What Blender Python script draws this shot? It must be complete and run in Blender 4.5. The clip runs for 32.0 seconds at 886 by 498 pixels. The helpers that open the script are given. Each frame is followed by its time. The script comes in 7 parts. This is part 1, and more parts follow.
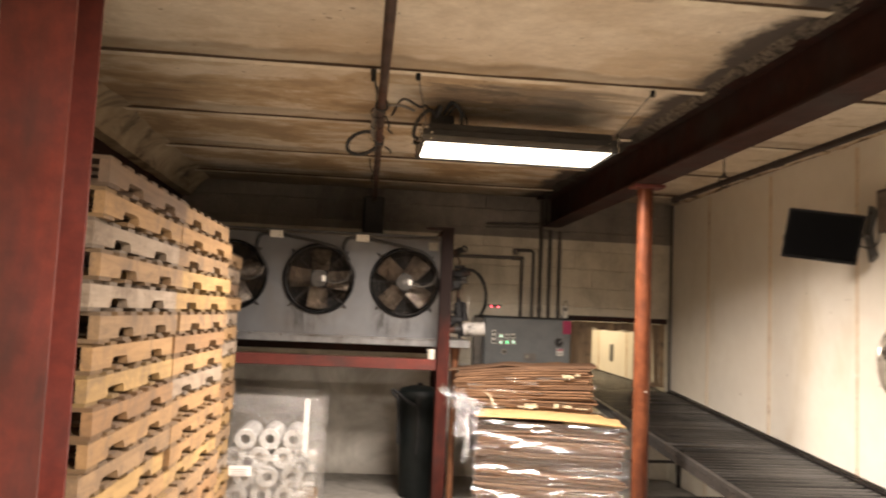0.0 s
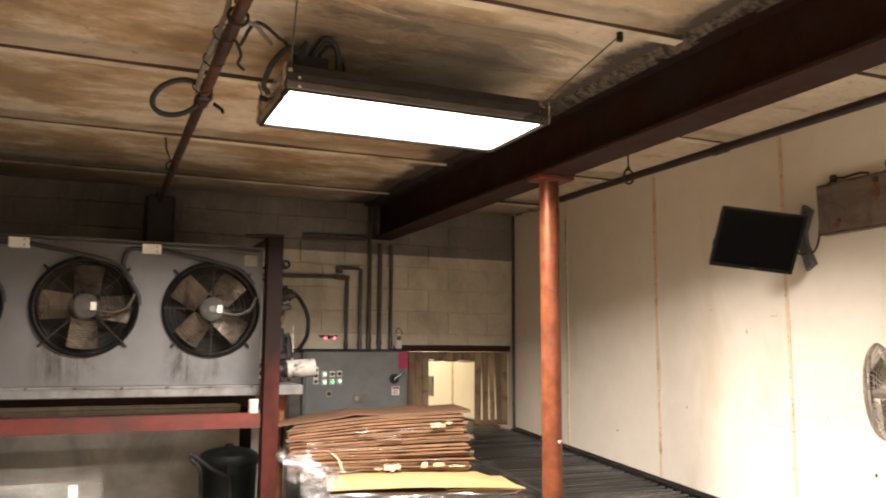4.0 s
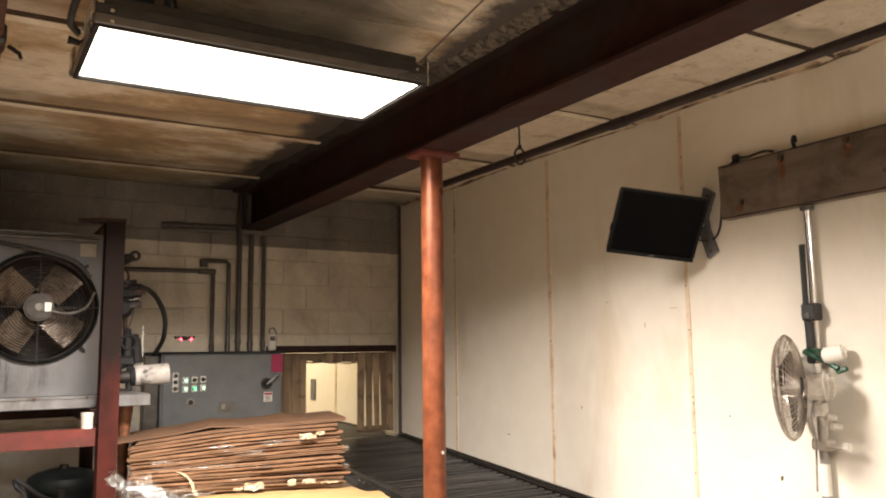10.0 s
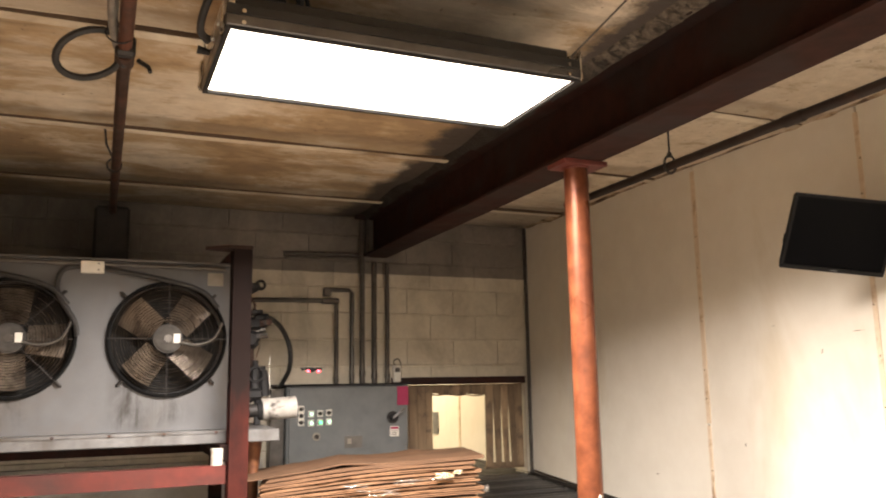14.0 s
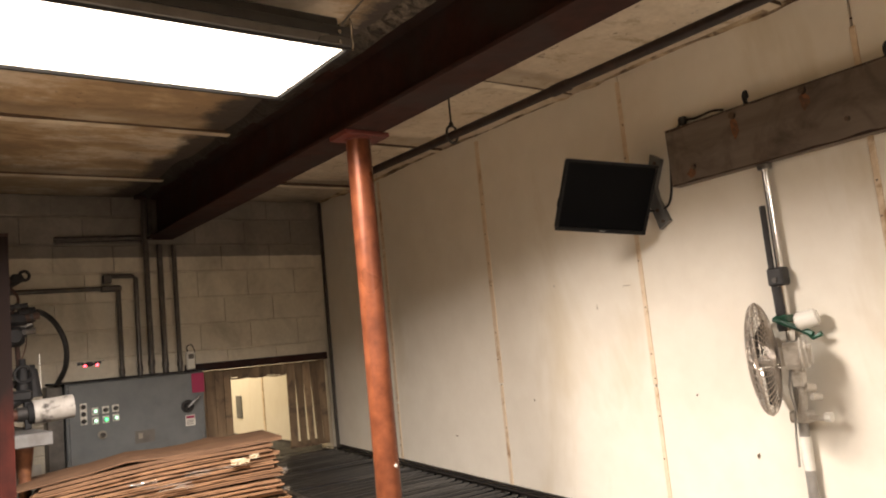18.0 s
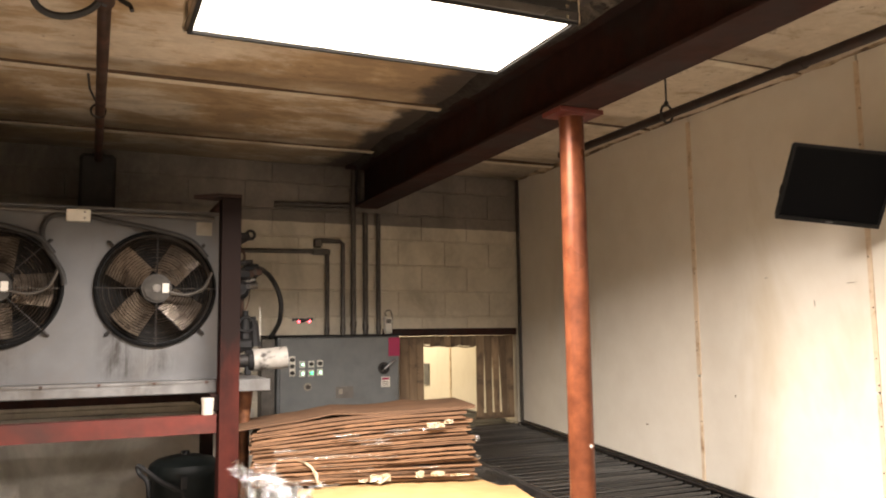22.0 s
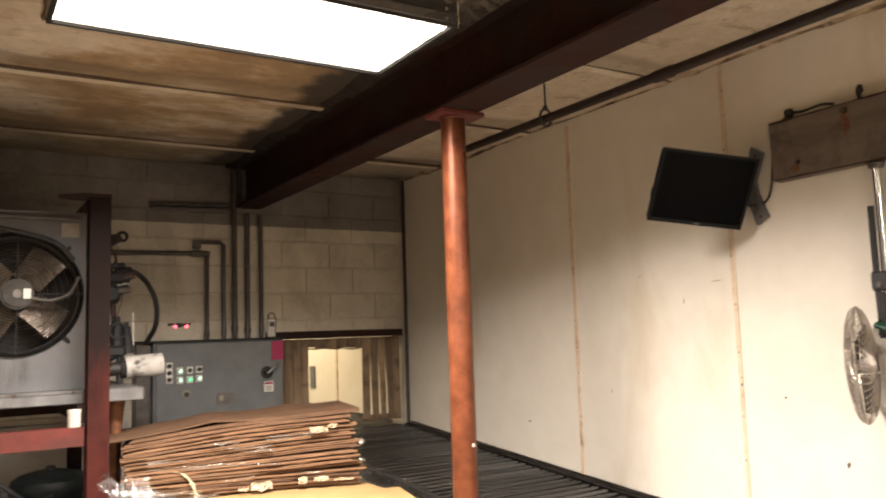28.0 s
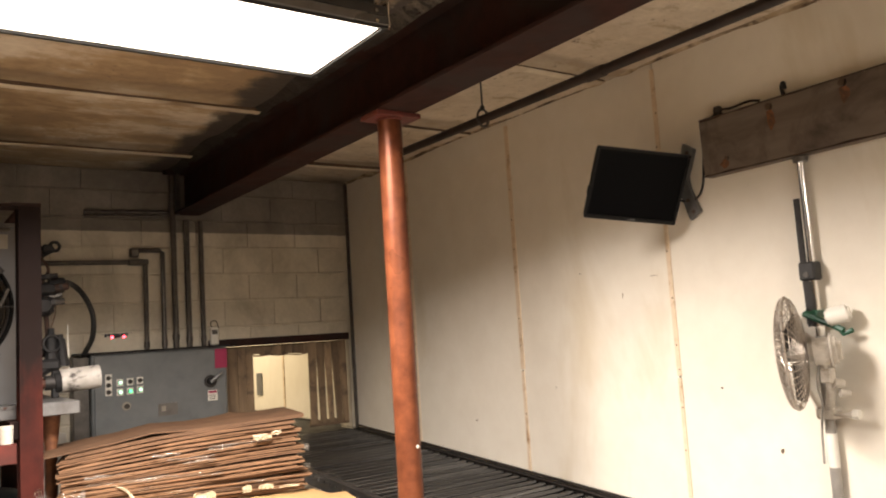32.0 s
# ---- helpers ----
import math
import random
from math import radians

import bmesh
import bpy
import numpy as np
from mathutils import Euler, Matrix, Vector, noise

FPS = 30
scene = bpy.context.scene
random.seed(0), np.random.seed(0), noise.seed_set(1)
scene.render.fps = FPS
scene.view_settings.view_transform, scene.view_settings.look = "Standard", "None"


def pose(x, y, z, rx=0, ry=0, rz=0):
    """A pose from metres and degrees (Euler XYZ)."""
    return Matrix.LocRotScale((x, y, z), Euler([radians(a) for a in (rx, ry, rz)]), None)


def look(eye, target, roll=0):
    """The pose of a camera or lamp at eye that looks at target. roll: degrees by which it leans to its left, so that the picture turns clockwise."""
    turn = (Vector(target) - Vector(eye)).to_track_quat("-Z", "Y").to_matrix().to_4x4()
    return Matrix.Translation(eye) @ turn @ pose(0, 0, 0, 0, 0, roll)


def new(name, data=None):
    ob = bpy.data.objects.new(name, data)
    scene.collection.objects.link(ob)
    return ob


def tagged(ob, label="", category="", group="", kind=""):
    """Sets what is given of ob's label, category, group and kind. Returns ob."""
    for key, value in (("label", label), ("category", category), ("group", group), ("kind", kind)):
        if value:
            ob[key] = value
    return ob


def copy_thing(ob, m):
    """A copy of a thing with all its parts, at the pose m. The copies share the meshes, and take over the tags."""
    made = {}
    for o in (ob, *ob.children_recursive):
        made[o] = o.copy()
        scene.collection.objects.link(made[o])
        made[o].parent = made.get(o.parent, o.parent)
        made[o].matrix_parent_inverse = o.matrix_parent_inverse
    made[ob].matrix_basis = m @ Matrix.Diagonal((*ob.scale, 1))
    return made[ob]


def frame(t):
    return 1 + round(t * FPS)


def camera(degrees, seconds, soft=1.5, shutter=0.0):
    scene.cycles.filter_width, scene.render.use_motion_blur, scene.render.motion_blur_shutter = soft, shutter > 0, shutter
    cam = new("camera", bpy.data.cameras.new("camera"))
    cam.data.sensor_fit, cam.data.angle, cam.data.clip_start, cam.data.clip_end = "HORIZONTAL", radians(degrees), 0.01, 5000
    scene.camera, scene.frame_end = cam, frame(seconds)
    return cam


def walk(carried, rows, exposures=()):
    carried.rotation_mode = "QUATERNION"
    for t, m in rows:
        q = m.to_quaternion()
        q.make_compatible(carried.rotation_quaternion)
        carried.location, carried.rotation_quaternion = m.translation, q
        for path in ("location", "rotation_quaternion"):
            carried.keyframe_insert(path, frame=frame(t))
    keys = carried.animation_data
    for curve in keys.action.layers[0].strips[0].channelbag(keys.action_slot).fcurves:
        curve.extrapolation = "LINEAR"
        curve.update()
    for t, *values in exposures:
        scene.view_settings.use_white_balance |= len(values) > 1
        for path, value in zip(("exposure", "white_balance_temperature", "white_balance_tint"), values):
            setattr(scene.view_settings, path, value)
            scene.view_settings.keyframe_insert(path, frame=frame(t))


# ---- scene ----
cam = camera(58.0, 32.0, soft=2.0, shutter=0.5)
PATH = [
    (0, (0.07, 0.066, 1.686), (0.265, 2.05, 1.852), 2.5),
    (0.5, (0.085, 0.355, 1.686), (0.141, 2.345, 1.879), 2.1),
    (1, (-0.044, 0.655, 1.705), (0.019, 2.638, 1.956), 2.0),
    (1.5, (-0.142, 0.969, 1.679), (-0.001, 2.941, 1.983), 0.8),
    (2, (-0.147, 1.244, 1.699), (0.112, 3.2, 2.027), -1.1),
    (2.5, (-0.226, 1.485, 1.696), (0.242, 3.4, 2.031), -1.4),
    (3, (-0.311, 1.7, 1.707), (0.305, 3.577, 2.022), -0.9),
    (3.5, (-0.295, 1.767, 1.707), (0.417, 3.616, 1.976), -0.1),
    (5.5, (-0.224, 1.784, 1.704), (0.778, 3.498, 1.943), -0.4),
    (6, (-0.201, 1.773, 1.696), (0.864, 3.448, 1.936), -0.9),
    (6.5, (-0.148, 1.783, 1.691), (0.94, 3.444, 1.936), -1.2),
    (7, (-0.097, 1.78, 1.688), (1.017, 3.424, 1.927), -0.7),
    (7.5, (-0.105, 1.849, 1.686), (1.111, 3.416, 1.941), 0.1),
    (8, (-0.089, 1.953, 1.704), (1.213, 3.449, 1.964), 0.8),
    (8.5, (-0.028, 2.032, 1.701), (1.185, 3.608, 1.915), 0.4),
    (9, (0.114, 2.086, 1.702), (1.186, 3.762, 1.906), -1.1),
    (9.5, (0.103, 2.161, 1.701), (1.128, 3.863, 1.931), -0.9),
    (10, (0.08, 2.233, 1.702), (1.103, 3.933, 1.953), -0.7),
    (10.5, (0.107, 2.198, 1.695), (0.98, 3.983, 1.923), -0.6),
    (11, (0.076, 2.218, 1.687), (0.6, 4.137, 1.893), 0.6),
    (11.5, (0.005, 2.245, 1.688), (0.428, 4.187, 1.912), 1.2),
    (12, (-0.054, 2.288, 1.696), (0.421, 4.212, 1.965), 0.9),
    (12.5, (0.005, 2.443, 1.695), (0.539, 4.345, 2.006), 0.3),
    (13, (0.102, 2.547, 1.709), (0.717, 4.422, 2.039), -0.9),
    (13.5, (0.107, 2.579, 1.706), (0.808, 4.424, 2.032), -1.5),
    (14, (0.09, 2.624, 1.703), (0.874, 4.433, 2.034), -1.0),
    (14.5, (0.079, 2.65, 1.708), (0.947, 4.424, 2.025), -0.8),
    (15, (0.093, 2.635, 1.702), (1.029, 4.376, 2.006), -1.4),
    (15.5, (0.108, 2.637, 1.703), (1.094, 4.352, 1.998), -2.2),
    (17.5, (0.204, 2.62, 1.701), (1.386, 4.216, 1.932), -6.2),
    (18, (0.206, 2.624, 1.702), (1.404, 4.208, 1.942), -5.7),
    (18.5, (0.206, 2.624, 1.701), (1.404, 4.205, 1.951), -5.3),
    (19, (0.205, 2.622, 1.691), (1.423, 4.187, 1.952), -4.9),
    (19.5, (0.195, 2.626, 1.703), (1.413, 4.192, 1.957), -4.5),
    (20, (0.161, 2.636, 1.695), (1.297, 4.263, 1.943), -3.4),
    (20.5, (0.12, 2.664, 1.69), (1.053, 4.418, 1.925), -1.8),
    (21, (0.109, 2.68, 1.689), (0.909, 4.501, 1.9), -1.0),
    (21.5, (0.101, 2.674, 1.69), (0.886, 4.502, 1.897), -0.6),
    (22, (0.107, 2.675, 1.692), (0.916, 4.491, 1.908), -0.8),
    (22.5, (0.106, 2.669, 1.697), (0.944, 4.471, 1.924), -0.8),
    (23, (0.109, 2.671, 1.697), (0.973, 4.46, 1.93), -0.8),
    (23.5, (0.117, 2.666, 1.689), (1.018, 4.436, 1.925), -1.2),
    (24, (0.13, 2.669, 1.69), (1.078, 4.416, 1.919), -1.8),
    (24.5, (0.151, 2.66, 1.691), (1.162, 4.373, 1.908), -2.4),
    (25, (0.166, 2.666, 1.695), (1.221, 4.352, 1.9), -2.6),
    (25.5, (0.175, 2.664, 1.695), (1.257, 4.333, 1.901), -2.7),
    (27.5, (0.152, 2.663, 1.689), (1.31, 4.278, 1.91), -2.3),
    (28, (0.143, 2.678, 1.699), (1.196, 4.365, 1.909), -1.9),
    (28.5, (0.149, 2.672, 1.694), (1.17, 4.379, 1.895), -2.0),
    (29, (0.143, 2.675, 1.688), (1.154, 4.388, 1.896), -1.4),
    (29.5, (0.144, 2.676, 1.694), (1.154, 4.39, 1.902), -1.3),
    (30, (0.155, 2.671, 1.69), (1.184, 4.372, 1.902), -1.7),
    (30.5, (0.159, 2.669, 1.69), (1.217, 4.352, 1.907), -2.1),
    (31, (0.163, 2.661, 1.699), (1.248, 4.327, 1.916), -2.4),
    (31.5, (0.173, 2.662, 1.694), (1.295, 4.302, 1.911), -2.8),
    (32, (0.182, 2.651, 1.693), (1.339, 4.269, 1.902), -3.7),
]
walk(cam, [(t, look(eye, target, roll)) for t, eye, target, roll in PATH],
     [(0.0, -0.24, 7100, 17), (1.0, 0.02, 7200, 18), (2.0, 0.13, 7200, 18), (3.0, 0.10, 6900, 17), (5.5, -0.08, 6800, 15), (8.0, -0.13, 6950, 16), (9.0, -0.13, 6850, 15), (12.0, 0.14, 6800, 15), (13.5, 0.30, 6750, 15),
      (15.5, 0.03, 6800, 15), (18.0, -0.34, 6900, 16), (19.8, -0.37, 6850, 16), (22.5, 0.04, 6800, 15), (25.0, -0.14, 6850, 15), (32.0, -0.2, 6850, 15)])

# ---- light ----
world = bpy.data.worlds.new("world")
scene.world = world
world.use_nodes = True
world.node_tree.nodes["Background"].inputs[0].default_value = (0.02, 0.018, 0.015, 1)
world.node_tree.nodes["Background"].inputs[1].default_value = 0.3


def area_lamp(name, x, y, z, sx, sy, watts, colour, rx=0, ry=0, rz=0):
    data = bpy.data.lights.new(name, "AREA")
    data.shape, data.size, data.size_y, data.energy, data.color = "RECTANGLE", sx, sy, watts, colour
    ob = new(name, data)
    ob.matrix_world = pose(x, y, z, rx, ry, rz)
    return ob


WARM = (1.0, 0.955, 0.905)
panel_glow = area_lamp("light_panel_glow", 1.01, 5.20, 2.755, 1.16, 0.52, 335, WARM)
panel_glow.data.spread = radians(155)
area_lamp("next_room_glow", 2.3, 10.9, 2.9, 1.2, 0.6, 100, (1.0, 0.87, 0.62))
second_glow = area_lamp("light_panel_glow", 1.01, 0.50, 2.755, 1.16, 0.52, 400, WARM)
second_glow.data.spread = radians(174)


# ---- materials ----
def node(nt, kind, **props):
    n = nt.nodes.new(kind)
    for key, value in props.items():
        n.inputs[key].default_value = value
    return n


def ramp(nt, source, stops):
    r = nt.nodes.new("ShaderNodeValToRGB")
    while len(r.color_ramp.elements) < len(stops):
        r.color_ramp.elements.new(0.5)
    for e, (at, colour) in zip(r.color_ramp.elements, stops):
        e.position, e.color = at, (*colour, 1)
    nt.links.new(source, r.inputs[0])
    return r.outputs[0]


def mixed(nt, fac, a, b):
    m = nt.nodes.new("ShaderNodeMix")
    m.data_type = "RGBA"
    for sock, v in ((m.inputs[0], fac), (m.inputs[6], a), (m.inputs[7], b)):
        if isinstance(v, (int, float)):
            sock.default_value = v
        elif isinstance(v, tuple):
            sock.default_value = (*v, 1)
        else:
            nt.links.new(v, sock)
    return m.outputs[2]


def noise_at(nt, coords, scale, detail=4.0, stretch=(1, 1, 1), rough=0.55, twist=0.0):
    mp = nt.nodes.new("ShaderNodeMapping")
    mp.inputs["Scale"].default_value = stretch
    nt.links.new(coords, mp.inputs[0])
    n = node(nt, "ShaderNodeTexNoise", Scale=scale, Detail=detail, Roughness=rough, Distortion=twist)
    nt.links.new(mp.outputs[0], n.inputs["Vector"])
    return n.outputs[0]


def threshold(nt, source, low, high):
    m = nt.nodes.new("ShaderNodeMapRange")
    m.inputs[1].default_value, m.inputs[2].default_value = low, high
    nt.links.new(source, m.inputs[0])
    return m.outputs[0]


def times(nt, a, b, op="MULTIPLY"):
    m = nt.nodes.new("ShaderNodeMath")
    m.operation = op
    for sock, v in zip(m.inputs, (a, b)):
        if isinstance(v, (int, float)):
            sock.default_value = v
        else:
            nt.links.new(v, sock)
    return m.outputs[0]


def surface(name, base, dark, grain=30.0, rough=0.6, bump=0.15, metal=0.0, stretch=(1, 1, 1), stain=None, stain_scale=2.0,
            stain_at=(0.55, 0.7), stain_stretch=(1, 1, 1), vary=0.0, bump_scale=None, ior=1.45, depth=0.01):
    """Two tones of grain, a larger stain, and a random tone from piece to piece."""
    m = bpy.data.materials.new(name)
    m.use_nodes = True
    nt = m.node_tree
    bsdf = nt.nodes["Principled BSDF"]
    coords = nt.nodes.new("ShaderNodeTexCoord").outputs["Object"]
    info = nt.nodes.new("ShaderNodeObjectInfo")
    shift = nt.nodes.new("ShaderNodeVectorMath")
    shift.operation = "ADD"
    scaled = times(nt, info.outputs["Random"], 37.0)
    nt.links.new(coords, shift.inputs[0])
    nt.links.new(scaled, shift.inputs[1])
    where = shift.outputs[0]
    fine = noise_at(nt, where, grain, 6.0, stretch, 0.6)
    colour = mixed(nt, threshold(nt, fine, 0.35, 0.65), dark, base)
    if stain:
        big = noise_at(nt, where, stain_scale, 5.0, stain_stretch, 0.62, 0.6)
        colour = mixed(nt, threshold(nt, big, *stain_at), colour, stain)
    if vary:
        hsv = nt.nodes.new("ShaderNodeHueSaturation")
        nt.links.new(colour, hsv.inputs["Color"])
        span = nt.nodes.new("ShaderNodeMapRange")
        span.inputs[3].default_value, span.inputs[4].default_value = 1 - vary, 1 + vary
        nt.links.new(info.outputs["Random"], span.inputs[0])
        nt.links.new(span.outputs[0], hsv.inputs["Value"])
        colour = hsv.outputs[0]
    nt.links.new(colour, bsdf.inputs["Base Color"])
    bsdf.inputs["Metallic"].default_value = metal
    bsdf.inputs["IOR"].default_value = ior
    mid = noise_at(nt, where, grain * 0.2, 4.0, stretch)
    rr = nt.nodes.new("ShaderNodeMapRange")
    rr.inputs[1].default_value, rr.inputs[2].default_value = 0.3, 0.7
    rr.inputs[3].default_value, rr.inputs[4].default_value = max(rough - 0.12, 0.03), min(rough + 0.12, 1)
    nt.links.new(mid, rr.inputs[0])
    nt.links.new(rr.outputs[0], bsdf.inputs["Roughness"])
    if bump:
        b = node(nt, "ShaderNodeBump", Strength=bump, Distance=depth)
        both = times(nt, noise_at(nt, where, bump_scale or grain, 5.0, stretch), mid, "ADD")
        nt.links.new(both, b.inputs["Height"])
        nt.links.new(b.outputs[0], bsdf.inputs["Normal"])
    return m


def plain(name, colour, rough=0.5, metal=0.0, glow=0.0, sheen=0.5):
    m = bpy.data.materials.new(name)
    m.use_nodes = True
    b = m.node_tree.nodes["Principled BSDF"]
    b.inputs["Base Color"].default_value = (*colour, 1)
    b.inputs["Roughness"].default_value, b.inputs["Metallic"].default_value = rough, metal
    b.inputs["Specular IOR Level"].default_value = sheen
    if glow:
        b.inputs["Emission Color"].default_value = (*colour, 1)
        b.inputs["Emission Strength"].default_value = glow
    return m


M_RED = surface("red_oxide_paint", (0.155, 0.030, 0.020), (0.105, 0.022, 0.016), 18, 0.5, 0.12, stain=(0.05, 0.022, 0.018), stain_scale=3, stain_at=(0.52, 0.75), stain_stretch=(1, 1, 0.35))
M_BEAM = surface("sooty_beam_paint", (0.040, 0.0165, 0.0125), (0.026, 0.0130, 0.0105), 14, 0.85, 0.15, stain=(0.030, 0.023, 0.021), stain_scale=2.2, stain_at=(0.45, 0.65), ior=1.22)
M_POLE = surface("worn_red_pole_paint", (0.172, 0.053, 0.0225), (0.090, 0.0265, 0.012), 11, 0.36, 0.08, 0.3, stain=(0.045, 0.018, 0.013), stain_scale=4.5, stain_stretch=(1, 1, 0.16), stain_at=(0.47, 0.68), ior=1.30, depth=0.006)
M_WALL = surface("cream_wall_panel", (0.72, 0.670, 0.572), (0.68, 0.626, 0.527), 6, 0.42, 0.05, stain=(0.52, 0.43, 0.28), stain_scale=1.3, stain_at=(0.58, 0.86), stain_stretch=(1, 1, 0.3), depth=0.004)
M_SEAM = surface("peach_wood_batten", (0.68, 0.555, 0.40), (0.60, 0.465, 0.32), 25, 0.6, 0.1, stain=(0.28, 0.15, 0.06), stain_scale=6, stain_at=(0.55, 0.7))
M_GALV = surface("galvanised_sheet", (0.185, 0.183, 0.178), (0.125, 0.123, 0.119), 9, 0.42, 0.04, 0.35, stain=(0.085, 0.075, 0.064), stain_scale=4, stain_at=(0.50, 0.72), stain_stretch=(1, 1, 0.3), depth=0.003)
M_DARKSTEEL = surface("dark_steel", (0.055, 0.05, 0.046), (0.03, 0.028, 0.026), 20, 0.5, 0.1, 0.5)
M_BLACK = surface("black_paint", (0.013, 0.012, 0.012), (0.008, 0.008, 0.008), 30, 0.7, 0.05)
M_CARD = surface("brown_cardboard", (0.132, 0.067, 0.032), (0.090, 0.045, 0.021), 12, 0.75, 0.12, stain=(0.17, 0.089, 0.043), stain_scale=5, vary=0.24, stretch=(0.5, 1, 3))
M_CARDTOP = surface("fresh_yellow_cardboard", (0.35, 0.218, 0.092), (0.30, 0.18, 0.071), 9, 0.7, 0.06)
M_CABINET = surface("grey_enamel", (0.150, 0.158, 0.156), (0.122, 0.130, 0.129), 8, 0.38, 0.03, stain=(0.10, 0.104, 0.098), stain_scale=3, stain_at=(0.52, 0.78))
M_ROLLER = surface("dull_roller_steel", (0.15, 0.152, 0.157), (0.07, 0.071, 0.074), 20, 0.18, 0.0, 0.97, stretch=(0.05, 1, 1), vary=0.3)
M_CONDUIT = surface("grey_conduit", (0.118, 0.106, 0.092), (0.072, 0.065, 0.057), 15, 0.42, 0.06, 0.5)
M_PIPE = surface("rusty_pipe", (0.066, 0.034, 0.023), (0.034, 0.020, 0.015), 15, 0.55, 0.15, 0.3, stain=(0.13, 0.048, 0.026), stain_scale=3, stain_at=(0.54, 0.70))
M_FLOOR = surface("worn_concrete", (0.26, 0.24, 0.21), (0.19, 0.175, 0.15), 12, 0.7, 0.2, stain=(0.09, 0.08, 0.07), stain_scale=1.2)
M_PLANK = surface("weathered_grey_board", (0.165, 0.130, 0.100), (0.105, 0.080, 0.060), 9, 0.7, 0.2, stretch=(1, 0.15, 1), stain=(0.055, 0.038, 0.028), stain_scale=4, stain_at=(0.52, 0.70))
M_OLDWOOD = surface("brown_weathered_boards", (0.27, 0.185, 0.11), (0.15, 0.10, 0.06), 14, 0.75, 0.3, stretch=(1, 1, 0.12), stain=(0.07, 0.05, 0.035), stain_scale=5, vary=0.3)
M_WHITE = surface("off_white_plastic", (0.72, 0.69, 0.62), (0.66, 0.63, 0.55), 20, 0.45, 0.03)
M_CHROME = plain("chrome", (0.72, 0.70, 0.66), 0.16, 1.0)
M_RUBBER = surface("black_rubber", (0.03, 0.028, 0.026), (0.02, 0.019, 0.018), 40, 0.6, 0.05)
M_GLOW = plain("lit_diffuser", (1.0, 0.93, 0.80), 0.5, 0, 7.0)


# ---- building helpers ----
ORIGIN = {}


def thing(name, at, label, category, group="", kind=""):
    ob = new(name)
    ob.empty_display_size = 0.1
    ob.location = at
    ORIGIN[ob] = Vector(at)
    return tagged(ob, label, category, group, kind)


def part(name, bm, material, parent=None, label="", smooth=False, kind=""):
    """Links a bmesh, laid out in world places, as one mesh under a thing or a part."""
    base = ORIGIN.get(parent, Vector((0, 0, 0)))
    bmesh.ops.translate(bm, verts=bm.verts, vec=-base)
    bmesh.ops.recalc_face_normals(bm, faces=bm.faces)
    me = bpy.data.meshes.new(name)
    bm.to_mesh(me)
    bm.free()
    me.materials.append(material)
    if smooth:
        me.polygons.foreach_set("use_smooth", [True] * len(me.polygons))
        me.set_sharp_from_angle(angle=radians(35))
    ob = new(name, me)
    if parent is not None:
        ob.parent = parent
        ORIGIN[ob] = base
    return tagged(ob, label, kind=kind)


def again(name, mesh, parent, at, turn=(0, 0, 0)):
    """One more piece on a mesh that another piece has too; at is a place in the parent's own space."""
    ob = new(name, mesh)
    ob.parent = parent
    ob.location = at
    ob.rotation_euler = turn
    return ob


def box(x0, x1, y0, y1, z0, z1, bevel=0.0, bm=None):
    bm = bm or bmesh.new()
    r = bmesh.ops.create_cube(bm, size=1, matrix=Matrix.Translation(((x0 + x1) / 2, (y0 + y1) / 2, (z0 + z1) / 2)) @ Matrix.Diagonal((x1 - x0, y1 - y0, z1 - z0, 1)))
    if bevel:
        edges = list({e for v in r["verts"] for e in v.link_edges})
        bmesh.ops.bevel(bm, geom=edges, offset=bevel, segments=1, affect="EDGES")
    return bm


def cyl(p0, p1, r0, r1=None, seg=16, bm=None, caps=True):
    bm = bm or bmesh.new()
    p0, p1 = Vector(p0), Vector(p1)
    d = p1 - p0
    m = Matrix.Translation((p0 + p1) / 2) @ d.to_track_quat("Z", "Y").to_matrix().to_4x4()
    bmesh.ops.create_cone(bm, cap_ends=caps, segments=seg, radius1=r0, radius2=r0 if r1 is None else r1, depth=d.length, matrix=m)
    return bm


def tube(points, r, seg=8, bm=None, closed=False):
    """A bent round bar through the points."""
    bm = bm or bmesh.new()
    pts = [Vector(p) for p in points]
    n, rings, side = len(pts), [], None
    for i, p in enumerate(pts):
        a, b = (pts[i - 1], pts[(i + 1) % n]) if closed else (pts[max(i - 1, 0)], pts[min(i + 1, n - 1)])
        way = (b - a).normalized()
        if side is None:
            side = way.orthogonal().normalized()
        side = (side - way * side.dot(way)).normalized()
        up = way.cross(side)
        rings.append([bm.verts.new(p + r * (math.cos(2 * math.pi * k / seg) * side + math.sin(2 * math.pi * k / seg) * up)) for k in range(seg)])
    for i in range(n if closed else n - 1):
        a, b = rings[i], rings[(i + 1) % n]
        for k in range(seg):
            bm.faces.new((a[k], a[(k + 1) % seg], b[(k + 1) % seg], b[k]))
    if not closed:
        bm.faces.new(rings[0][::-1])
        bm.faces.new(rings[-1])
    return bm


def curve_points(points, steps=6):
    """Smooth points through the given ones."""
    p = [Vector(q) for q in points]
    p = [2 * p[0] - p[1]] + p + [2 * p[-1] - p[-2]]
    out = []
    for i in range(1, len(p) - 2):
        for s in range(steps):
            t = s / steps
            out.append(0.5 * ((2 * p[i]) + (p[i + 1] - p[i - 1]) * t + (2 * p[i - 1] - 5 * p[i] + 4 * p[i + 1] - p[i + 2]) * t * t + (3 * p[i] - p[i - 1] - 3 * p[i + 1] + p[i + 2]) * t ** 3))
    return out + [p[-2]]


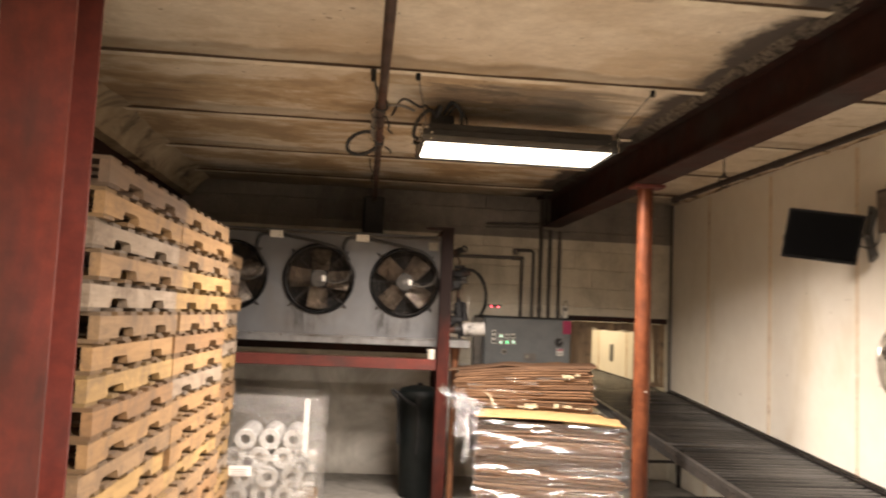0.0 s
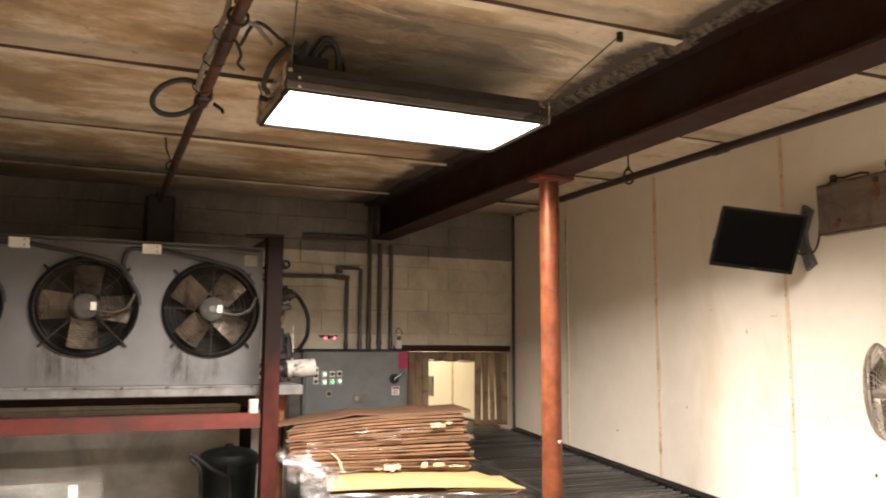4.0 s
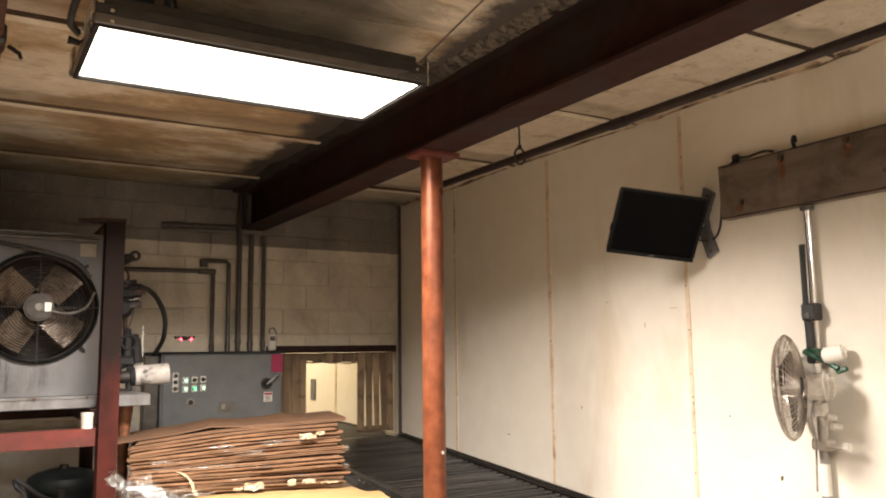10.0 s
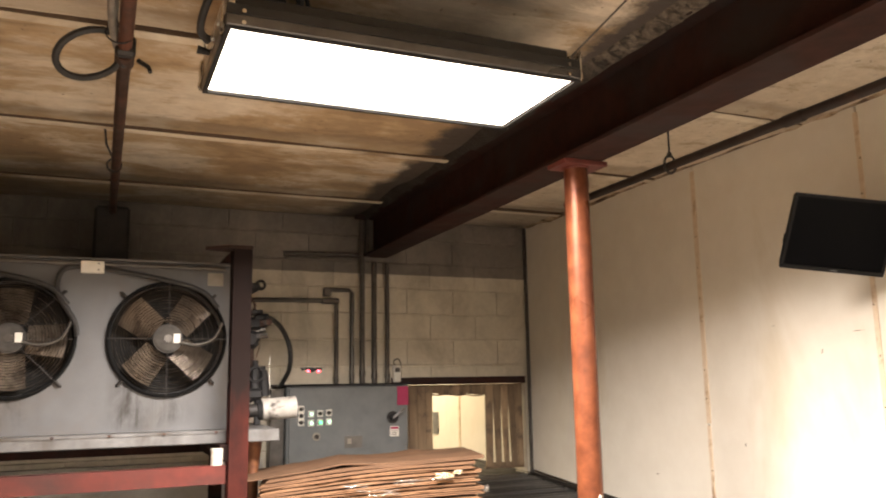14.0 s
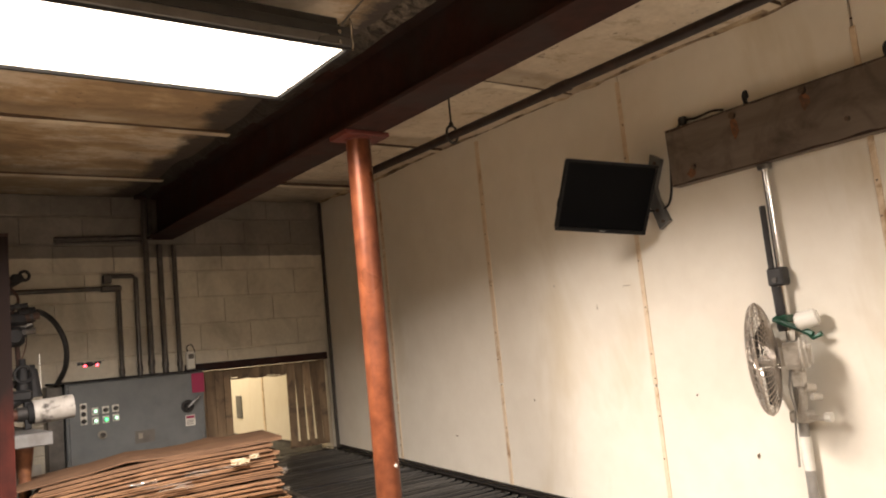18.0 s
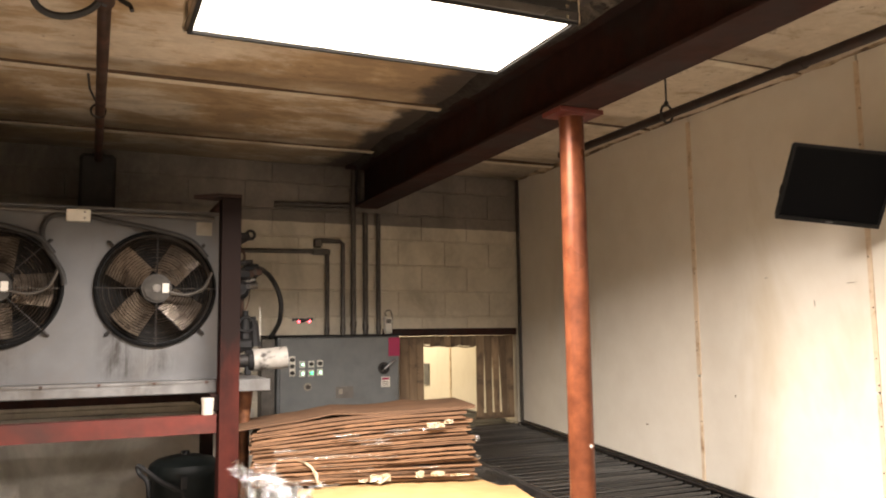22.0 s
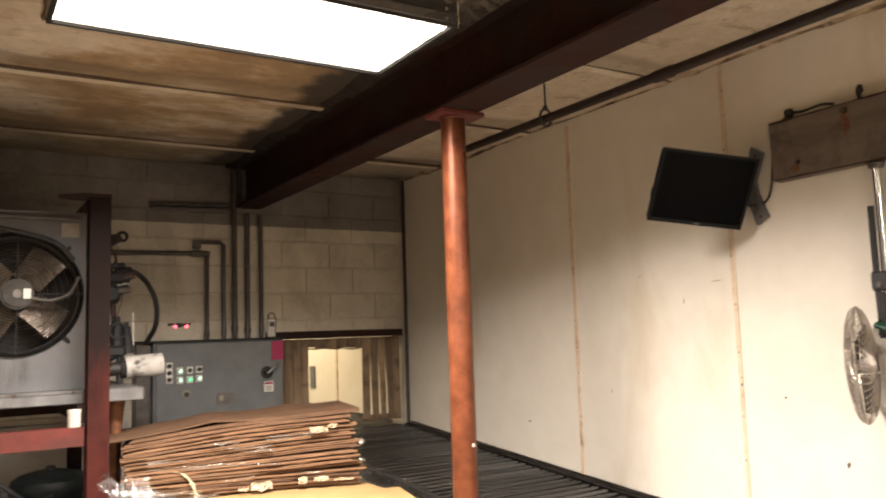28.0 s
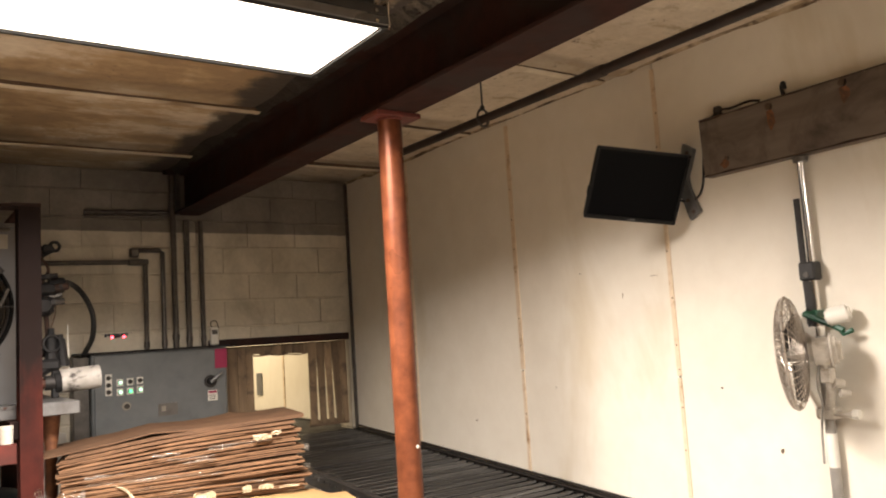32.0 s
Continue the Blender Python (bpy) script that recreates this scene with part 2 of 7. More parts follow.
def extruded(outline, axis, a, b, bm=None):
    """A closed outline of (u, v) pushed along an axis from a to b; for x: (y, z), for y: (x, z), for z: (x, y)."""
    bm = bm or bmesh.new()

    def put(u, v, w):
        return {"x": (w, u, v), "y": (u, w, v), "z": (u, v, w)}[axis]

    lo = [bm.verts.new(put(u, v, a)) for u, v in outline]
    hi = [bm.verts.new(put(u, v, b)) for u, v in outline]
    n = len(outline)
    bm.faces.new(lo[::-1])
    bm.faces.new(hi)
    for i in range(n):
        bm.faces.new((lo[i], lo[(i + 1) % n], hi[(i + 1) % n], hi[i]))
    return bm


def h_outline(cx, cy, w, d, t):
    """An H section: two flanges of width w, d apart over all."""
    a, b, s = w / 2, d / 2, t / 2
    return [(cx - a, cy - b), (cx + a, cy - b), (cx + a, cy - b + t), (cx + s, cy - b + t), (cx + s, cy + b - t), (cx + a, cy + b - t),
            (cx + a, cy + b), (cx - a, cy + b), (cx - a, cy + b - t), (cx - s, cy + b - t), (cx - s, cy - b + t), (cx - a, cy - b + t)]


def ceiling_material():
    """Cream plaster with brown tide marks drawn out along the panels, soot by the beam, and a darker tone towards the
    back wall.
    """
    m = bpy.data.materials.new("stained_ceiling_plaster")
    m.use_nodes = True
    nt = m.node_tree
    bsdf = nt.nodes["Principled BSDF"]
    where = nt.nodes.new("ShaderNodeNewGeometry").outputs["Position"]
    xyz = nt.nodes.new("ShaderNodeSeparateXYZ")
    nt.links.new(where, xyz.inputs[0])
    ex, wy = xyz.outputs["X"], xyz.outputs["Y"]
    fine = noise_at(nt, where, 9, 5, (0.8, 1, 1), 0.6)
    grit = noise_at(nt, where, 38, 5, (0.7, 1, 1), 0.65)
    cloud = noise_at(nt, where, 1.1, 4, (0.7, 1, 1), 0.5)
    colour = mixed(nt, threshold(nt, fine, 0.3, 0.7), (0.60, 0.505, 0.38), (0.74, 0.65, 0.51))
    colour = mixed(nt, times(nt, threshold(nt, cloud, 0.42, 0.66), 0.45), colour, (0.50, 0.40, 0.275))
    # how badly a stretch is stained: little over the near panels, most round the light and beyond
    stained = threshold(nt, times(nt, wy, times(nt, cloud, 1.2), "ADD"), 4.45, 5.5)
    aisle = times(nt, threshold(nt, ex, 2.32, 2.14), 0.8)
    zone = times(nt, times(nt, times(nt, stained, 0.72), 0.28, "ADD"), times(nt, aisle, 0.2, "ADD"))
    # brown water marks with darker tide lines round them
    field = times(nt, noise_at(nt, where, 1.5, 12, (0.75, 1.35, 1), 0.68, 0.15), times(nt, stained, 0.05), "ADD")
    mark = ramp(nt, field, ((0.0, (0.62, 0.50, 0.35)), (0.47, (0.60, 0.48, 0.33)), (0.52, (0.41, 0.285, 0.155)), (0.56, (0.45, 0.32, 0.18)),
                            (0.61, (0.33, 0.225, 0.125)), (0.66, (0.34, 0.235, 0.135)), (0.76, (0.16, 0.108, 0.066))))
    colour = mixed(nt, times(nt, threshold(nt, field, 0.45, 0.56), zone), colour, mark)
    # long dark runs that follow the panels
    runs = noise_at(nt, where, 2.6, 11, (0.5, 2.3, 1), 0.70, 0.35)
    gate = noise_at(nt, where, 0.9, 3, (0.8, 1.3, 1), 0.5)
    dark = times(nt, threshold(nt, runs, 0.52, 0.66), threshold(nt, gate, 0.46, 0.62))
    colour = mixed(nt, times(nt, times(nt, times(nt, dark, stained), aisle), 0.62), colour, (0.115, 0.074, 0.042))
    # grey mould runs behind the light
    patch = times(nt, times(nt, threshold(nt, ex, 0.15, 0.5), threshold(nt, ex, 1.95, 1.35)), times(nt, threshold(nt, wy, 4.48, 4.60), threshold(nt, wy, 5.20, 4.95)))
    smoke = times(nt, noise_at(nt, where, 2.2, 10, (0.6, 2.0, 1), 0.68, 0.6), times(nt, patch, 0.13), "ADD")
    shade = ramp(nt, smoke, ((0.0, (0.30, 0.22, 0.14)), (0.54, (0.30, 0.22, 0.14)), (0.60, (0.105, 0.08, 0.058)), (0.635, (0.20, 0.145, 0.095)), (0.70, (0.06, 0.046, 0.036))))
    colour = mixed(nt, times(nt, threshold(nt, smoke, 0.52, 0.58), times(nt, patch, 0.85)), colour, shade)
    # grey tide band along the near side of each joint bar, with a wavy darker edge
    lane = nt.nodes.new("ShaderNodeMath")
    lane.operation = "FRACT"
    nt.links.new(times(nt, times(nt, wy, 4.39, "SUBTRACT"), 0.8143), lane.inputs[0])
    edge = times(nt, lane.outputs[0], times(nt, noise_at(nt, where, 1.5, 9, (0.8, 0.25, 1), 0.62), 0.34), "ADD")
    colour = mixed(nt, times(nt, threshold(nt, edge, 1.00, 1.07), 0.42), colour, (0.25, 0.195, 0.135))
    rim = times(nt, threshold(nt, edge, 0.99, 1.03), threshold(nt, edge, 1.09, 1.035))
    colour = mixed(nt, times(nt, rim, 0.38), colour, (0.13, 0.09, 0.058))
    # pits and flecks
    colour = mixed(nt, times(nt, threshold(nt, noise_at(nt, where, 21, 3, (1, 1, 1), 0.5), 0.70, 0.74), 0.7), colour, (0.15, 0.10, 0.065))
    colour = mixed(nt, times(nt, threshold(nt, grit, 0.40, 0.66), 0.16), colour, (0.26, 0.19, 0.12))
    clear = times(nt, threshold(nt, ex, 2.2, 2.4), threshold(nt, noise_at(nt, where, 5.5, 9, (0.8, 1.2, 1), 0.72, 0.4), 0.55, 0.68))
    colour = mixed(nt, times(nt, clear, 0.75), colour, (0.30, 0.215, 0.115))
    colour = mixed(nt, times(nt, times(nt, threshold(nt, ex, 2.2, 2.4), threshold(nt, noise_at(nt, where, 13, 9, (1, 1, 1), 0.75), 0.60, 0.68)), 0.8), colour, (0.12, 0.09, 0.065))
    # darker by degrees towards the back wall, and soot in a band along the beam, both with ragged edges
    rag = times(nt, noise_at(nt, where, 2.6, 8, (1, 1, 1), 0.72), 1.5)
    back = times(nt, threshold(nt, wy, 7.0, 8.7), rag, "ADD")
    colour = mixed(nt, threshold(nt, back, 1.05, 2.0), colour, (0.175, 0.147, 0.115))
    near = nt.nodes.new("ShaderNodeMath")
    near.operation = "ABSOLUTE"
    nt.links.new(times(nt, ex, 2.02, "SUBTRACT"), near.inputs[0])
    by_beam = times(nt, times(nt, threshold(nt, near.outputs[0], 0.34, 0.06), rag, "ADD"), times(nt, threshold(nt, wy, 5.2, 6.2), 0.16), "ADD")
    colour = mixed(nt, threshold(nt, by_beam, 1.10, 1.42), colour, (0.070, 0.056, 0.045))
    nt.links.new(colour, bsdf.inputs["Base Color"])
    bsdf.inputs["Roughness"].default_value = 0.8
    b = node(nt, "ShaderNodeBump", Strength=0.45, Distance=0.02)
    nt.links.new(times(nt, times(nt, fine, noise_at(nt, where, 6, 4, (0.5, 1.4, 1)), "ADD"), times(nt, grit, 0.35), "ADD"), b.inputs["Height"])
    nt.links.new(b.outputs[0], bsdf.inputs["Normal"])
    return m


def two_tone_blocks():
    """Painted blocks: cream up to a line, dark grey above it."""
    m = bpy.data.materials.new("two_tone_block_paint")
    m.use_nodes = True
    nt = m.node_tree
    bsdf = nt.nodes["Principled BSDF"]
    where = nt.nodes.new("ShaderNodeNewGeometry").outputs["Position"]
    xyz = nt.nodes.new("ShaderNodeSeparateXYZ")
    nt.links.new(where, xyz.inputs[0])
    tone = nt.nodes.new("ShaderNodeObjectInfo").outputs["Random"]
    fine = noise_at(nt, where, 28, 6, (1, 1, 1), 0.65)
    dirt = noise_at(nt, where, 2.2, 6, (1, 1, 0.6), 0.65, 0.5)
    cream = mixed(nt, threshold(nt, fine, 0.3, 0.7), (0.55, 0.495, 0.39), (0.62, 0.56, 0.445))
    cream = mixed(nt, times(nt, threshold(nt, dirt, 0.46, 0.72), 0.75), cream, (0.25, 0.215, 0.155))
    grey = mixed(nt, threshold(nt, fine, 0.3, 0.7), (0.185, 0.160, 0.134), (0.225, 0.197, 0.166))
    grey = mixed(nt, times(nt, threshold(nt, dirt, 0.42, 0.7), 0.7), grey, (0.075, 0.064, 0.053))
    # grey band turns near-black by degrees towards x 0.10, uneven with noise
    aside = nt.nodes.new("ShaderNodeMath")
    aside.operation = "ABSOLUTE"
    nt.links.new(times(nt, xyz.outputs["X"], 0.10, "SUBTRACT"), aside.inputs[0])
    blackened = times(nt, threshold(nt, aside.outputs[0], 0.9, 0.0), times(nt, dirt, 0.9), "ADD")
    grey = mixed(nt, times(nt, threshold(nt, blackened, 0.8, 1.6), 0.8), grey, (0.025, 0.021, 0.017))
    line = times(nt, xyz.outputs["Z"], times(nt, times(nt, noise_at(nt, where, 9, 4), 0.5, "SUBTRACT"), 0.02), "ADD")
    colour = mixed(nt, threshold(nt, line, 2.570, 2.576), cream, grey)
    hsv = nt.nodes.new("ShaderNodeHueSaturation")
    nt.links.new(colour, hsv.inputs["Color"])
    span = nt.nodes.new("ShaderNodeMapRange")
    span.inputs[3].default_value, span.inputs[4].default_value = 0.92, 1.08
    nt.links.new(tone, span.inputs[0])
    nt.links.new(span.outputs[0], hsv.inputs["Value"])
    nt.links.new(hsv.outputs[0], bsdf.inputs["Base Color"])
    bsdf.inputs["Roughness"].default_value = 0.62
    b = node(nt, "ShaderNodeBump", Strength=0.25, Distance=0.008)
    nt.links.new(noise_at(nt, where, 45, 6), b.inputs["Height"])
    nt.links.new(b.outputs[0], bsdf.inputs["Normal"])
    return m


def film_material(name, gloss=0.30, haze=0.12, scale=7.0, crisp=0.12, fold=0.9):
    """Clear stretch film: mostly see-through, with gloss and a little milkiness in its folds."""
    m = bpy.data.materials.new(name)
    m.use_nodes = True
    nt = m.node_tree
    nt.nodes.remove(nt.nodes["Principled BSDF"])
    out = nt.nodes["Material Output"]
    clear, shine, milk = nt.nodes.new("ShaderNodeBsdfTransparent"), nt.nodes.new("ShaderNodeBsdfGlossy"), nt.nodes.new("ShaderNodeBsdfDiffuse")
    milk.inputs[0].default_value = (0.62, 0.60, 0.56, 1)
    shine.inputs["Roughness"].default_value = crisp
    where = nt.nodes.new("ShaderNodeTexCoord").outputs["Object"]
    folds = noise_at(nt, where, scale, 6, (0.5, 0.5, 2.2), 0.7, 1.5)
    b = node(nt, "ShaderNodeBump", Strength=fold, Distance=0.03)
    nt.links.new(folds, b.inputs["Height"])
    nt.links.new(b.outputs[0], shine.inputs["Normal"])
    m1, m2 = nt.nodes.new("ShaderNodeMixShader"), nt.nodes.new("ShaderNodeMixShader")
    nt.links.new(times(nt, threshold(nt, folds, 0.45, 0.7), haze * 3), m1.inputs[0])
    nt.links.new(clear.outputs[0], m1.inputs[1])
    nt.links.new(milk.outputs[0], m1.inputs[2])
    m2.inputs[0].default_value = gloss
    nt.links.new(m1.outputs[0], m2.inputs[1])
    nt.links.new(shine.outputs[0], m2.inputs[2])
    nt.links.new(m2.outputs[0], out.inputs[0])
    return m


M_CEIL = ceiling_material()
M_BLOCK = two_tone_blocks()
M_FOAM = surface("old_spray_foam", (0.17, 0.14, 0.105), (0.085, 0.068, 0.050), 34, 0.9, 0.8, stain=(0.035, 0.028, 0.022), stain_scale=21, stain_at=(0.46, 0.58), depth=0.02)
nt = M_FOAM.node_tree
foam_bsdf = nt.nodes["Principled BSDF"]
foam_old = foam_bsdf.inputs["Base Color"].links[0].from_socket
foam_at = nt.nodes.new("ShaderNodeNewGeometry").outputs["Position"]
foam_y = nt.nodes.new("ShaderNodeSeparateXYZ")
nt.links.new(foam_at, foam_y.inputs[0])
black = times(nt, threshold(nt, foam_y.outputs["Y"], 5.0, 6.0), times(nt, noise_at(nt, foam_at, 4, 6, (1, 1, 1), 0.7), 0.9), "ADD")
nt.links.new(mixed(nt, threshold(nt, black, 0.55, 1.0), foam_old, (0.026, 0.021, 0.017)), foam_bsdf.inputs["Base Color"])
M_PATCH = surface("bare_brown_plaster", (0.27, 0.19, 0.11), (0.13, 0.09, 0.052), 11, 0.85, 0.5, stain=(0.055, 0.037, 0.025), stain_scale=5, stain_at=(0.44, 0.62), depth=0.02)
M_STRIP = surface("cream_ceiling_bar", (0.74, 0.66, 0.51), (0.62, 0.53, 0.39), 14, 0.6, 0.1, stain=(0.27, 0.185, 0.105), stain_scale=1.6, stain_at=(0.48, 0.72))
M_GAP = surface("brown_joint_shadow_line", (0.105, 0.066, 0.040), (0.07, 0.045, 0.028), 20, 0.9, 0.2)
M_NAIL = plain("nail_head", (0.10, 0.07, 0.05), 0.5, 0.6)

# ---- the room ----
WEST, EAST, SOUTH, NORTH, TOP = -3.6, 3.48, -2.6, 8.65, 3.03
FAR = 13.2
part("floor", box(WEST - 0.2, EAST + 0.2, SOUTH - 0.2, FAR + 0.2, -0.2, 0), M_FLOOR, None, "grey worn concrete floor slab", kind="structure")
part("wall_west", box(WEST - 0.2, WEST, SOUTH, NORTH, 0, TOP), M_WALL, None, "plain cream painted wall", kind="structure")
part("wall_south", box(WEST - 0.2, EAST + 0.2, SOUTH - 0.2, SOUTH, 0, TOP), M_WALL, None, "plain cream painted wall", kind="structure")

# panelled wall, which runs on into the next room
wall_east = part("wall_east", box(EAST + 0.02, EAST + 0.15, SOUTH, FAR, 0, TOP), M_WALL, None, "cream insulated wall panels with wooden battens on the joints", kind="structure")
SEAMS = [-1.96, -0.75, 0.46, 1.66, 2.87, 4.07, 5.29, 6.485, 7.69, 8.90, 10.10, 11.31, 12.5]
for a, b in zip([SOUTH] + SEAMS, SEAMS + [FAR]):
    part("panel", box(EAST, EAST + 0.02, a + 0.006, b - 0.006, 0.01, TOP - 0.004, 0.002), M_WALL, wall_east)
for s in SEAMS:
    low = 0.0 if s > 4 else -0.004
    bm = bmesh.new()
    z = 0.05
    while z < TOP - 0.2:
        top = min(z + random.uniform(0.9, 1.6), TOP - 0.04)
        w = random.uniform(0.0115, 0.0165)
        box(EAST - 0.007, EAST + 0.001, s - w + random.uniform(-0.003, 0.003), s + w, z, top, 0.002, bm=bm)
        z = top + 0.012
    batten = part("batten", bm, M_SEAM, wall_east)
    bm = bmesh.new()
    for k in range(14):
        y, z = s + random.uniform(-0.007, 0.007), 0.2 + 0.2 * k + random.uniform(-0.05, 0.05)
        cyl((EAST - 0.009, y, z), (EAST - 0.004, y, z), 0.0045, seg=6, bm=bm)
    part("nail", bm, M_NAIL, batten, kind="stuff")
# marks on the panels: a screw cap, scratches and holes
for y, z, w, h in ((4.767, 1.076, 0.008, 0.013), (5.40, 1.92, 0.035, 0.002), (5.62, 1.83, 0.0012, 0.013), (3.40, 1.83, 0.012, 0.012), (3.36, 1.72, 0.02, 0.008), (3.34, 1.24, 0.012, 0.012), (3.62, 1.16, 0.006, 0.006), (5.05, 1.35, 0.006, 0.006), (7.0, 1.10, 0.02, 0.005), (3.30, 1.515, 0.012, 0.045), (3.275, 1.64, 0.014, 0.022), (3.27, 1.44, 0.012, 0.03), (3.416, 1.989, 0.016, 0.002), (3.344, 1.804, 0.009, 0.010), (3.448, 1.347, 0.018, 0.006), (3.393, 1.157, 0.014, 0.012), (3.634, 1.232, 0.005, 0.005), (6.20, 1.33, 0.002, 0.012), (5.93, 1.98, 0.012, 0.002)):
    turns = [6.283 * i / 9 for i in range(9)]
    chip = [(y + w * random.uniform(0.45, 1.15) * math.cos(a), z + h * random.uniform(0.45, 1.15) * math.sin(a)) for a in turns]
    part("mark", extruded(chip, "x", EAST - 0.0035, EAST + 0.001), M_PATCH, wall_east)
ragged = [(3.60 + 0.02 * noise.noise((z * 9, 2, 1)), z) for z in (2.68, 2.74, 2.80, 2.86, 2.92, 2.965)]
ragged += [(y, 2.985 + 0.018 * noise.noise((y * 5, 4, 1))) for y in (3.5, 3.3, 3.1, 2.9, 2.7, 2.5, 2.3)]
ragged += [(2.2, 2.95), (2.2, 2.66)] + [(y, 2.655 + 0.03 * noise.noise((y * 6, 7, 1))) for y in (2.4, 2.6, 2.8, 3.0, 3.2, 3.35, 3.5)]
part("bare_patch", extruded(ragged, "x", EAST - 0.006, EAST + 0.001), M_PATCH, wall_east, "brown bare patch")
bm = bmesh.new()
for k in range(34):
    y, z = random.choice((3.735, 3.75, 3.475)) + random.gauss(0, 0.016), random.uniform(1.37, 1.64)
    r = random.uniform(0.005, 0.016)
    n = 7
    pts = [(y + r * random.uniform(0.5, 1.4) * math.cos(6.283 * i / n), z + r * random.uniform(0.5, 1.4) * math.sin(6.283 * i / n)) for i in range(n)]
    extruded(pts, "x", EAST - 0.0015 - 0.0001 * k, EAST + 0.001, bm=bm)
M_GLUE = surface("old_yellow_glue", (0.70, 0.615, 0.45), (0.60, 0.505, 0.34), 20, 0.7, 0.2)
part("peeling_glue", bm, M_GLUE, wall_east, "old yellow glue marks", kind="stuff")

# corner trim between the panels and the blocks
part("corner_trim", box(EAST - 0.024, EAST - 0.002, NORTH - 0.03, NORTH - 0.002, 0.9, TOP - 0.01, 0.004), M_CONDUIT, None, "dark grey corner trim", kind="structure")

# back wall: a core, and blocks on it, round the conveyor's opening
OPX0, OPX1, OPZ0, OPZ1 = 2.32, 3.44, 0.70, 1.70
CORE = NORTH + 0.008
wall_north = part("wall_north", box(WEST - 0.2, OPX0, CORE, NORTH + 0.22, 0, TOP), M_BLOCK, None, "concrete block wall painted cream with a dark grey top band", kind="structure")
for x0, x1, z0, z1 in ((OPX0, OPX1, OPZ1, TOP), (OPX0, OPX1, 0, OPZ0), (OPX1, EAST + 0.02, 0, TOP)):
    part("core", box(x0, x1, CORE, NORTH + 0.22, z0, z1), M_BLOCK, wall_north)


def block_mesh(w, h):
    bm = bmesh.new()
    e, d = 0.005, 0.0085
    back = [bm.verts.new(p) for p in ((-w / 2, d, -h / 2), (w / 2, d, -h / 2), (w / 2, d, h / 2), (-w / 2, d, h / 2))]
    front = [bm.verts.new(p) for p in ((-w / 2 + 0.002, 0, -h / 2 + e), (w / 2 - 0.002, 0, -h / 2 + e), (w / 2 - 0.002, 0, h / 2 - e), (-w / 2 + 0.002, 0, h / 2 - e))]
    bm.faces.new(front)
    for i in range(4):
        bm.faces.new((back[i], back[(i + 1) % 4], front[(i + 1) % 4], front[i]))
    bmesh.ops.recalc_face_normals(bm, faces=bm.faces)
    me = bpy.data.meshes.new("block")
    bm.to_mesh(me)
    bm.free()
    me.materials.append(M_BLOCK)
    return me


BLOCKS = {}
PITCH = 0.2045
for k in range(-9, 6):
    z0, z1 = 1.847 + PITCH * k, min(1.847 + PITCH * (k + 1), TOP - 0.004)
    x = -2.499 + (0.203 if k % 2 else 0.0)
    while x < EAST - 0.05:
        a, b = x, min(x + 0.406, EAST - 0.05)
        if z0 < OPZ1 and z1 > OPZ0 and b > OPX0:
            if z1 > OPZ1 + 0.05 and b - max(a, OPX0) > 0.06:
                p = max(a, OPX0)
                key = (round(b - p - 0.004, 3), round(z1 - OPZ1 - 0.009, 3))
                if key not in BLOCKS:
                    BLOCKS[key] = block_mesh(*key)
                again("block", BLOCKS[key], wall_north, ((p + b) / 2, NORTH, (OPZ1 + z1) / 2))
            b = min(b, OPX0)
        if b - a > 0.06:
            key = (round(b - a - 0.004, 3), round(z1 - z0 - 0.009, 3))
            if key not in BLOCKS:
                BLOCKS[key] = block_mesh(*key)
            again("block", BLOCKS[key], wall_north, ((a + b) / 2, NORTH + random.uniform(-0.0015, 0.001), (z0 + z1) / 2))
        x += 0.406

M_LINING = surface("grubby_white_lining", (0.50, 0.47, 0.41), (0.44, 0.41, 0.355), 8, 0.5, 0.04, stain=(0.24, 0.215, 0.175), stain_scale=1.6, stain_at=(0.46, 0.7))
part("white_lining", box(-1.9, 1.24, NORTH - 0.022, NORTH - 0.003, 0.002, 1.19, 0.004), M_LINING, wall_north, "smooth white wall lining below the cooler")

# ceiling: gently wavy plaster between bars
bm = bmesh.new()
NX, NY = 90, 150
grid = []
for j in range(NY + 1):
    row = []
    for i in range(NX + 1):
        x, y = WEST - 0.1 + (EAST - WEST + 0.2) * i / NX, SOUTH - 0.1 + (NORTH - SOUTH + 0.2) * j / NY
        sag = 0.010 * noise.noise((x * 0.8, y * 2.2, 0.3)) + 0.006 * noise.noise((x * 3, y * 4, 1.7))
        row.append(bm.verts.new((x, y, TOP + sag)))
    grid.append(row)
for j in range(NY):
    for i in range(NX):
        bm.faces.new((grid[j][i], grid[j][i + 1], grid[j + 1][i + 1], grid[j + 1][i]))
edge = [e for e in bm.edges if e.is_boundary]
up = bmesh.ops.extrude_edge_only(bm, edges=edge)
lifted = [v for v in up["geom"] if isinstance(v, bmesh.types.BMVert)]
for v in lifted:
    v.co.z = TOP + 0.15
bmesh.ops.contextual_create(bm, geom=[e for e in bm.edges if e.is_boundary])
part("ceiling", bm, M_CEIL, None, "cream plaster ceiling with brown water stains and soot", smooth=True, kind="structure")
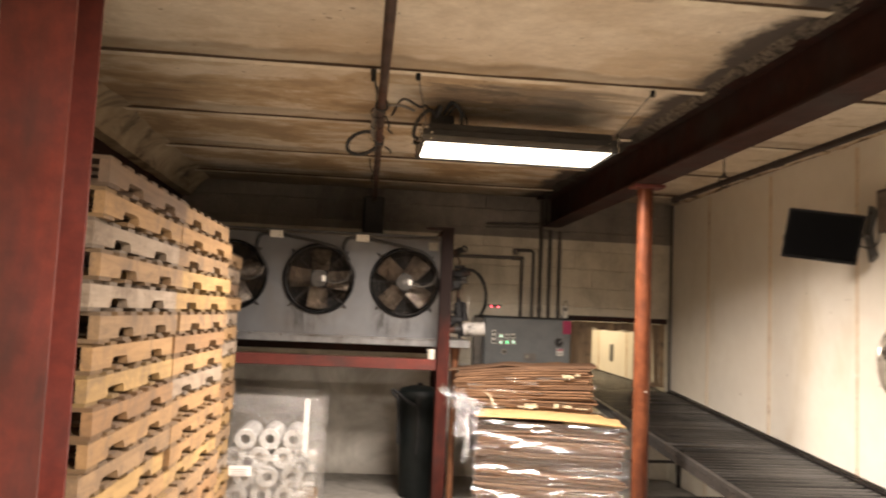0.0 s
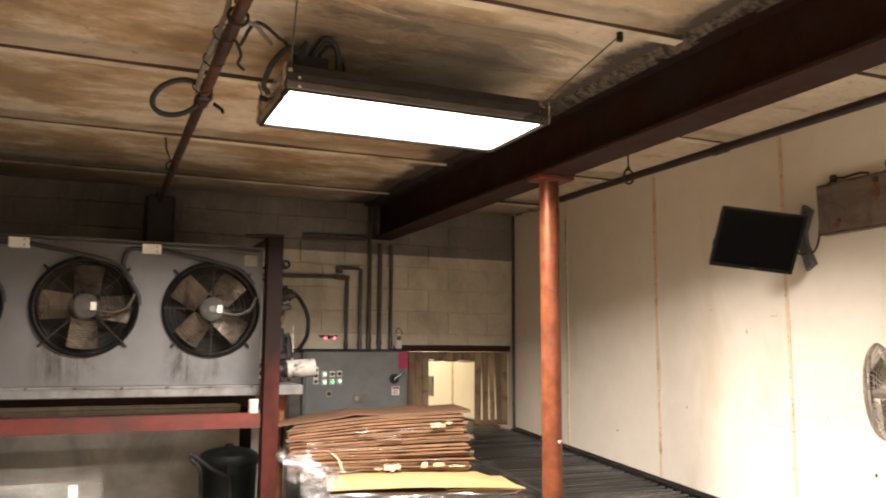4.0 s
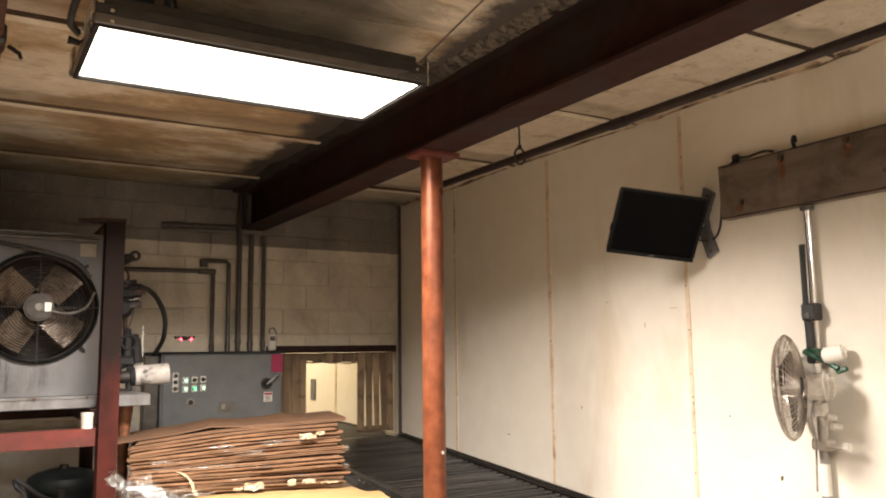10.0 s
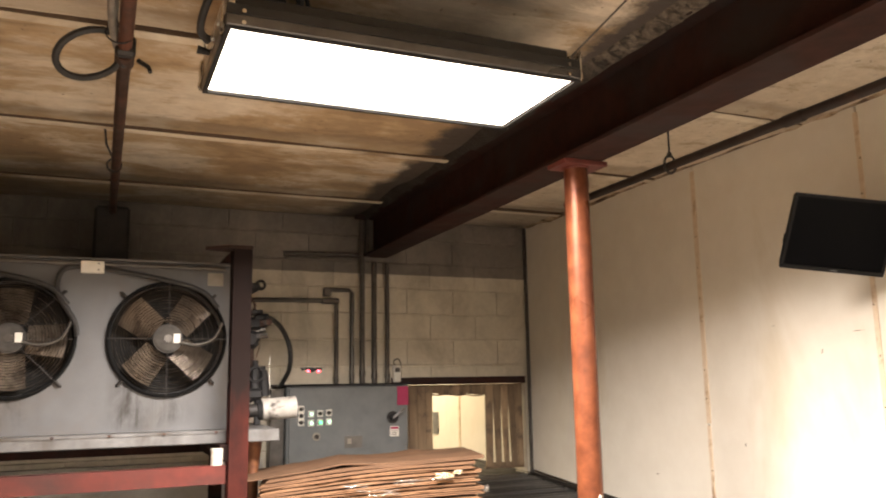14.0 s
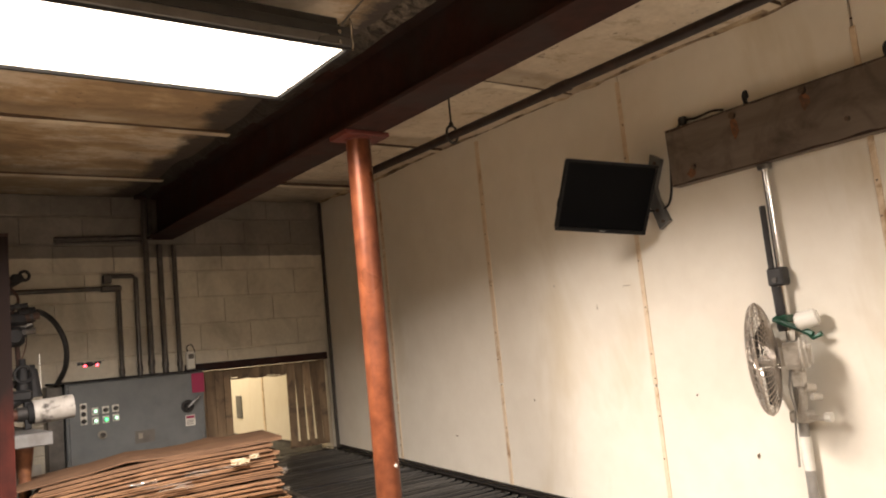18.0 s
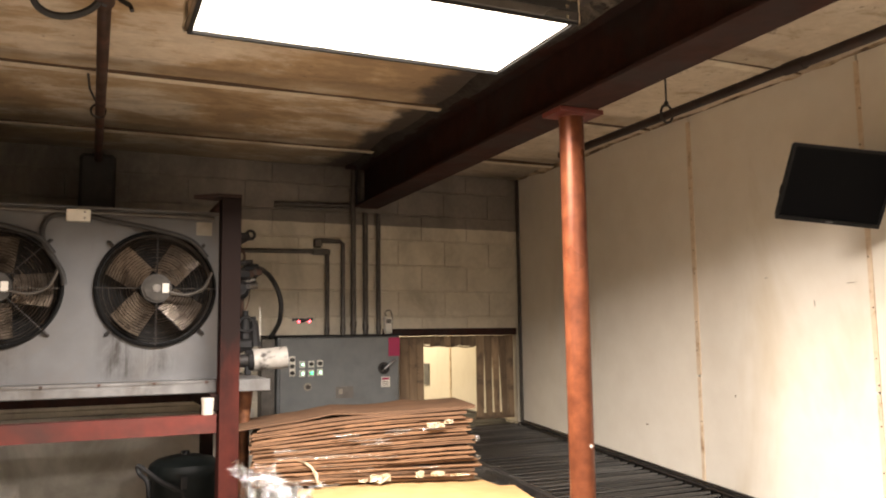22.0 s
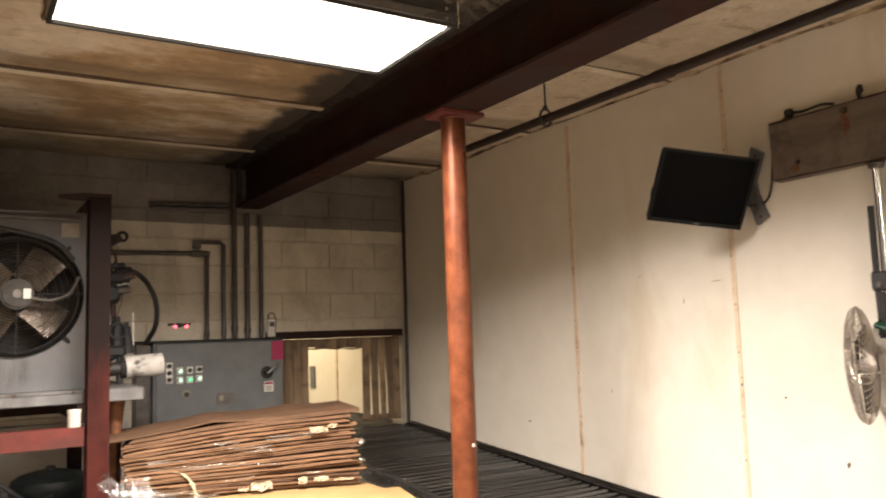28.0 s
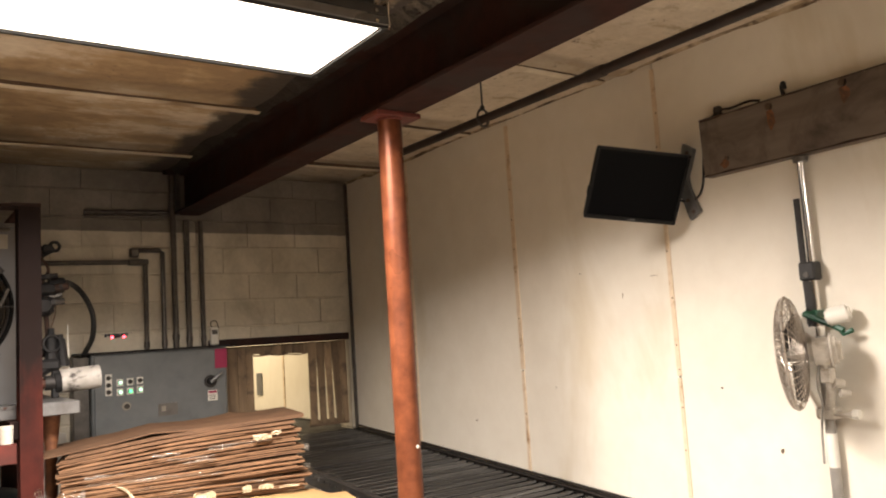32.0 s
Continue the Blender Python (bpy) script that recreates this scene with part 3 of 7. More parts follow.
for y in (-1.73, -0.51, 0.71, 1.94, 3.16, 4.39, 5.65, 6.88, 8.06):
    for x0, x1 in ((WEST, -1.95), (-1.735, 1.99), (2.19, EAST - 0.02)):
        bm = bmesh.new()
        n = max(2, int((x1 - x0) / 0.25))
        rings = []
        for i in range(n + 1):
            x = x0 + (x1 - x0) * i / n
            yy = y + 0.010 * noise.noise((x * 0.9, y, 3.1)) - 0.02 * (x - 0.5) / 2
            zz = TOP - 0.018 + 0.004 * noise.noise((x * 1.3, y, 7.7))
            rings.append([bm.verts.new(p) for p in ((x, yy - 0.031, TOP + 0.012), (x, yy - 0.024, zz + 0.003), (x, yy - 0.020, zz), (x, yy + 0.032, zz), (x, yy + 0.036, zz + 0.003), (x, yy + 0.040, TOP + 0.012))])
        for a, b in zip(rings, rings[1:]):
            for k in range(5):
                bm.faces.new((a[k], a[k + 1], b[k + 1], b[k]))
        bm.faces.new(rings[0])
        bm.faces.new(rings[-1])
        bar = part("ceiling_bar", bm, M_STRIP, None, "cream ceiling joint bar, near face browned for the gap's dirt and shadow", kind="structure")
        # near face dark brown: the gap's dirt and shadow line put into colour
        bar.data.materials.append(M_GAP)
        for i in range(0, 5 * n, 5):
            bar.data.polygons[i].material_index = 1

# the next room behind the opening
part("wall_next_west", box(1.0, 1.2, NORTH + 0.22, FAR, 0, TOP), M_WALL, None, "plain cream wall of the next room", kind="structure")
part("wall_next_north", box(1.0, EAST + 0.15, FAR, FAR + 0.2, 0, TOP), M_WALL, None, "plain cream wall of the next room", kind="structure")
part("ceiling_next", box(1.0, EAST + 0.15, NORTH + 0.20, FAR + 0.2, TOP + 0.004, TOP + 0.2), M_WALL, None, "plain cream ceiling of the next room", kind="structure")
part("trim", box(EAST - 0.012, EAST - 0.001, 10.64, 10.78, 1.17, 1.40, 0.003), M_GALV, None, "grey metal plate on the panel", kind="structure")

# steel
part("beam", extruded(h_outline(2.09, 2.86, 0.20, 0.32, 0.016), "y", SOUTH, NORTH - 0.03), M_BEAM, None, "dark red oxide steel roof beam, black with soot", kind="structure")
part("beam", extruded(h_outline(-1.87, 2.81, 0.20, 0.24, 0.014), "y", SOUTH, NORTH - 0.03), M_BEAM, None, "dark sooty steel roof beam over the pallets", kind="structure")


def foam_strip(x, y0, y1, side):
    """Lumpy foam squeezed along the top of a beam."""
    bm = bmesh.new()
    n = int((y1 - y0) / 0.02)
    rings = []
    for j in range(n + 1):
        y = y0 + (y1 - y0) * j / n
        wide = 0.085 if side < 0 else 0.045
        w = wide + 0.07 * max(0, noise.noise((y * 1.1, side, 0.5))) + 0.018 * noise.noise((y * 3, side, 2)) + 0.005 * noise.noise((y * 13, side, 6))
        d = 0.046 + 0.016 * noise.noise((y * 2.3, side, 5)) + 0.006 * noise.noise((y * 6.5, side, 9)) + 0.003 * noise.noise((y * 19, side, 4))
        rings.append([bm.verts.new((x - side * 0.02 + side * w * u, y, TOP + 0.02 - d * v + 0.003 * noise.noise((y * 17, u * 5, v * 5)))) for u, v in ((0, 1.05), (0.3, 1.0), (0.6, 0.74), (0.85, 0.5), (1.12, 0.12))])
    for a, b in zip(rings, rings[1:]):
        for k in range(4):
            bm.faces.new((a[k], a[k + 1], b[k + 1], b[k]))
    return bm


part("foam", foam_strip(1.99, SOUTH, NORTH - 0.03, -1), M_FOAM, None, "mottled grey foam sealing along the beam", smooth=True, kind="structure")
part("foam", foam_strip(2.19, SOUTH, NORTH - 0.03, 1), M_FOAM, None, "mottled grey foam sealing along the beam", smooth=True, kind="structure")
bm = bmesh.new()
rings = []
for j in range(561):
    y = SOUTH + (NORTH - 0.03 - SOUTH) * j / 560
    w = max(0.004, 0.004 + 0.014 * noise.noise((y * 2.1, 3.3, 0.5)) + 0.010 * noise.noise((y * 9, 1.1, 2)))
    d = max(0.006, 0.010 + 0.034 * noise.noise((y * 1.7, 7.7, 5)) + 0.016 * noise.noise((y * 8, 2.2, 9)))
    rings.append([bm.verts.new(p) for p in ((EAST - w - 0.03, y, TOP + 0.02), (EAST - w - 0.012, y, TOP - d * 0.25), (EAST - w, y, TOP - d * 0.6), (EAST - 0.004, y, TOP - d), (EAST + 0.004, y, TOP - d - 0.002))])
for a, b in zip(rings, rings[1:]):
    for k in range(4):
        bm.faces.new((a[k], a[k + 1], b[k + 1], b[k]))
M_JOINT = surface("brown_crumbling_sealant", (0.56, 0.46, 0.32), (0.40, 0.30, 0.19), 18, 0.9, 0.5, stain=(0.10, 0.065, 0.04), stain_scale=6, stain_at=(0.46, 0.6), depth=0.01)
part("sealant", bm, M_JOINT, None, "crumbling brown sealant between the panels and the ceiling", smooth=False, kind="structure")
bm = bmesh.new()
rings = []
for j in range(281):
    y = SOUTH + (NORTH - 0.03 - SOUTH) * j / 280
    rings.append([bm.verts.new((x + 0.024 * noise.noise((y * 0.9, z * 3, 4)) + 0.006 * noise.noise((y * 4, z * 9, 8)), y, z + 0.012 * noise.noise((y * 3.1, z * 3, 2)))) for x, z in ((-1.56, 3.045), (-1.63, 3.012), (-1.685, 2.975), (-1.725, 2.935), (-1.75, 2.89), (-1.765, 2.845), (-1.86, 2.835))])
for a, b in zip(rings, rings[1:]):
    for k in range(6):
        bm.faces.new((a[k], b[k], b[k + 1], a[k + 1]))
M_COVE = surface("mottled_cove_plaster", (0.44, 0.355, 0.24), (0.31, 0.24, 0.155), 6, 0.85, 0.15, stain=(0.10, 0.074, 0.05), stain_scale=2.6, stain_at=(0.50, 0.64), depth=0.01)
part("cove", bm, M_COVE, None, "mottled brown plaster cove along the beam", smooth=True, kind="structure")

pole = thing("support_pole", (2.09, 5.676, 0), "red oxide painted round steel pole holding up the beam", "support pole")
part("shaft", cyl((2.09, 5.676, 0.0), (2.09, 5.676, 2.675), 0.056, seg=36), M_POLE, pole, smooth=True)
part("cap_plate", box(1.985, 2.215, 5.60, 5.755, 2.676, 2.698, 0.003), M_RED, pole)
part("base_plate", box(1.97, 2.21, 5.556, 5.796, 0.001, 0.016, 0.002), M_RED, pole)
part("paint_chip", cyl((2.103, 5.621, 1.212), (2.1035, 5.6185, 1.212), 0.008, seg=7), M_WHITE, pole)
part("weld_bead", tube([(2.09 + 0.058 * math.cos(a * 0.35), 5.676 + 0.058 * math.sin(a * 0.35), 2.672) for a in range(18)], 0.006, 6, closed=True), M_RED, pole)

col = thing("steel_column", (-0.86, 2.43, 0), "dark red painted steel column with scratches beside the pallets", "column")
part("shaft", extruded(h_outline(-0.86, 2.43, 0.20, 0.22, 0.014), "z", 0.012, TOP), M_RED, col)
part("base_plate", box(-1.0, -0.72, 2.28, 2.58, 0.001, 0.0118, 0.002), M_RED, col)


# ---- ceiling light ----
def ceiling_light(x0, x1, y0, y1, z):
    """A shallow panel light: grey sheet body, stepped rim, lit diffuser, driver box, hanging wires."""
    cx, cy = (x0 + x1) / 2, (y0 + y1) / 2
    lamp = thing("ceiling_light", (cx, cy, z), "grey metal panel light with a glowing white diffuser, hung on wires", "ceiling light")
    part("body", box(x0 + 0.03, x1 - 0.03, y0 + 0.03, y1 - 0.03, z + 0.062, z + 0.125, 0.006), M_LAMPTOP, lamp, "dark top housing")
    for a, b, c, d in ((x0, x1, y0, y0 + 0.016), (x0, x1, y1 - 0.016, y1), (x0, x0 + 0.016, y0 + 0.0165, y1 - 0.0165), (x1 - 0.016, x1, y0 + 0.0165, y1 - 0.0165)):
        part("rim", box(a, b, c, d, z + 0.0445, z + 0.080, 0.003), M_LAMPTOP, lamp)
        part("ledge", box(a - 0.003, b + 0.003, c - 0.003, d + 0.003, z + 0.008, z + 0.044, 0.004), M_LAMPRIM if b - a > 0.1 else M_ENDPLATE, lamp)
        part("gasket", box(a, b, c, d, z, z + 0.0078, 0.001), M_BLACK, lamp, "black gasket edge")
    for x, s in ((x0, -1), (x1, 1)):
        part("end_plate", box(min(x, x + s * 0.004), max(x, x + s * 0.004), y0 + 0.004, y1 - 0.004, z + 0.046, z + 0.120, 0.001), M_ENDPLATE, lamp, "bare metal end plate")
        for y in (y0 + 0.012, y1 - 0.012):
            part("catch", tube([(x + s * 0.006, y, z + 0.006), (x + s * 0.011, y, z + 0.02), (x + s * 0.007, y, z + 0.05), (x + s * 0.010, y, z + 0.085), (x + s * 0.004, y, z + 0.118)], 0.0065, 8), M_CHROME, lamp, "bright chrome catch", smooth=True)
        for y in (y0 + 0.17, y1 - 0.17, (y0 + y1) / 2):
            part("screw", cyl((x + s * 0.003, y, z + 0.085), (x + s * 0.009, y, z + 0.085), 0.008, seg=8), M_CHROME, lamp)
        part("wing_nut", cyl((x + s * 0.004, cy + 0.06, z + 0.06), (x + s * 0.045, cy + 0.06, z + 0.066), 0.010, 0.016, seg=8), M_BLACK, lamp)
    part("back_sheet", box(x0 + 0.0165, x1 - 0.0165, y0 + 0.0165, y1 - 0.0165, z + 0.04, z + 0.0615), M_LAMPRIM, lamp)
    part("diffuser", box(x0 + 0.018, x1 - 0.018, y0 + 0.018, y1 - 0.018, z + 0.012, z + 0.022), M_GLOW, lamp, "glowing white diffuser")
    for x in (x0 + 0.05, x1 - 0.05):
        for y in (y0 - 0.005, y1 + 0.005):
            for dz in (0.018, 0.055):
                part("screw", cyl((x, y - 0.003, z + dz), (x, y + 0.003, z + dz), 0.007, seg=8), M_CHROME, lamp)
    for x in (x0 + 0.004, x1 - 0.03):
        for y in (y0 + 0.02, y1 - 0.05):
            part("corner_clip", box(x, x + 0.026, y, y + 0.03, z + 0.0805, z + 0.105, 0.004), M_CHROME, lamp)
    part("driver_box", box(x0 + 0.05, x0 + 0.20, cy - 0.19, cy - 0.05, z + 0.1255, z + 0.20, 0.008), M_BLACK, lamp, "black driver box")
    for px, py, hx in ((x0 + 0.02, y0 + 0.03, x0 - 0.08), (x1 - 0.02, y0 + 0.03, x1 + 0.03)):
        part("hanging_wire", tube([(px, py, z + 0.10), (hx, y0 - 0.52, TOP - 0.03)], 0.004, 6), M_CONDUIT, lamp)
        part("hook", cyl((hx, y0 - 0.52, TOP - 0.055), (hx, y0 - 0.52, TOP - 0.005), 0.014, seg=8), M_BLACK, lamp)
    for px in (x0 + 0.02, x1 - 0.02):
        part("hanging_wire", tube([(px, y1 - 0.03, z + 0.10), (px, y1 + 0.16, TOP - 0.02)], 0.004, 6), M_CONDUIT, lamp)
    part("cord", tube(curve_points([(x0 + 0.09, cy - 0.10, z + 0.19), (x0 + 0.02, cy - 0.14, z + 0.26), (x0 - 0.03, cy - 0.28, z + 0.215), (x0 - 0.14, cy - 0.36, z + 0.235), (0.19, cy - 0.38, 2.875)]), 0.008, 6), M_RUBBER, lamp, smooth=True)
    part("cord", tube(curve_points([(x0 + 0.15, cy - 0.12, z + 0.19), (x0 + 0.20, cy - 0.2, z + 0.25), (x0 + 0.27, cy - 0.16, z + 0.20), (x0 + 0.30, cy - 0.08, z + 0.122)]), 0.008, 6), M_RUBBER, lamp, smooth=True)
    part("cord", tube(curve_points([(x0 + 0.10, cy - 0.16, z + 0.16), (x0 + 0.04, cy - 0.20, z + 0.22), (x0 - 0.03, cy - 0.16, z + 0.16), (x0 - 0.05, cy - 0.06, z + 0.09), (x0 - 0.02, cy + 0.0, z + 0.075)]), 0.013, 8), M_RUBBER, lamp, smooth=True)
    part("cord", tube(curve_points([(x0 + 0.12, cy - 0.14, z + 0.19), (x0 + 0.17, cy - 0.24, z + 0.262), (x0 + 0.23, cy - 0.22, z + 0.22), (x0 + 0.25, cy - 0.16, z + 0.128)]), 0.013, 8), M_RUBBER, lamp, smooth=True)
    part("plug", cyl((x0 + 0.07, cy - 0.16, z + 0.17), (x0 + 0.11, cy - 0.20, z + 0.25), 0.028, 0.020, seg=12), M_RUBBER, lamp, smooth=True)
    return lamp


M_ENDPLATE = surface("bare_zinc_end_plate", (0.46, 0.42, 0.37), (0.33, 0.30, 0.26), 12, 0.28, 0.03, 0.85)
M_LAMPTOP = surface("dark_lamp_housing", (0.05, 0.046, 0.042), (0.036, 0.033, 0.030), 12, 0.45, 0.03, 0.4)
M_LAMPRIM = surface("grey_lamp_rim", (0.17, 0.158, 0.145), (0.13, 0.12, 0.11), 10, 0.35, 0.03, 0.6)
ceiling_light(0.395, 1.625, 4.905, 5.495, 2.752)
ceiling_light(0.395, 1.625, 0.205, 0.795, 2.752)


# ---- pallets ----
def pallet_block(side_wood, deck_wood):
    """One stringer pallet, 1.22 long in y and 1.02 across in x: notched stringers, deck boards above and below."""
    p = thing("pallet", (0, 0, 0), "used wooden pallet with notched stringers, in a tall stack", "pallet", "stacked pallets")
    L, W = 1.22, 1.02
    prof = [(-L / 2, 0.016), (-0.385, 0.016), (-0.372, 0.050), (-0.350, 0.056), (-0.205, 0.056), (-0.183, 0.050), (-0.170, 0.016), (0.170, 0.016), (0.183, 0.050), (0.205, 0.056), (0.350, 0.056), (0.372, 0.050), (0.385, 0.016), (L / 2, 0.016), (L / 2, 0.105), (-L / 2, 0.105)]
    for x in (W / 2 - 0.019, 0, -W / 2 + 0.019):
        part("stringer", extruded(prof, "x", x - 0.019, x + 0.019), side_wood, p)
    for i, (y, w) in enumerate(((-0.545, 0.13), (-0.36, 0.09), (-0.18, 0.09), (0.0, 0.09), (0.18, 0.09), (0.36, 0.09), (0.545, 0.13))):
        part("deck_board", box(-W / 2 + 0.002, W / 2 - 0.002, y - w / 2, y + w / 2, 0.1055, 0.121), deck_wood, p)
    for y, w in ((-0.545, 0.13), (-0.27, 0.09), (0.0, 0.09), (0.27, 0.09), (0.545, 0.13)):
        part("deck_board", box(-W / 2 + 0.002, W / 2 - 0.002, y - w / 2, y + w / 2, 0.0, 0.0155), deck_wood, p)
    return p


def pallet_wood(name, stretch, tone_a, tone_b, worn):
    """Sawn boards between two tones, with grain, grey wear and dark stains."""
    m = bpy.data.materials.new(name)
    m.use_nodes = True
    nt = m.node_tree
    bsdf = nt.nodes["Principled BSDF"]
    info = nt.nodes.new("ShaderNodeObjectInfo")
    coords = nt.nodes.new("ShaderNodeTexCoord").outputs["Object"]
    shift = nt.nodes.new("ShaderNodeVectorMath")
    shift.operation = "ADD"
    nt.links.new(coords, shift.inputs[0])
    nt.links.new(times(nt, info.outputs["Random"], 53.0), shift.inputs[1])
    where = shift.outputs[0]
    tone = mixed(nt, info.outputs["Random"], tone_a, tone_b)
    grain = noise_at(nt, where, 26, 7, stretch, 0.65, 0.6)
    dark = mixed(nt, 1.0, tone, tone)
    hsv = nt.nodes.new("ShaderNodeHueSaturation")
    hsv.inputs["Value"].default_value = 0.72
    nt.links.new(dark, hsv.inputs["Color"])
    colour = mixed(nt, threshold(nt, grain, 0.36, 0.6), hsv.outputs[0], tone)
    stains = noise_at(nt, where, 4.5, 6, (1, 1, 1), 0.7, 0.8)
    colour = mixed(nt, times(nt, threshold(nt, stains, 0.50 - 0.05 * worn, 0.68), 0.55 + 0.35 * worn), colour, (0.14, 0.095, 0.062))
    nt.links.new(colour, bsdf.inputs["Base Color"])
    bsdf.inputs["Roughness"].default_value = 0.8
    b = node(nt, "ShaderNodeBump", Strength=0.4, Distance=0.004)
    nt.links.new(grain, b.inputs["Height"])
    nt.links.new(b.outputs[0], bsdf.inputs["Normal"])
    return m


TONES = (((0.43, 0.255, 0.112), (0.36, 0.21, 0.093), 0.4), ((0.34, 0.19, 0.085), (0.28, 0.155, 0.072), 0.9), ((0.40, 0.315, 0.23), (0.32, 0.24, 0.168), 0.7),
         ((0.48, 0.305, 0.122), (0.40, 0.245, 0.095), 0.2), ((0.38, 0.23, 0.11), (0.31, 0.20, 0.108), 0.7), ((0.24, 0.148, 0.085), (0.19, 0.118, 0.07), 1.0))
KINDS = []
for a, b, worn in TONES:
    side = pallet_wood("pallet_stringer_wood", (1, 0.1, 1), a, b, worn)
    # deck tones about halved: the shade inside the notches put into colour
    deck = pallet_wood("shaded_pallet_deck_wood", (0.1, 1, 1), tuple(0.55 * c for c in a), tuple(0.45 * c for c in b), worn)
    KINDS.append([side, deck, None])
pick = random.Random(21)
first = None
for sx, sy, count, turn, rows in ((-1.352, 3.545, 20, -0.2, (5, 0, 2, 4, 2, 4, 0, 3, 1)), (-1.330, 4.782, 20, -1.6, (4, 0, 4, 3, 3, 4, 1, 0, 2)), (-1.418, 6.03, 19, 0.2, (4, 2, 5, 0)), (-2.62, 3.60, 20, 0.0, (5, 1))):
    for k in range(count):
        top_down = count - 1 - k
        kind = KINDS[rows[top_down] if top_down < len(rows) else pick.choice((0, 0, 1, 3, 4, 2))]
        m = pose(sx + random.uniform(-0.014, 0.014), sy + random.uniform(-0.018, 0.018), 0.1098 * k + 0.0005, 0, 0, turn + random.uniform(-0.8, 0.8) + (180 if random.random() < 0.5 else 0))
        m = m @ Matrix.Diagonal((1, 1, 0.905, 1))
        if kind[2] is None:
            kind[2] = pallet_block(kind[0], kind[1])
            kind[2].matrix_basis = m
            first = first or kind[2]
        else:
            q = copy_thing(kind[2], Matrix.Identity(4))
            q.matrix_basis = m


# ---- fan cooler on its frame ----
def panel_with_holes(x_edges, centres, z0, z1, cz, r, y):
    """A flat front of cells, each with a round hole, with a rolled lip into the hole."""
    bm = bmesh.new()
    for (a, b), cx in zip(zip(x_edges, x_edges[1:]), centres):
        corner = [math.atan2(z - cz, x - cx) for x in (a, b) for z in (z0, z1)]
        angles = sorted({round(v, 6) for v in [i * math.pi / 24 - math.pi for i in range(48)] + corner})
        inner, lip, outer = [], [], []
        for t in angles:
            c, s = math.cos(t), math.sin(t)
            reach = min(((b - cx) if c > 0 else (a - cx)) / c if abs(c) > 1e-9 else 99, ((z1 - cz) if s > 0 else (z0 - cz)) / s if abs(s) > 1e-9 else 99)
            outer.append(bm.verts.new((cx + c * reach, y, cz + s * reach)))
            inner.append(bm.verts.new((cx + c * r, y, cz + s * r)))
            lip.append(bm.verts.new((cx + c * (r - 0.004), y + 0.10, cz + s * (r - 0.004))))
        n = len(angles)
        for i in range(n):
            j = (i + 1) % n
            bm.faces.new((outer[i], outer[j], inner[j], inner[i]))
            bm.faces.new((inner[i], inner[j], lip[j], lip[i]))
    bmesh.ops.remove_doubles(bm, verts=bm.verts, dist=0.0002)
    return bm


def cooler_sheet():
    """Light grey painted sheet with dark runs of dirt below the fans and speckled wear."""
    m = surface("dirty_grey_sheet", (0.135, 0.136, 0.138), (0.113, 0.113, 0.113), 5, 0.5, 0.05, 0.1, stain=(0.125, 0.110, 0.096), stain_scale=2.4, stain_at=(0.48, 0.80), stain_stretch=(1.1, 1, 0.7), depth=0.003)
    nt = m.node_tree
    bsdf = nt.nodes["Principled BSDF"]
    old = bsdf.inputs["Base Color"].links[0].from_socket
    where = nt.nodes.new("ShaderNodeNewGeometry").outputs["Position"]
    place = nt.nodes.new("ShaderNodeSeparateXYZ")
    nt.links.new(where, place.inputs[0])
    # one lane for each fan, 0.767 apart
    lane = nt.nodes.new("ShaderNodeMath")
    lane.operation = "FRACT"
    nt.links.new(times(nt, times(nt, place.outputs["X"], 1.4715, "ADD"), 1.3038), lane.inputs[0])
    below = times(nt, threshold(nt, lane.outputs[0], 0.10, 0.24), threshold(nt, lane.outputs[0], 0.74, 0.40))
    low = times(nt, threshold(nt, place.outputs["Z"], 1.86, 1.74), times(nt, threshold(nt, place.outputs["Z"], 1.44, 1.56), 0.95), "MULTIPLY")
    drips = threshold(nt, noise_at(nt, where, 22, 5, (1, 1, 0.07), 0.65), 0.45, 0.57)
    blot = threshold(nt, noise_at(nt, where, 7, 6, (1, 1, 0.45), 0.7, 0.4), 0.47, 0.60)
    both = times(nt, times(nt, times(nt, drips, 0.55), times(nt, blot, 0.65), "ADD"), times(nt, below, low))
    smear = times(nt, threshold(nt, noise_at(nt, where, 6, 5, (1, 1, 0.12), 0.6), 0.52, 0.66), threshold(nt, noise_at(nt, where, 1.7, 3, (1, 1, 0.5), 0.5), 0.50, 0.62))
    dirty = mixed(nt, times(nt, smear, 0.30), old, (0.06, 0.052, 0.044))
    nt.links.new(mixed(nt, both, dirty, (0.024, 0.019, 0.015)), bsdf.inputs["Base Color"])
    return m


M_COOLER = cooler_sheet()
M_PLATE = surface("yellowed_metal_label", (0.30, 0.27, 0.22), (0.24, 0.215, 0.17), 20, 0.5, 0.05)
M_BLADE = surface("dusty_fan_blade", (0.33, 0.265, 0.205), (0.20, 0.16, 0.122), 16, 0.30, 0.5, 0.45, stain=(0.10, 0.075, 0.055), stain_scale=9, stain_at=(0.48, 0.66), vary=0.22, bump_scale=13, depth=0.012)
M_MOTOR = surface("grey_fan_motor", (0.085, 0.078, 0.070), (0.05, 0.046, 0.041), 14, 0.85, 0.06, ior=1.25)
M_RING = surface("sooty_fan_ring", (0.007, 0.0065, 0.006), (0.004, 0.004, 0.004), 30, 0.85, 0.05, ior=1.25)
M_GUARD = surface("shiny_guard_wire", (0.15, 0.125, 0.10), (0.05, 0.042, 0.035), 8, 0.25, 0.0, 0.9)
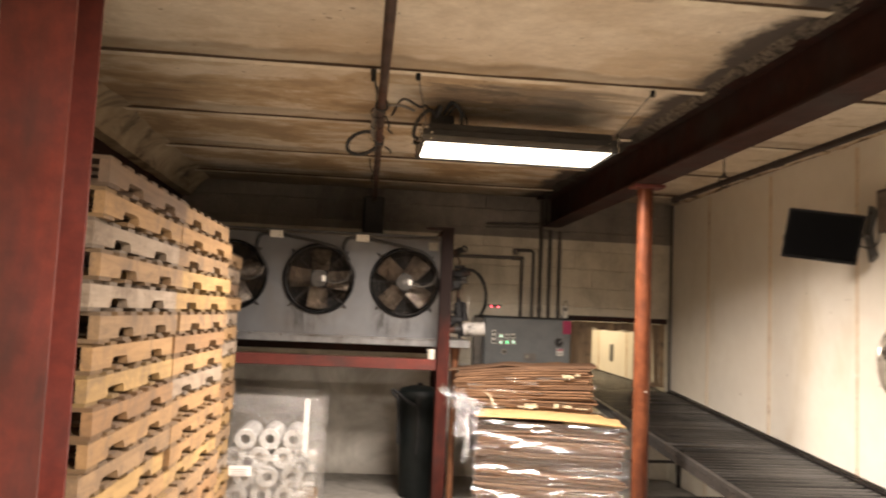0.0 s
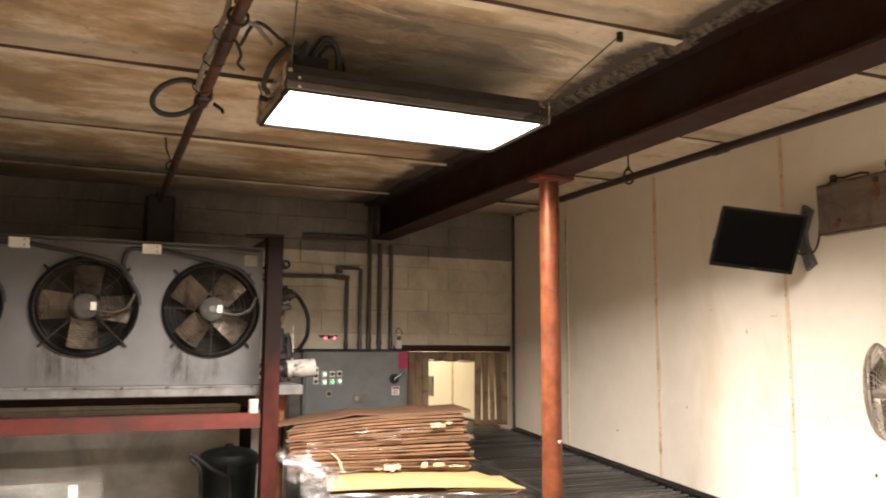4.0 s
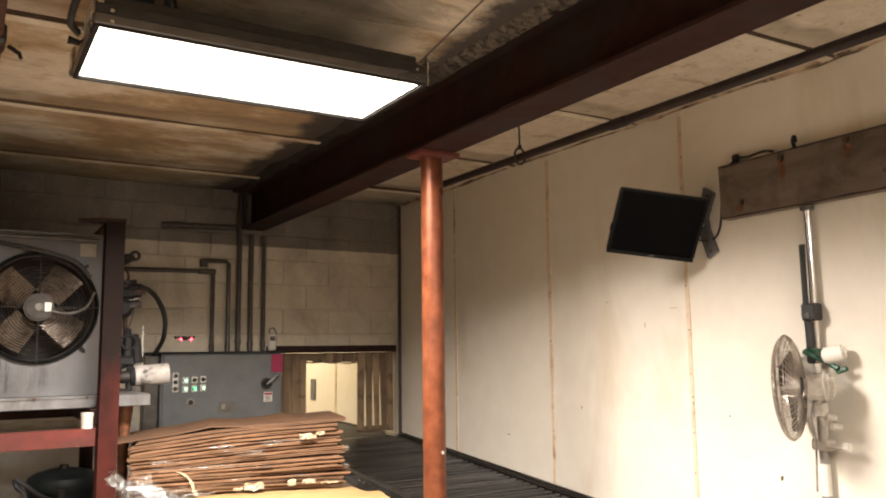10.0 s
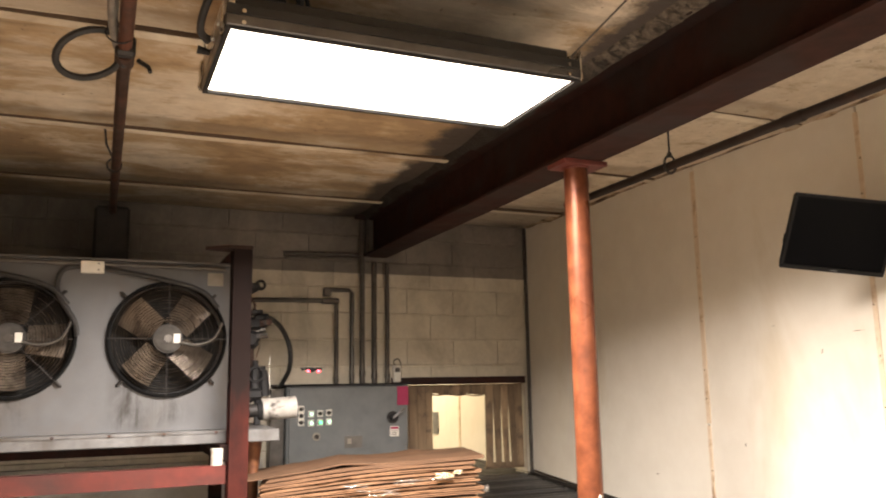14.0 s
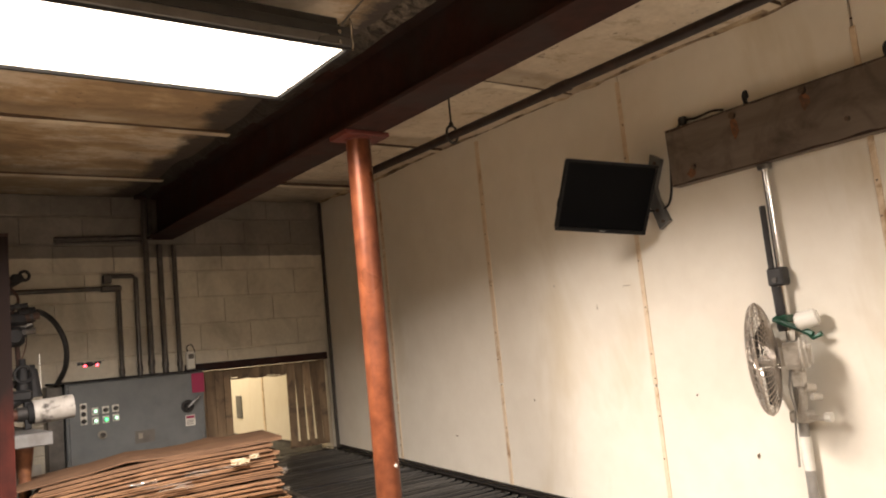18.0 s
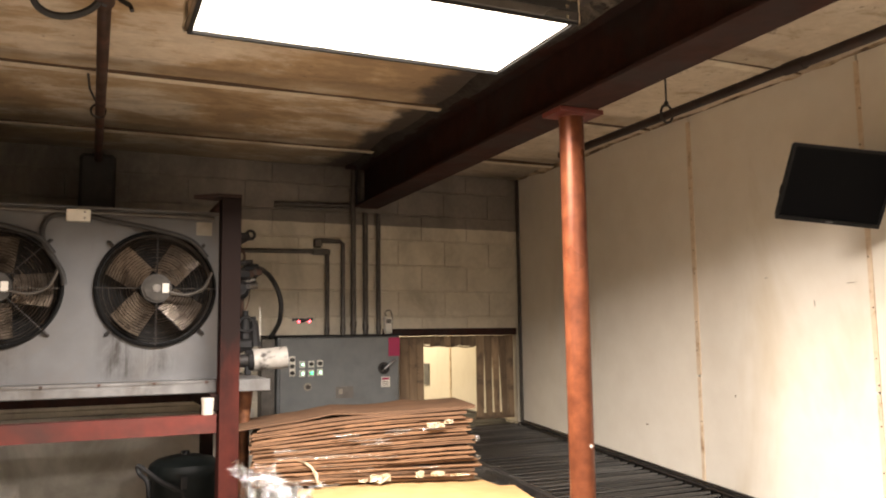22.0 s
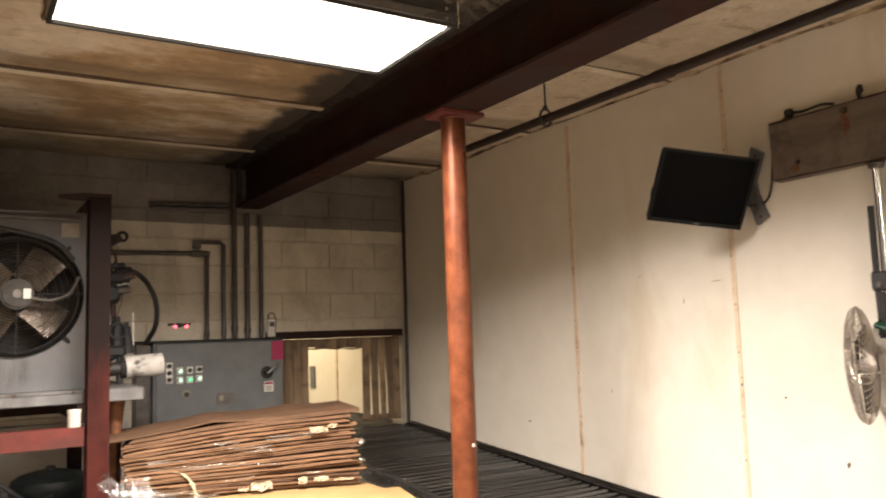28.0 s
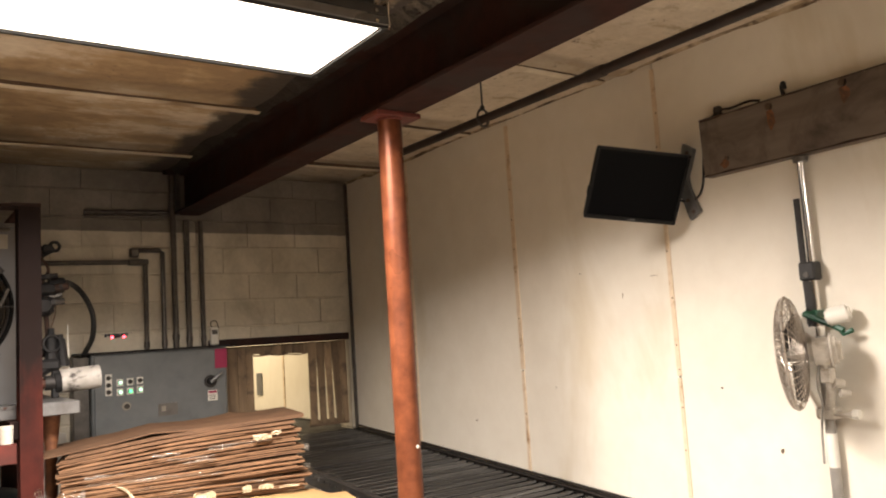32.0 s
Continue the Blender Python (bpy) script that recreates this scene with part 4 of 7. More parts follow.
M_COIL = surface("dark_coil_fins", (0.014, 0.013, 0.012), (0.008, 0.008, 0.007), 60, 0.6, 0.3, 0.4, stretch=(8, 1, 0.2))
FRONT, CZ, HUBS = 7.27, 1.968, (-1.088, -0.321, 0.446)
cooler = thing("fan_cooler", (-0.33, 7.7, 1.39), "large grey sheet-metal cooler with three black fans and dirt runs", "cooler")
EDGES = (-1.47, -0.7045, 0.0625, 0.775)
part("front_panel", panel_with_holes(EDGES, HUBS, 1.475, 2.385, CZ, 0.298, FRONT), M_COOLER, cooler)
part("side_panel", box(0.763, 0.775, FRONT + 0.002, 8.25, 1.475, 2.385), M_COOLER, cooler)
part("side_panel", box(-1.47, -1.458, FRONT + 0.002, 8.25, 1.475, 2.385), M_COOLER, cooler)
part("top_panel", box(-1.48, 0.785, FRONT - 0.015, 8.26, 2.3855, 2.400, 0.003), M_COOLER, cooler)
part("coil", box(-1.45, 0.76, 7.46, 8.2, 1.50, 2.37), M_COIL, cooler, "black finned coil")
part("bottom_panel", box(-1.47, 0.775, FRONT + 0.002, 8.25, 1.4755, 1.488), M_COOLER, cooler)
part("top_pipe", tube([(-1.46, FRONT - 0.03, 2.372), (-0.3, FRONT - 0.032, 2.366), (0.74, FRONT - 0.03, 2.362)], 0.011, 8), M_CONDUIT, cooler)
part("joint", box(-0.62, -0.02, FRONT - 0.003, FRONT + 0.001, 1.962, 1.967), M_CONDUIT, cooler)
part("joint", box(-1.46, -1.38, FRONT - 0.003, FRONT + 0.001, 1.962, 1.967), M_CONDUIT, cooler)
part("name_plate", box(0.65, 0.735, FRONT - 0.003, FRONT + 0.001, 2.268, 2.342), M_PLATE, cooler, "small yellowed name plate")


def torus(cx, cy, cz, r, w, n=48, seg=6):
    return tube([(cx + r * math.cos(2 * math.pi * i / n), cy, cz + r * math.sin(2 * math.pi * i / n)) for i in range(n)], w, seg, closed=True)


for number, (hx, start) in enumerate(zip(HUBS, (24, -2, 52))):
    bm = bmesh.new()
    prev = None
    n = 56
    prof = ((0.296, FRONT + 0.01), (0.296, FRONT - 0.028), (0.303, FRONT - 0.034), (0.312, FRONT - 0.029), (0.316, FRONT - 0.006), (0.316, FRONT - 0.001))
    rings = [[bm.verts.new((hx + r * math.cos(2 * math.pi * i / n), y, CZ + r * math.sin(2 * math.pi * i / n))) for r, y in prof] for i in range(n)]
    for i in range(n):
        a, b = rings[i], rings[(i + 1) % n]
        for k in range(len(prof) - 1):
            bm.faces.new((a[k], a[k + 1], b[k + 1], b[k]))
    ring = part("fan_ring", bm, M_RING, cooler, "black ring round a cooler fan", smooth=True)
    for r in [0.095 + 0.0145 * i for i in range(14)]:
        part("guard_wire", torus(hx, FRONT - 0.036, CZ, r, 0.0017, 44, 5), M_GUARD, ring)
    for k in range(4):
        t = math.radians(45 * (number == 2) + 90 * k + 45)
        part("strut", tube([(hx + 0.08 * math.cos(t), FRONT - 0.032, CZ + 0.08 * math.sin(t)), (hx + 0.31 * math.cos(t), FRONT - 0.038, CZ + 0.31 * math.sin(t))], 0.004, 6), M_DARKSTEEL, ring)
        t = math.radians(45 + 90 * k)
        part("clip", tube([(hx + 0.315 * math.cos(t), FRONT - 0.02, CZ + 0.315 * math.sin(t)), (hx + 0.345 * math.cos(t), FRONT - 0.016, CZ + 0.345 * math.sin(t)), (hx + 0.348 * math.cos(t), FRONT + 0.0, CZ + 0.348 * math.sin(t))], 0.010, 6), M_DARKSTEEL, ring)
    for k in range(4):
        t0 = math.radians(start + 90 * k)
        bm = bmesh.new()
        rows = []
        for i in range(6):
            r = 0.075 + 0.190 * i / 5
            half = 0.074 + 0.018 * i / 5
            row = []
            for j in range(5):
                u = j / 4 * 2 - 1
                round_off = 0.012 * (abs(u) ** 3) * (1 if i == 5 else 0.3 * i / 5)
                rr = r - round_off
                x, z = rr, half * u
                y = FRONT + 0.045 + 0.036 * u + 0.010 * u * u + 0.006 * noise.noise((i * 0.9, u * 2.2, k + number * 5))
                row.append(bm.verts.new((hx + x * math.cos(t0) - z * math.sin(t0), y, CZ + x * math.sin(t0) + z * math.cos(t0))))
            rows.append(row)
        for a, b in zip(rows, rows[1:]):
            for j in range(4):
                bm.faces.new((a[j], a[j + 1], b[j + 1], b[j]))
        bmesh.ops.solidify(bm, geom=bm.faces[:], thickness=0.003)
        part("blade", bm, M_BLADE, ring, "tan dusty fan blade", smooth=True)
    bm = cyl((hx, FRONT - 0.050, CZ), (hx, FRONT + 0.09, CZ), 0.078, seg=28)
    bmesh.ops.bevel(bm, geom=[e for e in bm.edges if len(e.link_faces) == 2 and e.calc_face_angle(0) > 1], offset=0.012, segments=2, affect="EDGES")
    part("motor", bm, M_MOTOR, ring, "grey round fan motor", smooth=True)
    part("motor_cap", cyl((hx, FRONT - 0.058, CZ), (hx, FRONT - 0.045, CZ), 0.022, seg=16), M_CONDUIT, ring)
    part("sticker", box(hx + 0.028, hx + 0.062, FRONT - 0.053, FRONT - 0.0505, CZ - 0.024, CZ + 0.026), M_WHITE, ring, "small white motor sticker")
    part("motor_cord", tube(curve_points([(hx + 0.06, FRONT - 0.045, CZ - 0.02), (hx + 0.15, FRONT - 0.055, CZ - 0.035), (hx + 0.24, FRONT - 0.05, CZ + 0.0), (hx + 0.285, FRONT - 0.045, CZ + 0.09)]), 0.009, 8), M_CONDUIT, ring, smooth=True)
# junction boxes and flexible conduits along the top
for jx, hx in ((-0.712, -1.088), (0.05, -0.321)):
    jb = part("junction_box", box(jx - 0.058, jx + 0.058, FRONT - 0.055, FRONT - 0.001, 2.315, 2.378, 0.004), M_WHITE, cooler, "small off-white junction box")
    part("flexible_conduit", tube(curve_points([(jx - 0.055, FRONT - 0.03, 2.35), (jx - 0.13, FRONT - 0.035, 2.335), (jx - 0.165, FRONT - 0.04, 2.27), (jx - 0.150, FRONT - 0.045, 2.18), (jx - 0.075, FRONT - 0.05, 2.06), (jx - 0.055, FRONT - 0.05, 1.98)]), 0.0135, 8), M_RUBBER, jb, smooth=True)
    part("flexible_conduit", tube(curve_points([(jx + 0.055, FRONT - 0.03, 2.345), (jx + 0.16, FRONT - 0.035, 2.325), (jx + 0.36, FRONT - 0.045, 2.29), (jx + 0.56, FRONT - 0.05, 2.235), (jx + 0.655, FRONT - 0.05, 2.14)]), 0.0135, 8), M_RUBBER, jb, smooth=True)
    for z in (2.33, 2.363):
        part("screw", cyl((jx + 0.03, FRONT - 0.058, z), (jx + 0.03, FRONT - 0.054, z), 0.005, seg=8), M_CONDUIT, jb)
# drip tray under the cooler
tray = part("drip_tray", box(-1.62, 1.035, 7.10, 8.27, 1.408, 1.474, 0.004), M_GALV, cooler, "grey galvanised drip tray")
part("tray_lip", box(-1.62, 0.80, 7.094, 7.099, 1.462, 1.476), M_GALV, tray)
for i in range(9):
    part("rivet", cyl((-1.4 + 0.262 * i, 7.088, 1.468), (-1.4 + 0.262 * i, 7.096, 1.468), 0.008, seg=8), M_PIPE, tray)

stand = thing("steel_stand", (0.78, 6.95, 0), "red painted steel stand carrying the cooler, darker towards its top", "stand")
M_POST = surface("dark_topped_red_post", (0.060, 0.014, 0.010), (0.040, 0.0105, 0.008), 14, 0.88, 0.12, stain=(0.035, 0.02, 0.018), stain_scale=2.2, stain_at=(0.45, 0.75), stain_stretch=(1, 1, 0.4), ior=1.2)
nt = M_POST.node_tree
bsdf = nt.nodes["Principled BSDF"]
old = bsdf.inputs["Base Color"].links[0].from_socket
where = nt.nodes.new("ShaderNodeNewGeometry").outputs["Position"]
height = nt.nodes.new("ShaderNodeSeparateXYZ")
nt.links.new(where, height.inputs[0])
# red goes near-black with height from about z 1.4, broken by noise
blackening = times(nt, threshold(nt, height.outputs["Z"], 1.38, 2.0), times(nt, noise_at(nt, where, 9, 6, (1, 1, 0.3), 0.7), 1.4), "ADD")
nt.links.new(mixed(nt, threshold(nt, blackening, 0.62, 1.25), old, (0.012, 0.0075, 0.0065)), bsdf.inputs["Base Color"])
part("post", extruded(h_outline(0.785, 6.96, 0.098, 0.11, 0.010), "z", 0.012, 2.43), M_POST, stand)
part("top_plate", extruded([(0.835, 6.90), (0.835, 7.05), (0.72, 7.05), (0.61, 7.02), (0.60, 6.99), (0.71, 6.90)], "z", 2.4305, 2.446), M_BEAM, stand)
part("top_arm", box(0.735, 0.825, 7.02, 8.1, 2.405, 2.43, 0.003), M_BEAM, stand)
part("post", extruded(h_outline(0.81, 7.92, 0.07, 0.10, 0.010), "z", 0.012, 1.407), M_BEAM, stand)
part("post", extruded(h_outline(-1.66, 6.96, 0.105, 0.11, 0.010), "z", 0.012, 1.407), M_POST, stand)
part("post", extruded(h_outline(-1.66, 7.92, 0.09, 0.10, 0.010), "z", 0.012, 1.407), M_BEAM, stand)
rail = [(6.925, 1.218), (6.995, 1.218), (6.995, 1.226), (6.933, 1.226), (6.933, 1.300), (6.995, 1.300), (6.995, 1.308), (6.925, 1.308)]
M_RAILRED = surface("dull_red_rail_paint", (0.11, 0.025, 0.018), (0.08, 0.020, 0.015), 12, 0.8, 0.1, stain=(0.035, 0.02, 0.017), stain_scale=2.5, stain_at=(0.5, 0.72), stain_stretch=(0.4, 1, 1), ior=1.3)
part("front_rail", extruded(rail, "x", -1.606, 0.724), M_RAILRED, stand)
part("back_rail", box(-1.61, 0.772, 7.88, 7.96, 1.31, 1.407, 0.004), M_BEAM, stand)
for x in (0.735, -1.60):
    part("cross_rail", box(x - 0.03, x + 0.03, 7.0, 7.87, 1.32, 1.407, 0.003), M_BEAM, stand)
for x in (0.778, -1.66):
    part("foot", box(x - 0.09, x + 0.09, 6.87, 7.05, 0.001, 0.0118), M_POST, stand)
M_GRIMECUP = surface("grubby_white_paper", (0.50, 0.46, 0.39), (0.42, 0.385, 0.32), 20, 0.6, 0.05)
cup = thing("paper_cup", (0.685, 6.962, 1.3085), "small off-white paper container set on the red rail", "cup")
part("body", cyl((0.685, 6.962, 1.309), (0.685, 6.962, 1.376), 0.030, 0.031, seg=20), M_GRIMECUP, cup, smooth=True)
part("lid", cyl((0.685, 6.962, 1.3765), (0.685, 6.962, 1.392), 0.033, 0.032, seg=20), M_GRIMECUP, cup, smooth=True)

# ---- pipework beside the cooler ----
M_INSUL = surface("dirty_white_insulation", (0.54, 0.51, 0.46), (0.42, 0.395, 0.35), 14, 0.6, 0.1, stain=(0.035, 0.028, 0.022), stain_scale=8, stain_at=(0.54, 0.66))
M_COPPER = surface("rusty_brown_pipe", (0.26, 0.11, 0.05), (0.14, 0.06, 0.035), 20, 0.5, 0.12, 0.5)
valves = thing("valve_group", (1.02, 7.75, 1.474), "dark greasy refrigerant valves and pipes beside the cooler", "valves")
part("insulated_pipe", cyl((1.03, 7.60, 1.562), (1.235, 7.60, 1.575), 0.066, seg=24), M_INSUL, valves, "white insulated pipe end with dirt", smooth=True)
part("collar", cyl((0.95, 7.60, 1.558), (1.03, 7.60, 1.562), 0.040, seg=18), M_DARKSTEEL, valves, smooth=True)
part("brass_union", cyl((0.78, 7.60, 1.552), (0.95, 7.60, 1.556), 0.032, seg=12), M_PIPE, valves)
part("valve_body", box(0.90, 1.03, 7.56, 7.66, 1.625, 1.69, 0.015), M_BLACK, valves)
part("valve_bonnet", cyl((0.985, 7.60, 1.69), (0.985, 7.60, 1.82), 0.036, 0.026, seg=12), M_BLACK, valves)
part("valve_cap", cyl((0.985, 7.60, 1.82), (0.985, 7.60, 1.86), 0.018, seg=10), M_BLACK, valves)
part("valve_wheel", torus(0.985, 7.57, 1.775, 0.045, 0.009, 20, 6), M_BLACK, valves, smooth=True)
part("grease_lump", cyl((0.86, 7.60, 1.60), (0.99, 7.60, 1.655), 0.045, 0.030, seg=10), M_BLACK, valves, smooth=True)
part("pipe_flange", cyl((1.000, 7.60, 1.560), (1.032, 7.60, 1.562), 0.060, seg=16), M_BLACK, valves, smooth=True)
part("support", box(0.985, 1.02, 7.58, 7.62, 1.4745, 1.63, 0.004), M_BLACK, valves)
part("suction_pipe", tube(curve_points([(0.80, 7.7, 1.60), (0.93, 7.7, 1.60), (0.98, 7.7, 1.68), (0.98, 7.7, 1.9), (0.96, 7.7, 2.05)]), 0.014, 8), M_PIPE, valves, smooth=True)
part("upper_valve", box(0.92, 1.04, 7.66, 7.78, 2.05, 2.13, 0.02), M_BLACK, valves)
part("solenoid", cyl((0.99, 7.70, 2.12), (1.075, 7.70, 2.12), 0.036, seg=16), M_BLACK, valves, smooth=True)
part("lower_valve", box(0.885, 1.015, 7.65, 7.77, 1.935, 2.045, 0.022), M_BLACK, valves)
part("valve_cover", cyl((0.955, 7.64, 1.99), (0.955, 7.60, 1.99), 0.045, 0.036, seg=14), M_BLACK, valves, smooth=True)
part("sight_glass", cyl((1.015, 7.70, 2.015), (1.062, 7.70, 2.022), 0.017, 0.014, seg=12), M_CONDUIT, valves, smooth=True)
part("stem_valve", cyl((1.048, 7.60, 1.645), (1.035, 7.60, 1.80), 0.034, 0.024, seg=9), M_BLACK, valves)
part("stem_cap", cyl((1.035, 7.60, 1.80), (1.033, 7.60, 1.825), 0.015, seg=8), M_BLACK, valves)
part("hand_knob", torus(1.025, 7.69, 2.335, 0.026, 0.009, 18, 6), M_BLACK, valves, smooth=True)
part("knob_stem", tube(curve_points([(0.90, 7.69, 2.235), (0.965, 7.69, 2.285), (1.025, 7.69, 2.32)]), 0.013, 8), M_BLACK, valves, smooth=True)
part("flange", cyl((0.93, 7.70, 2.02), (1.06, 7.70, 2.06), 0.020, seg=10), M_CONDUIT, valves)
part("upper_elbow", tube(curve_points([(0.80, 7.7, 2.30), (0.93, 7.7, 2.31), (0.985, 7.7, 2.335), (0.93, 7.7, 2.27), (0.86, 7.7, 2.21)]), 0.014, 8), M_PIPE, valves, smooth=True)
for i, (vx0, vz, vr, vl) in enumerate(((0.93, 2.15, 0.016, 0.10), (1.02, 2.09, 0.024, 0.07), (0.95, 2.005, 0.022, 0.12), (0.88, 1.95, 0.03, 0.08), (1.01, 1.70, 0.026, 0.06), (0.91, 1.72, 0.018, 0.10))):
    part("fitting", cyl((vx0, 7.64 + 0.02 * (i % 3), vz), (vx0 + vl, 7.63 + 0.02 * (i % 3), vz + 0.012), vr, vr * 0.8, seg=8), (M_BLACK, M_PIPE, M_CONDUIT)[i % 3], valves)
    part("nut", cyl((vx0 + vl * 0.4, 7.64 + 0.02 * (i % 3), vz + 0.005), (vx0 + vl * 0.6, 7.635 + 0.02 * (i % 3), vz + 0.008), vr * 1.35, seg=6), M_DARKSTEEL, valves)
part("gauge_line", tube(curve_points([(0.93, 7.66, 2.29), (0.985, 7.66, 2.20), (0.95, 7.66, 2.12)]), 0.008, 6), M_PIPE, valves)
part("stop_valve", box(0.955, 1.015, 7.66, 7.73, 2.30, 2.345, 0.010), M_BLACK, valves)
part("thin_wire", tube(curve_points([(1.03, 7.70, 2.02), (1.02, 7.69, 1.93), (0.985, 7.68, 1.82), (0.985, 7.67, 1.70)]), 0.003, 5), M_PIPE, valves)
part("thin_wire", tube([(1.075, 7.60, 1.63), (1.072, 7.60, 1.88)], 0.003, 5), M_WHITE, valves)
part("black_hose", tube(curve_points([(1.06, 7.75, 2.13), (1.17, 8.05, 2.15), (1.275, 8.2, 2.09), (1.33, 8.2, 1.96), (1.338, 8.25, 1.82), (1.33, 8.42, 1.73), (1.33, 8.52, 1.70)]), 0.017, 10), M_RUBBER, valves, smooth=True)
drain = thing("drain_pipe", (0.95, 7.4, 0), "rusty brown drain pipe under the drip tray", "pipe")
part("funnel", cyl((0.93, 7.3, 1.4075), (0.93, 7.3, 1.25), 0.05, 0.032, seg=14), M_COPPER, drain, smooth=True)
part("pipe", cyl((0.93, 7.3, 1.25), (0.93, 7.3, 0.001), 0.03, seg=14), M_COPPER, drain, smooth=True)

# ---- conduits on the back wall ----
def conduit(points, r=0.017, label="grey steel conduit strapped to the block wall", name="wall_conduit"):
    c = thing(name, points[-1], label, "conduit", "wall conduits")
    part("tube", tube(points, r, 10), M_CONDUIT, c, smooth=True)
    (x0, y0, z0), (x1, y1, z1) = points[-1], points[-2]
    if abs(z1 - z0) > 0.3:
        z = z0 + (z1 - z0) * 0.06
        part("coupling", cyl((x0, y0, z - 0.02), (x0, y0, z + 0.02), r * 1.22, seg=10), M_CONDUIT, c, smooth=True)
    return c


WY = NORTH - 0.03
c = conduit([(0.99, 8.2, 2.33), (1.02, WY, 2.338), (1.70, WY, 2.346), (1.765, WY, 2.34), (1.781, WY, 2.325), (1.781, WY, 1.712)])
part("elbow_box", box(1.66, 1.80, WY - 0.026, WY + 0.024, 2.322, 2.364, 0.008), M_CONDUIT, c)
c = conduit([(1.70, WY, 2.40), (1.705, WY, 2.425), (1.73, WY, 2.432), (1.88, WY, 2.432), (1.906, WY, 2.415), (1.906, WY, 1.712)])
part("elbow_box", box(1.675, 1.735, WY - 0.026, WY + 0.024, 2.38, 2.445, 0.008), M_CONDUIT, c)
conduit([(1.983, WY - 0.02, TOP - 0.005), (1.983, WY - 0.02, 1.712)], 0.021)
conduit([(2.088, WY, 2.665), (2.088, WY, 1.712)], 0.021)
conduit([(2.195, WY, 2.66), (2.195, WY, 1.712)], 0.018)
c = conduit([(1.37, WY, 2.705), (1.96, WY, 2.718)], 0.014, "dark thin conduit lying along the grey blocks", "wall_pipe")
part("second_tube", tube([(1.37, WY, 2.672), (1.96, WY, 2.690)], 0.011, 8), M_CONDUIT, c, smooth=True)
riser = thing("beam_riser", (1.955, 8.52, TOP), "dark steel hanger plate at the end of the beam", "bracket")
part("plate", box(1.905, 1.985, 8.50, 8.56, 2.99, 3.02, 0.004), M_BEAM, riser)
part("drop_bar", box(2.005, 2.035, 8.57, 8.60, 2.70, 3.02, 0.003), M_CONDUIT, riser)

# ---- control cabinet ----
cab = thing("control_cabinet", (1.84, 8.55, 0.45), "grey enamelled electrical cabinet with green pilot lamps and red notice", "electrical cabinet")
part("body", box(1.37, 2.31, 8.475, 8.648, 0.45, 1.70, 0.006), M_CABINET, cab)
door = part("door", box(1.385, 2.298, 8.455, 8.474, 0.47, 1.688, 0.005), M_CABINET, cab)
part("rain_lip", box(1.28, 2.325, 8.44, 8.648, 1.7015, 1.712, 0.002), M_BLACK, cab, "black top edge")
M_GREEN = plain("lit_green_lens", (0.10, 0.95, 0.35), 0.3, 0, 3.0)
M_DIM = plain("unlit_dark_lens", (0.05, 0.045, 0.04), 0.25)
M_PALE = plain("pale_green_lens", (0.55, 0.95, 0.70), 0.3, 0, 2.2)
for col_x, row_z, lens in ((1.475, 1.535, M_DIM), (1.475, 1.487, M_DIM), (1.475, 1.440, M_DIM), (1.548, 1.498, M_PALE), (1.615, 1.500, M_DIM), (1.680, 1.503, M_DIM), (1.548, 1.434, M_PALE), (1.615, 1.436, M_GREEN), (1.680, 1.440, M_PALE)):
    plate = part("lamp_plate", box(col_x - 0.021, col_x + 0.021, 8.450, 8.4545, row_z - 0.024, row_z + 0.024, 0.001), M_WHITE, door)
    part("bezel", cyl((col_x, 8.4495, row_z), (col_x, 8.436, row_z), 0.0165, 0.0145, seg=18), M_DARKSTEEL, door, smooth=True)
    part("lens", cyl((col_x, 8.4355, row_z), (col_x, 8.424, row_z), 0.0120, 0.009, seg=16), lens, door, "pilot lamp lens", smooth=True)
part("selector_plate", cyl((1.588, 8.4545, 1.336), (1.588, 8.448, 1.336), 0.029, seg=20), M_PLATE, door, "pale selector ring")
part("selector_knob", cyl((1.588, 8.4475, 1.336), (1.588, 8.425, 1.336), 0.016, seg=16), M_DIM, door, "black selector knob", smooth=True)
part("switch_plate", cyl((2.175, 8.4545, 1.455), (2.175, 8.446, 1.455), 0.046, seg=26), M_DARKSTEEL, door)
part("switch_hub", cyl((2.175, 8.4455, 1.455), (2.175, 8.415, 1.455), 0.026, seg=20), M_BLACK, door, smooth=True)
part("switch_lever", tube([(2.165, 8.41, 1.45), (2.20, 8.40, 1.48), (2.25, 8.40, 1.52)], 0.011, 8), M_GALV, door, "worn grey switch lever")
M_PINK = surface("faded_red_notice", (0.36, 0.025, 0.085), (0.30, 0.02, 0.07), 14, 0.5, 0.0)
notice = part("notice", box(2.215, 2.305, 8.4515, 8.4545, 1.545, 1.685), M_PINK, door, "faded red notice sheet")
tag = part("warning_label", box(2.155, 2.225, 8.4515, 8.4545, 1.315, 1.39), M_WHITE, door, "small white warning label")
part("label_bar", box(2.16, 2.22, 8.4505, 8.4512, 1.368, 1.385), M_PINK, tag)
for i in range(3):
    part("label_bar", box(2.165, 2.21, 8.4505, 8.4512, 1.325 + 0.013 * i, 1.330 + 0.013 * i), M_CONDUIT, tag)
part("name_plate", box(1.80, 1.935, 8.4515, 8.4545, 1.245, 1.33), M_LAMPRIM, door, "dull grey name plate")
part("paint_scuff", box(1.822, 1.852, 8.4503, 8.4513, 1.275, 1.312), M_PLATE, door, "pale rubbed spot")
part("latch", box(2.27, 2.292, 8.447, 8.4545, 1.18, 1.24, 0.003), M_GALV, door)
